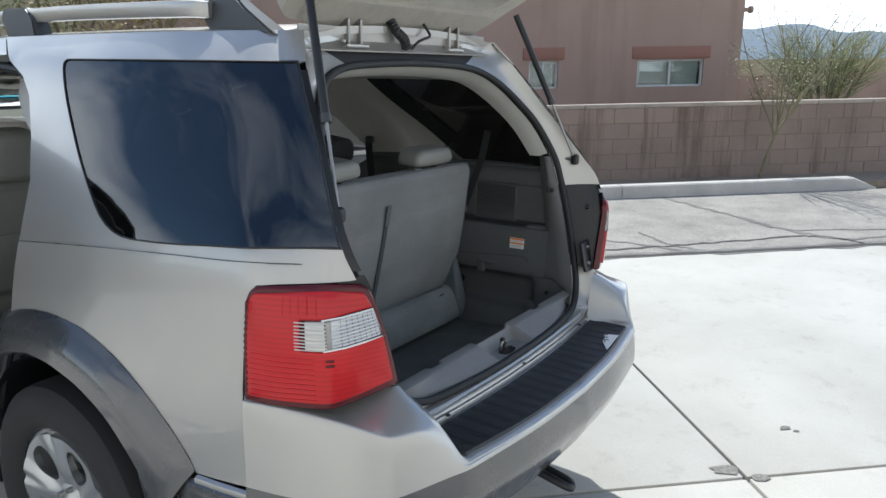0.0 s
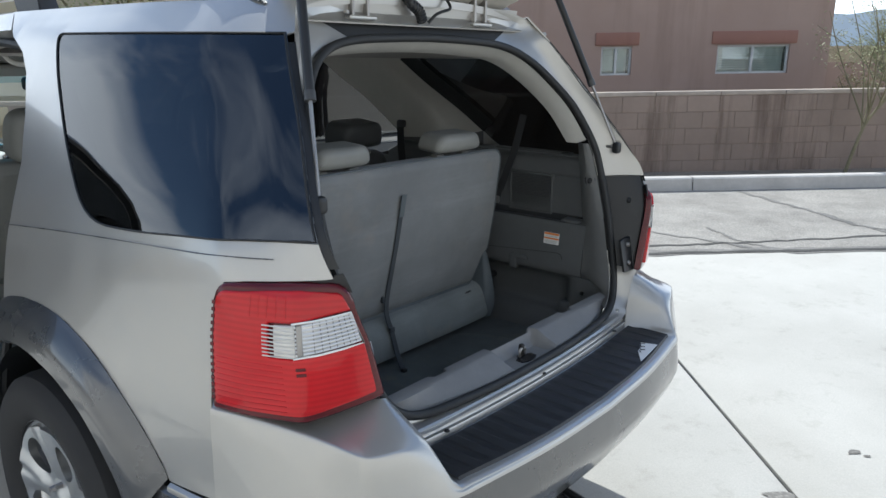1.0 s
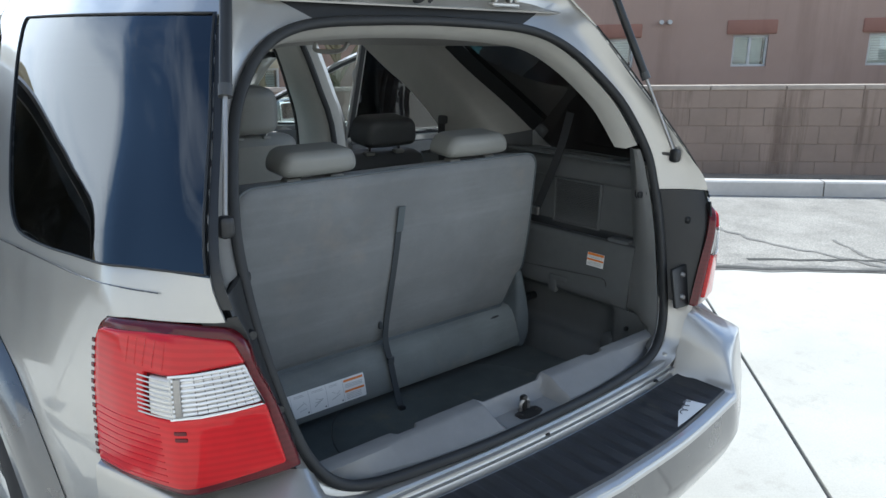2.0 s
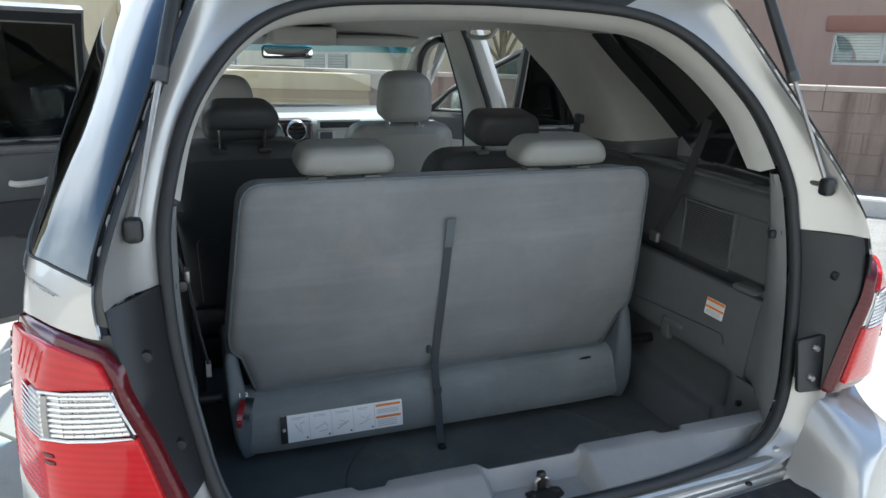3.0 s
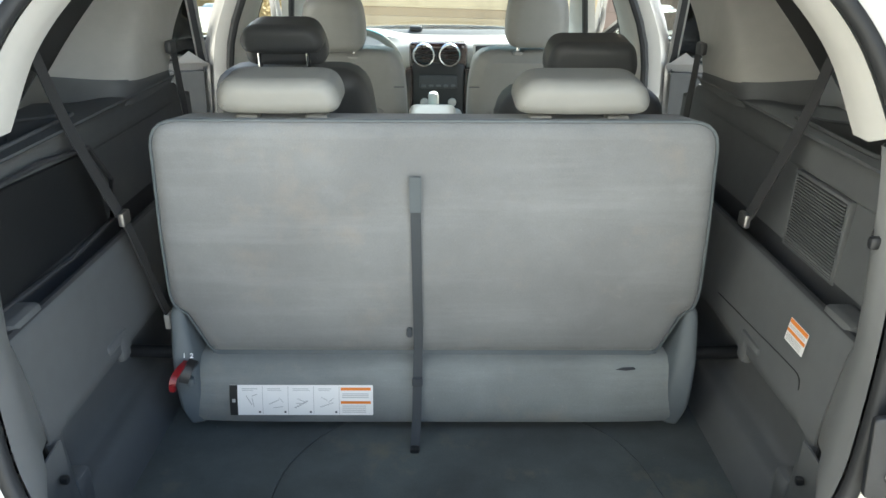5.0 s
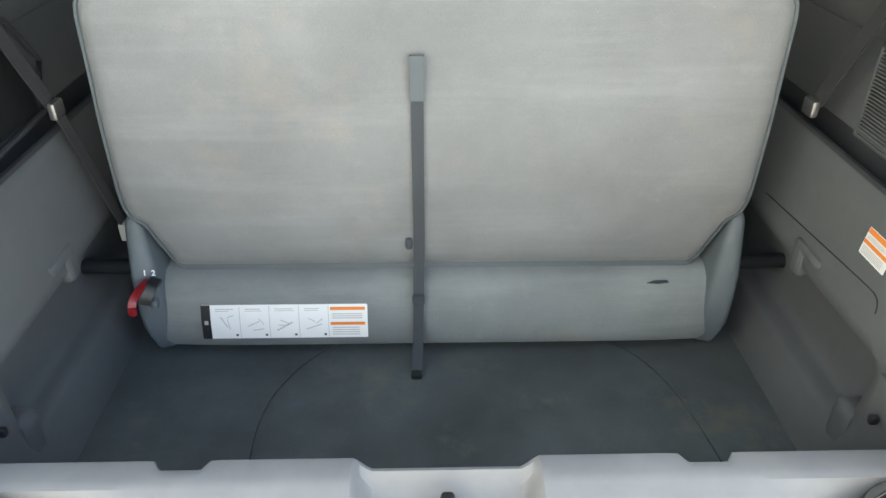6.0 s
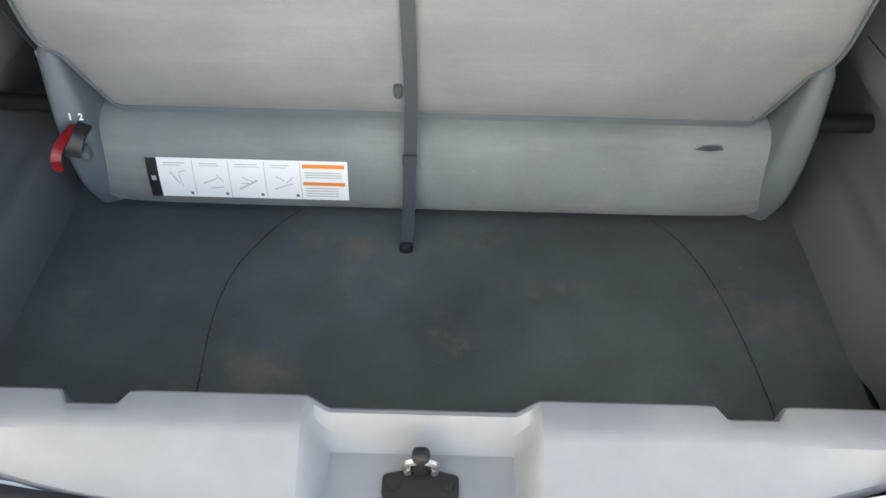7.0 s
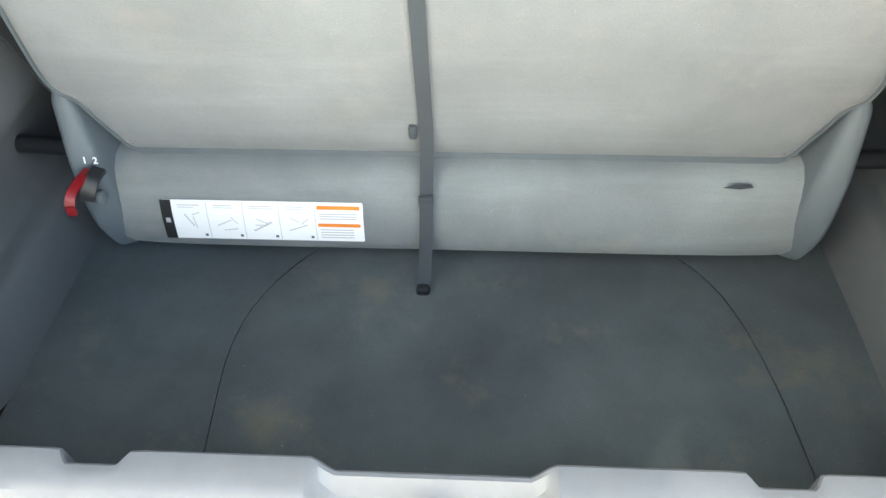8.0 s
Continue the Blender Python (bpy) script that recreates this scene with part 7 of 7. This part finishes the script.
part("radio", cushion((-0.095, 3.215, 0.80), (0.095, 3.25, 0.865), 0.006, 3), M_DARK, dash)
for k in range(5):
    part("radio_key", cushion((-0.085 + 0.037 * k, 3.209, 0.808), (-0.062 + 0.037 * k, 3.219, 0.820), 0.003, 2), M_TRIM, dash)
for s in (-1, 1):
    part("wood_strip", cushion((s * 0.148 - 0.018, 3.218, 0.60), (s * 0.148 + 0.018, 3.30, 0.90), 0.010, 3), M_WOOD, dash, "dark red-brown wood strip")
    bm = lathe([(0.0, -0.012), (0.018, -0.012), (0.022, 0.0)], 16, "Y")
    bmesh.ops.translate(bm, vec=(s * 0.07, 3.222, 0.73), verts=bm.verts)
    part("dial", bm, M_TRIM_LIGHT, dash)


def vent(x, y, z, r):
    v = new("vent")
    v.parent = dash
    bm = lathe([(r, 0.02), (r, -0.006), (r * 0.92, -0.014), (r * 0.80, -0.012), (r * 0.76, 0.0), (r * 0.76, 0.02)], 28, "Y")
    bmesh.ops.translate(bm, vec=(x, y, z), verts=bm.verts)
    part("ring", bm, M_CHROME, v)
    bm = lathe([(0.0, 0.012), (r * 0.78, 0.012)], 24, "Y")
    bmesh.ops.translate(bm, vec=(x, y, z), verts=bm.verts)
    part("opening", bm, M_BLACK, v)
    for k in (-1, 0, 1):
        part("vane", box((x - r * 0.72, y - 0.004, z + k * r * 0.36 - 0.002), (x + r * 0.72, y + 0.01, z + k * r * 0.36 + 0.002)), M_BLACK, v)
    return v


for x, y in ((-0.072, 3.230), (0.056, 3.230), (-0.635, 3.29), (0.635, 3.29)):
    vent(x, y, 0.962, 0.058)
part("slot_frame", cushion((0.172, 3.236, 0.962), (0.41, 3.262, 1.018), 0.008, 3), M_TRIM_LIGHT, dash)
part("slot", cushion((0.184, 3.230, 0.972), (0.40, 3.25, 1.008), 0.006, 3), M_BLACK, dash)
part("pocket_frame", cushion((0.172, 3.236, 0.885), (0.262, 3.262, 0.958), 0.008, 3), M_TRIM_LIGHT, dash)
part("pocket", cushion((0.182, 3.230, 0.895), (0.252, 3.25, 0.950), 0.006, 3), M_DARK, dash)
sw = new("steering_wheel")
sw.parent = car
tagged(sw, "pale grey steering wheel")
m = Matrix.Translation((-0.36, 2.93, 0.955)) @ Matrix.Rotation(radians(-62), 4, "X")
bm = bmesh.new()
add_sweep(bm, [m @ Vector((0.185 * math.cos(a), 0.185 * math.sin(a), 0)) for a in [2 * math.pi * k / 40 for k in range(40)]], circle(0.016, 8), closed=True, up=(0, 1, 1))
part("wheel_rim", bm, M_LEATHER, sw)
part("wheel_hub", cushion((-0.075, -0.07, -0.03), (0.075, 0.06, 0.01), 0.02, 4, 0.0, m), M_TRIM, sw)
for a in (0.1, math.pi - 0.1, -math.pi / 2):
    part("wheel_spoke", tube([m @ Vector((0.06 * math.cos(a), 0.06 * math.sin(a), -0.01)), m @ Vector((0.18 * math.cos(a), 0.18 * math.sin(a), 0))], 0.013, 8), M_TRIM, sw)
part("column", tube([m @ Vector((0, 0, -0.02)), m @ Vector((0, 0.0, -0.32))], 0.035, 12), M_DARK, sw)
console = new("centre_console")
console.parent = car
part("console_box", cushion((-0.10, 1.98, 0.44), (0.062, 2.36, 0.83), 0.03, 4), M_DASH_LIGHT, console)
part("console_body", cushion((-0.12, 2.20, 0.43), (0.12, 3.25, 0.70), 0.03, 5), M_DASH_LIGHT, console)
part("armrest_lid", cushion((-0.110, 1.95, 0.825), (0.072, 2.34, 0.906), 0.028, 6), M_LID, console, "pale armrest lid")
part("shift_plate", cushion((-0.07, 2.70, 0.695), (0.07, 2.98, 0.712), 0.006, 4), M_WOOD, console)
part("shift_boot", lathe([(0.045, 0.71), (0.03, 0.75), (0.012, 0.80)], 16, "Z"), M_BLACK, console).matrix_basis = Matrix.Translation((0, 2.84, 0))
part("shift_knob", cushion((-0.045, 2.80, 0.775), (0.003, 2.86, 0.858), 0.02, 4), M_LAMP_CHROME, console, "silver shift knob")


def car_seat(name, label, cx, y, ztop, w, mat, hr, group, belt_side):
    """A separate seat with a leaning back; y: rear face of the back at the top."""
    st = thing(name, label, "car seat", (cx, y + 0.25, 0.43), group)
    off = Vector((cx, y + 0.25, 0.43))
    h = w / 2

    def at(a, b, d):
        lean = 0.26 * (ztop - b)
        puff = 0.014 * (1 - (a / h) ** 2) * (d == 0)
        return Vector((cx + a, y + lean - puff + d, b)) - off

    out = rounded([(-h * 0.86, 0.62), (h * 0.86, 0.62), (h, 0.80), (h * 0.98, 1.0), (h * 0.88, ztop), (-h * 0.88, ztop), (-h * 0.98, 1.0), (-h, 0.80)], [0.04, 0.04, 0.08, 0.08, 0.075, 0.075, 0.08, 0.08])
    part("backrest", pillow(out, at, 0.13, 0.045, 0.03, True, 4), mat, st)
    part("back_pocket", pillow(rounded([(-h * 0.62, 0.66), (h * 0.62, 0.66), (h * 0.66, 0.90), (-h * 0.66, 0.90)], 0.03), lambda a, b, d: at(a, b, 0.0) + Vector((0, d - 0.008, 0)), 0.006, 0.003, 0.04), mat, st)
    part("seat_cushion", cushion((-h, 0.0 - 0.10, 0.10), (h, 0.42, 0.25), 0.05, 5, 0.01), mat, st)
    part("seat_frame", cushion((-h * 0.85, -0.10, 0.0), (h * 0.85, 0.36, 0.11), 0.02, 3), M_BLACK, st)
    headrest(st, cx + hr[4], y + 0.02, hr[0], hr[1], hr[2], 0.10, mat, M_CHROME, 0.12, off, max(0.02, hr[0] - ztop), hr[3], hr[5])
    part("back_seam", tube([at(h * 0.97 * (k / 6 - 1), 0.982, -0.0005) for k in range(13)], 0.0022, 5), M_LEATHER_DK, st)
    return st


car_seat("second_row_seat", "charcoal second-row seat with a headrest on chrome posts", -0.378, 1.395, 1.182, 0.44, M_LEATHER_DK, (1.188, 1.299, (0.200, 0.160), 0.030, -0.003, 0.040), "second-row seats", -1)
car_seat("second_row_seat", "charcoal second-row seat, reclined, with a headrest", 0.352, 1.245, 1.160, 0.44, M_LEATHER_DK, (1.186, 1.278, (0.200, 0.178), 0.030, 0.006, 0.0), "second-row seats", 1)
car_seat("front_seat", "pale grey vinyl front seat with a tall headrest", -0.362, 2.22, 1.120, 0.49, M_LEATHER, (1.113, 1.312, (0.215, 0.190), 0.070, -0.009, 0.0), "front seats", -1)
car_seat("front_seat", "pale grey vinyl front seat with a tall headrest", 0.355, 2.22, 1.120, 0.49, M_LEATHER, (1.130, 1.332, (0.215, 0.190), 0.070, 0.0, 0.0), "front seats", 1)
for s in (-1, 1):
    P = smooth_path([(s * 0.612, 1.268, 1.262), (s * 0.604, 1.258, 1.18), (s * 0.590, 1.235, 1.08), (s * 0.575, 1.20, 0.80)], 5)
    part("second_row_belt", strip(P, 0.036, 0.002, (0, 1, 0)), M_BELT, car, "dark grey seat belt")
    part("belt_guide", cushion((s * 0.615 - 0.009, 1.244, 1.238), (s * 0.615 + 0.009, 1.284, 1.268), 0.007, 3), M_DARK, car)

# doors, standing open
def door(front, s, deg):
    d = new("door")
    d.parent = car
    tagged(d, "opened silver door with a dark inner lining")
    if front:
        shell = rounded([(2.51, 0.45), (3.41, 0.45), (3.49, 1.04), (2.495, 1.08)], [0.03, 0.04, 0.02, 0.02], 3)
        fr_o = [(2.495, 1.07), (3.49, 1.03), (3.24, 1.195), (2.98, 1.332), (2.76, 1.436), (2.62, 1.485), (2.51, 1.502)]
        fr_i = [(2.54, 1.09), (3.36, 1.06), (3.22, 1.165), (2.96, 1.302), (2.74, 1.405), (2.61, 1.45), (2.55, 1.458)]
        hy, gl = 3.46, M_GLASS
    else:
        shell = rounded([(1.61, 0.46), (2.26, 0.46), (2.275, 1.08), (1.276, 1.12), (1.302, 1.0), (1.33, 0.90), (1.505, 0.63)], [0.03, 0.03, 0.01, 0.01, 0.03, 0.03, 0.03], 3)
        fr_o = [(2.275, 1.07), (2.225, 1.548), (1.72, 1.558), (1.555, 1.541), (1.47, 1.505), (1.40, 1.455), (1.333, 1.355), (1.287, 1.25), (1.278, 1.11)]
        fr_i = [(2.235, 1.10), (2.188, 1.50), (1.73, 1.512), (1.585, 1.497), (1.505, 1.463), (1.44, 1.415), (1.38, 1.33), (1.338, 1.24), (1.328, 1.14)]
        hy, gl = 2.27, M_GLASS_DARK
    hinge = Matrix.Translation((-0.855, hy, 0))
    turn = hinge @ Matrix.Rotation(radians(-deg), 4, "Z") @ hinge.inverted()

    def fin(name, bm, mat, label=""):
        bmesh.ops.transform(bm, matrix=turn, verts=bm.verts)
        return part(name, mirrored(bm) if s > 0 else bm, mat, d, label)

    fin("door_shell", side(shell, 0.06, (), 0.0, 0.055), M_PAINT)
    bm = patch(inset(dense(shell, 0.06), 0.025), lambda a, b: skin(a, b, -0.075), 0.06)
    fin("door_lining", thicken(to_left(bm), 0.02), M_TRIM, "dark grey inner door lining")
    bm = patch(inset(dense(rounded([(min(p[0] for p in shell) + 0.2, 0.80), (max(p[0] for p in shell) - 0.12, 0.78), (max(p[0] for p in shell) - 0.10, 0.90), (min(p[0] for p in shell) + 0.15, 0.92)], 0.03), 0.05), 0.0), lambda a, b: skin(a, b, -0.10), 0.05)
    fin("armrest", thicken(to_left(bm), 0.03), M_TRIM_LIGHT if front else M_DARK)
    bm = patch(fr_o, lambda a, b: skin(a, b, 0.0), 0.06, [fr_i])
    bm.normal_update()
    if sum(f.normal.x for f in bm.faces) > 0:
        flip(bm)
    fin("window_frame", thicken(bm, 0.030), M_PAINT)
    bm = patch(inset(dense(fr_o, 0.06), 0.012), lambda a, b: skin(a, b, -0.034), 0.06, [inset(dense(fr_i, 0.06), -0.006)])
    bm.normal_update()
    if sum(f.normal.x for f in bm.faces) < 0:
        flip(bm)
    fin("frame_seal", thicken(bm, 0.010), M_RUBBER, "black rubber seal on the window frame")
    fin("door_glass", side(inset(dense(fr_i, 0.06), -0.01), 0.06, (), -0.02, 0.004), gl, "door window")
    u = sum(p[0] for p in fr_i) / len(fr_i) - (0.35 if front else 0.2)
    P = [skin(u + k, 1.0, o) for k, o in ((0, 0.0), (0.015, 0.035), (0.09, 0.04), (0.165, 0.035), (0.18, 0.0))]
    fin("door_handle", tube(smooth_path(P, 4), 0.011, 8), M_PAINT)
    hu = u + 0.22 if front else 1.965
    P = [skin(hu + k, 0.975, o) for k, o in ((0, -0.095), (0.02, -0.118), (0.09, -0.118), (0.115, -0.10))]
    fin("inner_handle", tube(smooth_path(P, 4), 0.011, 8), M_TRIM_LIGHT, "pale inner door handle")
    if front:
        fin("door_mirror", cushion((-1.14, 3.22, 1.035), (-0.93, 3.34, 1.19), 0.04, 5), M_PAINT, "silver door mirror")
        fin("mirror_face", cushion((-1.125, 3.212, 1.05), (-0.945, 3.224, 1.175), 0.005, 4), M_MIRROR)
    return d


for s in (-1, 1):
    door(False, s, 64)
    door(True, s, 30)

# nose: wings, bonnet, front bumper
WING = [(3.64, 0.30), (3.66, 0.40)] + [(4.03 - 0.40 * math.cos(radians(a)), 0.36 + 0.40 * math.sin(radians(a))) for a in range(10, 171, 16)] + [(4.45, 0.35), (4.80, 0.40), (4.80, 0.86), (4.45, 0.94), (4.1, 0.985), (3.68, 1.03)]
both("front_wing", side(WING, 0.07, (), 0.0, 0.004), M_PAINT)
bm = grid_mesh([[Vector((s_ * w, y, z + 0.04 * (1 - s_ * s_))) for s_ in [-1 + k / 8 for k in range(17)]] for y, w, z in ((3.70, 0.80, 1.02), (3.9, 0.815, 1.005), (4.2, 0.80, 0.975), (4.5, 0.76, 0.93), (4.75, 0.68, 0.87), (4.86, 0.58, 0.81))])
bm.normal_update()
if sum(f.normal.z for f in bm.faces) < 0:
    flip(bm)
part("bonnet", thicken(bm, 0.01), M_PAINT, car)
rows = []
for z, g in ((0.34, 0.06), (0.42, 0.0), (0.56, -0.02), (0.70, 0.0), (0.80, 0.05)):
    rows.append([Vector((x, 4.99 - 0.20 * (abs(x) / 0.78) ** 2.6 - g, z)) for x in [-0.78 + 1.56 * k / 20 for k in range(21)]])
bm = grid_mesh(rows)
bm.normal_update()
if sum(f.normal.y for f in bm.faces) < 0:
    flip(bm)
part("front_bumper", thicken(bm, 0.02), M_PAINT, car)
part("engine_bay", box((-0.60, 3.72, 0.40), (0.60, 4.75, 0.78), 0.03, 2), M_BLACK, car)
part("firewall", box((-0.74, 3.60, 0.40), (0.74, 3.64, 0.98)), M_BLACK, car)

# ---- plants ----
def leaf_cloud(centres, n, size, rnd, spread):
    """Many small leaves round twig ends, as one mesh."""
    verts, faces = [], []
    for c in centres:
        for _ in range(n):
            p = c + Vector((rnd.gauss(0, spread), rnd.gauss(0, spread), rnd.gauss(0, spread * 0.8)))
            a = Vector((rnd.uniform(-1, 1), rnd.uniform(-1, 1), rnd.uniform(-0.6, 0.6))).normalized()
            b = a.cross(Vector((rnd.uniform(-1, 1), rnd.uniform(-1, 1), rnd.uniform(-1, 1)))).normalized()
            L, W = size * rnd.uniform(0.6, 1.4), size * rnd.uniform(0.2, 0.4)
            k = len(verts)
            verts += [p, p + a * L * 0.5 + b * W, p + a * L, p + a * L * 0.5 - b * W]
            faces.append((k, k + 1, k + 2, k + 3))
    me = bpy.data.meshes.new("crown")
    me.from_pydata([tuple(v) for v in verts], [], faces)
    return me


def tree(label, base, height, spread, seed, trunk_r, lean, leaf_mat, leaves, size, limbs=7, name="tree", fork=0.45):
    rnd = random.Random(seed)
    t = thing(name, label, "tree", base)
    top = Vector((lean[0], lean[1], height * fork))
    P = smooth_path([Vector((0, 0, -0.05)), Vector((lean[0] * 0.2, lean[1] * 0.2, height * fork * 0.33)), Vector((lean[0] * 0.45, lean[1] * 0.45, height * fork * 0.67)), top], 5)
    part("trunk", tube(P, trunk_r, 8, [1 - 0.5 * i / len(P) for i in range(len(P))], (0, 1, 0)), M_BARK, t)
    ends = []
    for k in range(limbs):
        a = 2 * math.pi * k / limbs + rnd.uniform(-0.4, 0.4)
        r = spread * rnd.uniform(0.6, 1.0)
        end = top + Vector((r * math.cos(a), r * math.sin(a), height * rnd.uniform(0.2, 0.55)))
        s0 = P[rnd.randint(len(P) // 2, len(P) - 1)]
        mid = s0.lerp(end, 0.5) + Vector((rnd.uniform(-0.22, 0.22), rnd.uniform(-0.22, 0.22), rnd.uniform(-0.12, 0.25))) * min(1.0, spread)
        Q = smooth_path([s0, mid, end], 5)
        part("limb", tube(Q, trunk_r * 0.45, 6, [1 - 0.75 * i / len(Q) for i in range(len(Q))], (0.2, 1, 0)), M_BARK, t)
        for j in range(7):
            f = rnd.uniform(0.35, 1.0)
            q = Q[int(f * (len(Q) - 1))]
            e = q + Vector((rnd.uniform(-1, 1), rnd.uniform(-1, 1), rnd.uniform(-0.35, 0.6))) * spread * 0.32
            ends += [e, q.lerp(e, 0.6)]
            part("twig", tube([q, q.lerp(e, 0.5) + Vector((0, 0, 0.03)), e], trunk_r * 0.12, 4, [1, 0.7, 0.3], (0.2, 1, 0.1)), M_BARK, t)
    me = leaf_cloud(ends, leaves, size, rnd, spread * 0.10)
    me.materials.append(leaf_mat)
    ob = new("crown", me)
    ob.parent = t
    return t


def broom_shrub(label, base, height, spread, seed):
    """A shrub of bare stems that end in sprays of fine upright twigs."""
    rnd = random.Random(seed)
    t = thing("shrub", label, "shrub", base)
    verts, faces = [], []
    for k in range(18):
        a = 2 * math.pi * k / 18 + rnd.uniform(-0.2, 0.2)
        r = spread * rnd.uniform(0.25, 0.8)
        tip = Vector((r * math.cos(a), r * math.sin(a), height * rnd.uniform(0.52, 0.68)))
        Q = smooth_path([Vector((0.06 * math.cos(a), 0.06 * math.sin(a), 0)), tip * 0.5 + Vector((0, 0, 0.12)), tip], 4)
        part("stem", tube(Q, 0.022, 5, [1 - 0.7 * i / len(Q) for i in range(len(Q))], (0.2, 1, 0)), M_BARK, t)
        for _ in range(46):
            q = Q[rnd.randint(len(Q) // 2, len(Q) - 1)]
            L = height * rnd.uniform(0.10, 0.34)
            d = Vector((math.cos(a) * 0.45 + rnd.gauss(0, 0.38), math.sin(a) * 0.45 + rnd.gauss(0, 0.38), rnd.uniform(0.35, 1.0))).normalized()
            side = d.cross(Vector((rnd.uniform(-1, 1), rnd.uniform(-1, 1), 0.2))).normalized()
            up = d.cross(side)
            bend = Vector((rnd.uniform(-1, 1), rnd.uniform(-1, 1), 0)) * L * 0.1
            k0 = len(verts)
            for f, w in ((0.0, 0.006), (0.5, 0.005), (1.0, 0.0015)):
                c = q + d * L * f + bend * f * f
                verts += [c + side * w, c - side * w * 0.5 + up * w * 0.87, c - side * w * 0.5 - up * w * 0.87]
            for j in (0, 3):
                for i in range(3):
                    faces.append((k0 + j + i, k0 + j + (i + 1) % 3, k0 + j + 3 + (i + 1) % 3, k0 + j + 3 + i))
            for _ in range(5):
                f = rnd.uniform(0.25, 1.0)
                p = q + d * L * f + bend * f * f
                b = (side * rnd.uniform(-1, 1) + up * rnd.uniform(-1, 1)).normalized()
                k1 = len(verts)
                m = p + (d + b) * 0.016
                verts += [p, m + side * 0.006, p + (d + b) * 0.034, m - side * 0.006]
                faces.append((k1, k1 + 1, k1 + 2, k1 + 3))
    me = bpy.data.meshes.new("crown")
    me.from_pydata([tuple(v) for v in verts], [], faces)
    me.materials.append(M_LEAF)
    new("crown", me).parent = t


tree("thin young desert tree with sparse feathery leaves in the planting strip", lot(4.66, 6.98, 0.07), 2.45, 1.0, 5, 0.024, (0.30, -0.34), M_LEAF, 13, 0.026, 12, fork=0.40)
broom_shrub("broom-like yellow-green desert shrub behind the block wall", lot(8.25, 11.0, -0.05), 2.75, 1.15, 9)
tree("bushy green desert tree behind the block wall", lot(6.2, 9.4, -0.05), 1.75, 0.6, 12, 0.03, (0.0, 0.1), M_LEAF_DRY, 22, 0.035, 9, fork=0.3)
tree("dry yellow-green desert tree beside the block wall", lot(-3.1, 8.6, -0.05), 4.6, 1.7, 21, 0.07, (0.2, 0.1), M_LEAF_DRY, 26, 0.07, 11)
tree("dry yellow-green desert tree ahead of the car", Vector((4.6, 10.6, -0.05)), 4.2, 1.6, 33, 0.07, (0.1, 0.1), M_LEAF, 24, 0.07, 11)
for x, y, hgt, sp, sd in ((-4.6, 8.3, 1.5, 0.7, 41), (-3.4, 8.5, 1.35, 0.6, 43), (-2.1, 8.4, 1.6, 0.7, 44), (-6.2, 8.2, 1.7, 0.8, 46)):
    tree("olive desert shrub in front of the low tan wall", Vector((x, y, -0.05)), hgt, sp, sd, 0.03, (0.05, 0.05), M_LEAF_DRY, 30, 0.05, 9, "shrub", 0.2)

# low far wall and roofs beyond the block wall
far_wall = thing("wall_far", "long low brown wall far beyond the block wall", "wall", kind="structure")
part("wall_body", box((7.9, 17.5, -0.06), (34, 17.7, 1.30), 0, 1, LOT), M_STUCCO, far_wall)
part("wall_body", box((20, 44, -0.06), (60, 44.3, 2.0), 0, 1, LOT), M_STUCCO_TAN, far_wall)

# ---- block wall pieces ----
BW, BH = 0.405, 0.2
_u = Vector((LU.x, LU.y, LOT[2][0])).normalized()
_n = Vector((-LU.y, LU.x, 0.0))
_w = _u.cross(_n)
COURSE = Matrix(((_u.x, _n.x, _w.x, 0), (_u.y, _n.y, _w.y, 0), (_u.z, _n.z, _w.z, 0), (0, 0, 0, 1)))
M_CAP = plain("cap_block", (0.40, 0.335, 0.275), 0.95, vary=0.2, scale=12, bump=0.4, grain=90, dist=0.003)
rnd = random.Random(3)
protos = []
for k in range(5):
    bm = box((0.004, -0.004 + 0.002 * k / 5, 0.004), (BW - 0.004, 0.19, BH - 0.004), 0.003, 1)
    for v in bm.verts:
        v.co += Vector((rnd.uniform(-1, 1), rnd.uniform(-1, 1), rnd.uniform(-1, 1))) * 0.0015
    me = bpy.data.meshes.new("block")
    bm.to_mesh(me)
    bm.free()
    me.materials.append(M_BLOCK)
    protos.append(me)
far_bm = bmesh.new()
for r in range(5):
    z = 0.02 + r * BH
    for c in range(-44, 45):
        u = c * BW + (BW / 2 if r % 2 else 0)
        if -3.2 < u < 12.2:
            ob = new("block", protos[rnd.randrange(5)])
            ob.matrix_basis = Matrix.Translation(LOT @ Vector((u, WALL_N + rnd.uniform(-0.0012, 0.0012), z))) @ COURSE
            ob.parent = wall_blocks
        else:
            add_box(far_bm, (u + 0.005, WALL_N - 0.004, z + 0.005), (u + BW - 0.005, WALL_N + 0.19, z + BH - 0.005), 0, 1, LOT)
tagged(part("far_blocks", far_bm, M_BLOCK, wall_blocks, smooth=False), kind="stuff")
for c in range(-22, 23):
    u = c * BW * 2
    part("cap_block", box((u + 0.004, WALL_N - 0.012, WALL_TOP - 0.048), (u + 2 * BW - 0.004, WALL_N + 0.20, WALL_TOP + 0.004), 0.008, 2, LOT), M_CAP, wall_blocks)
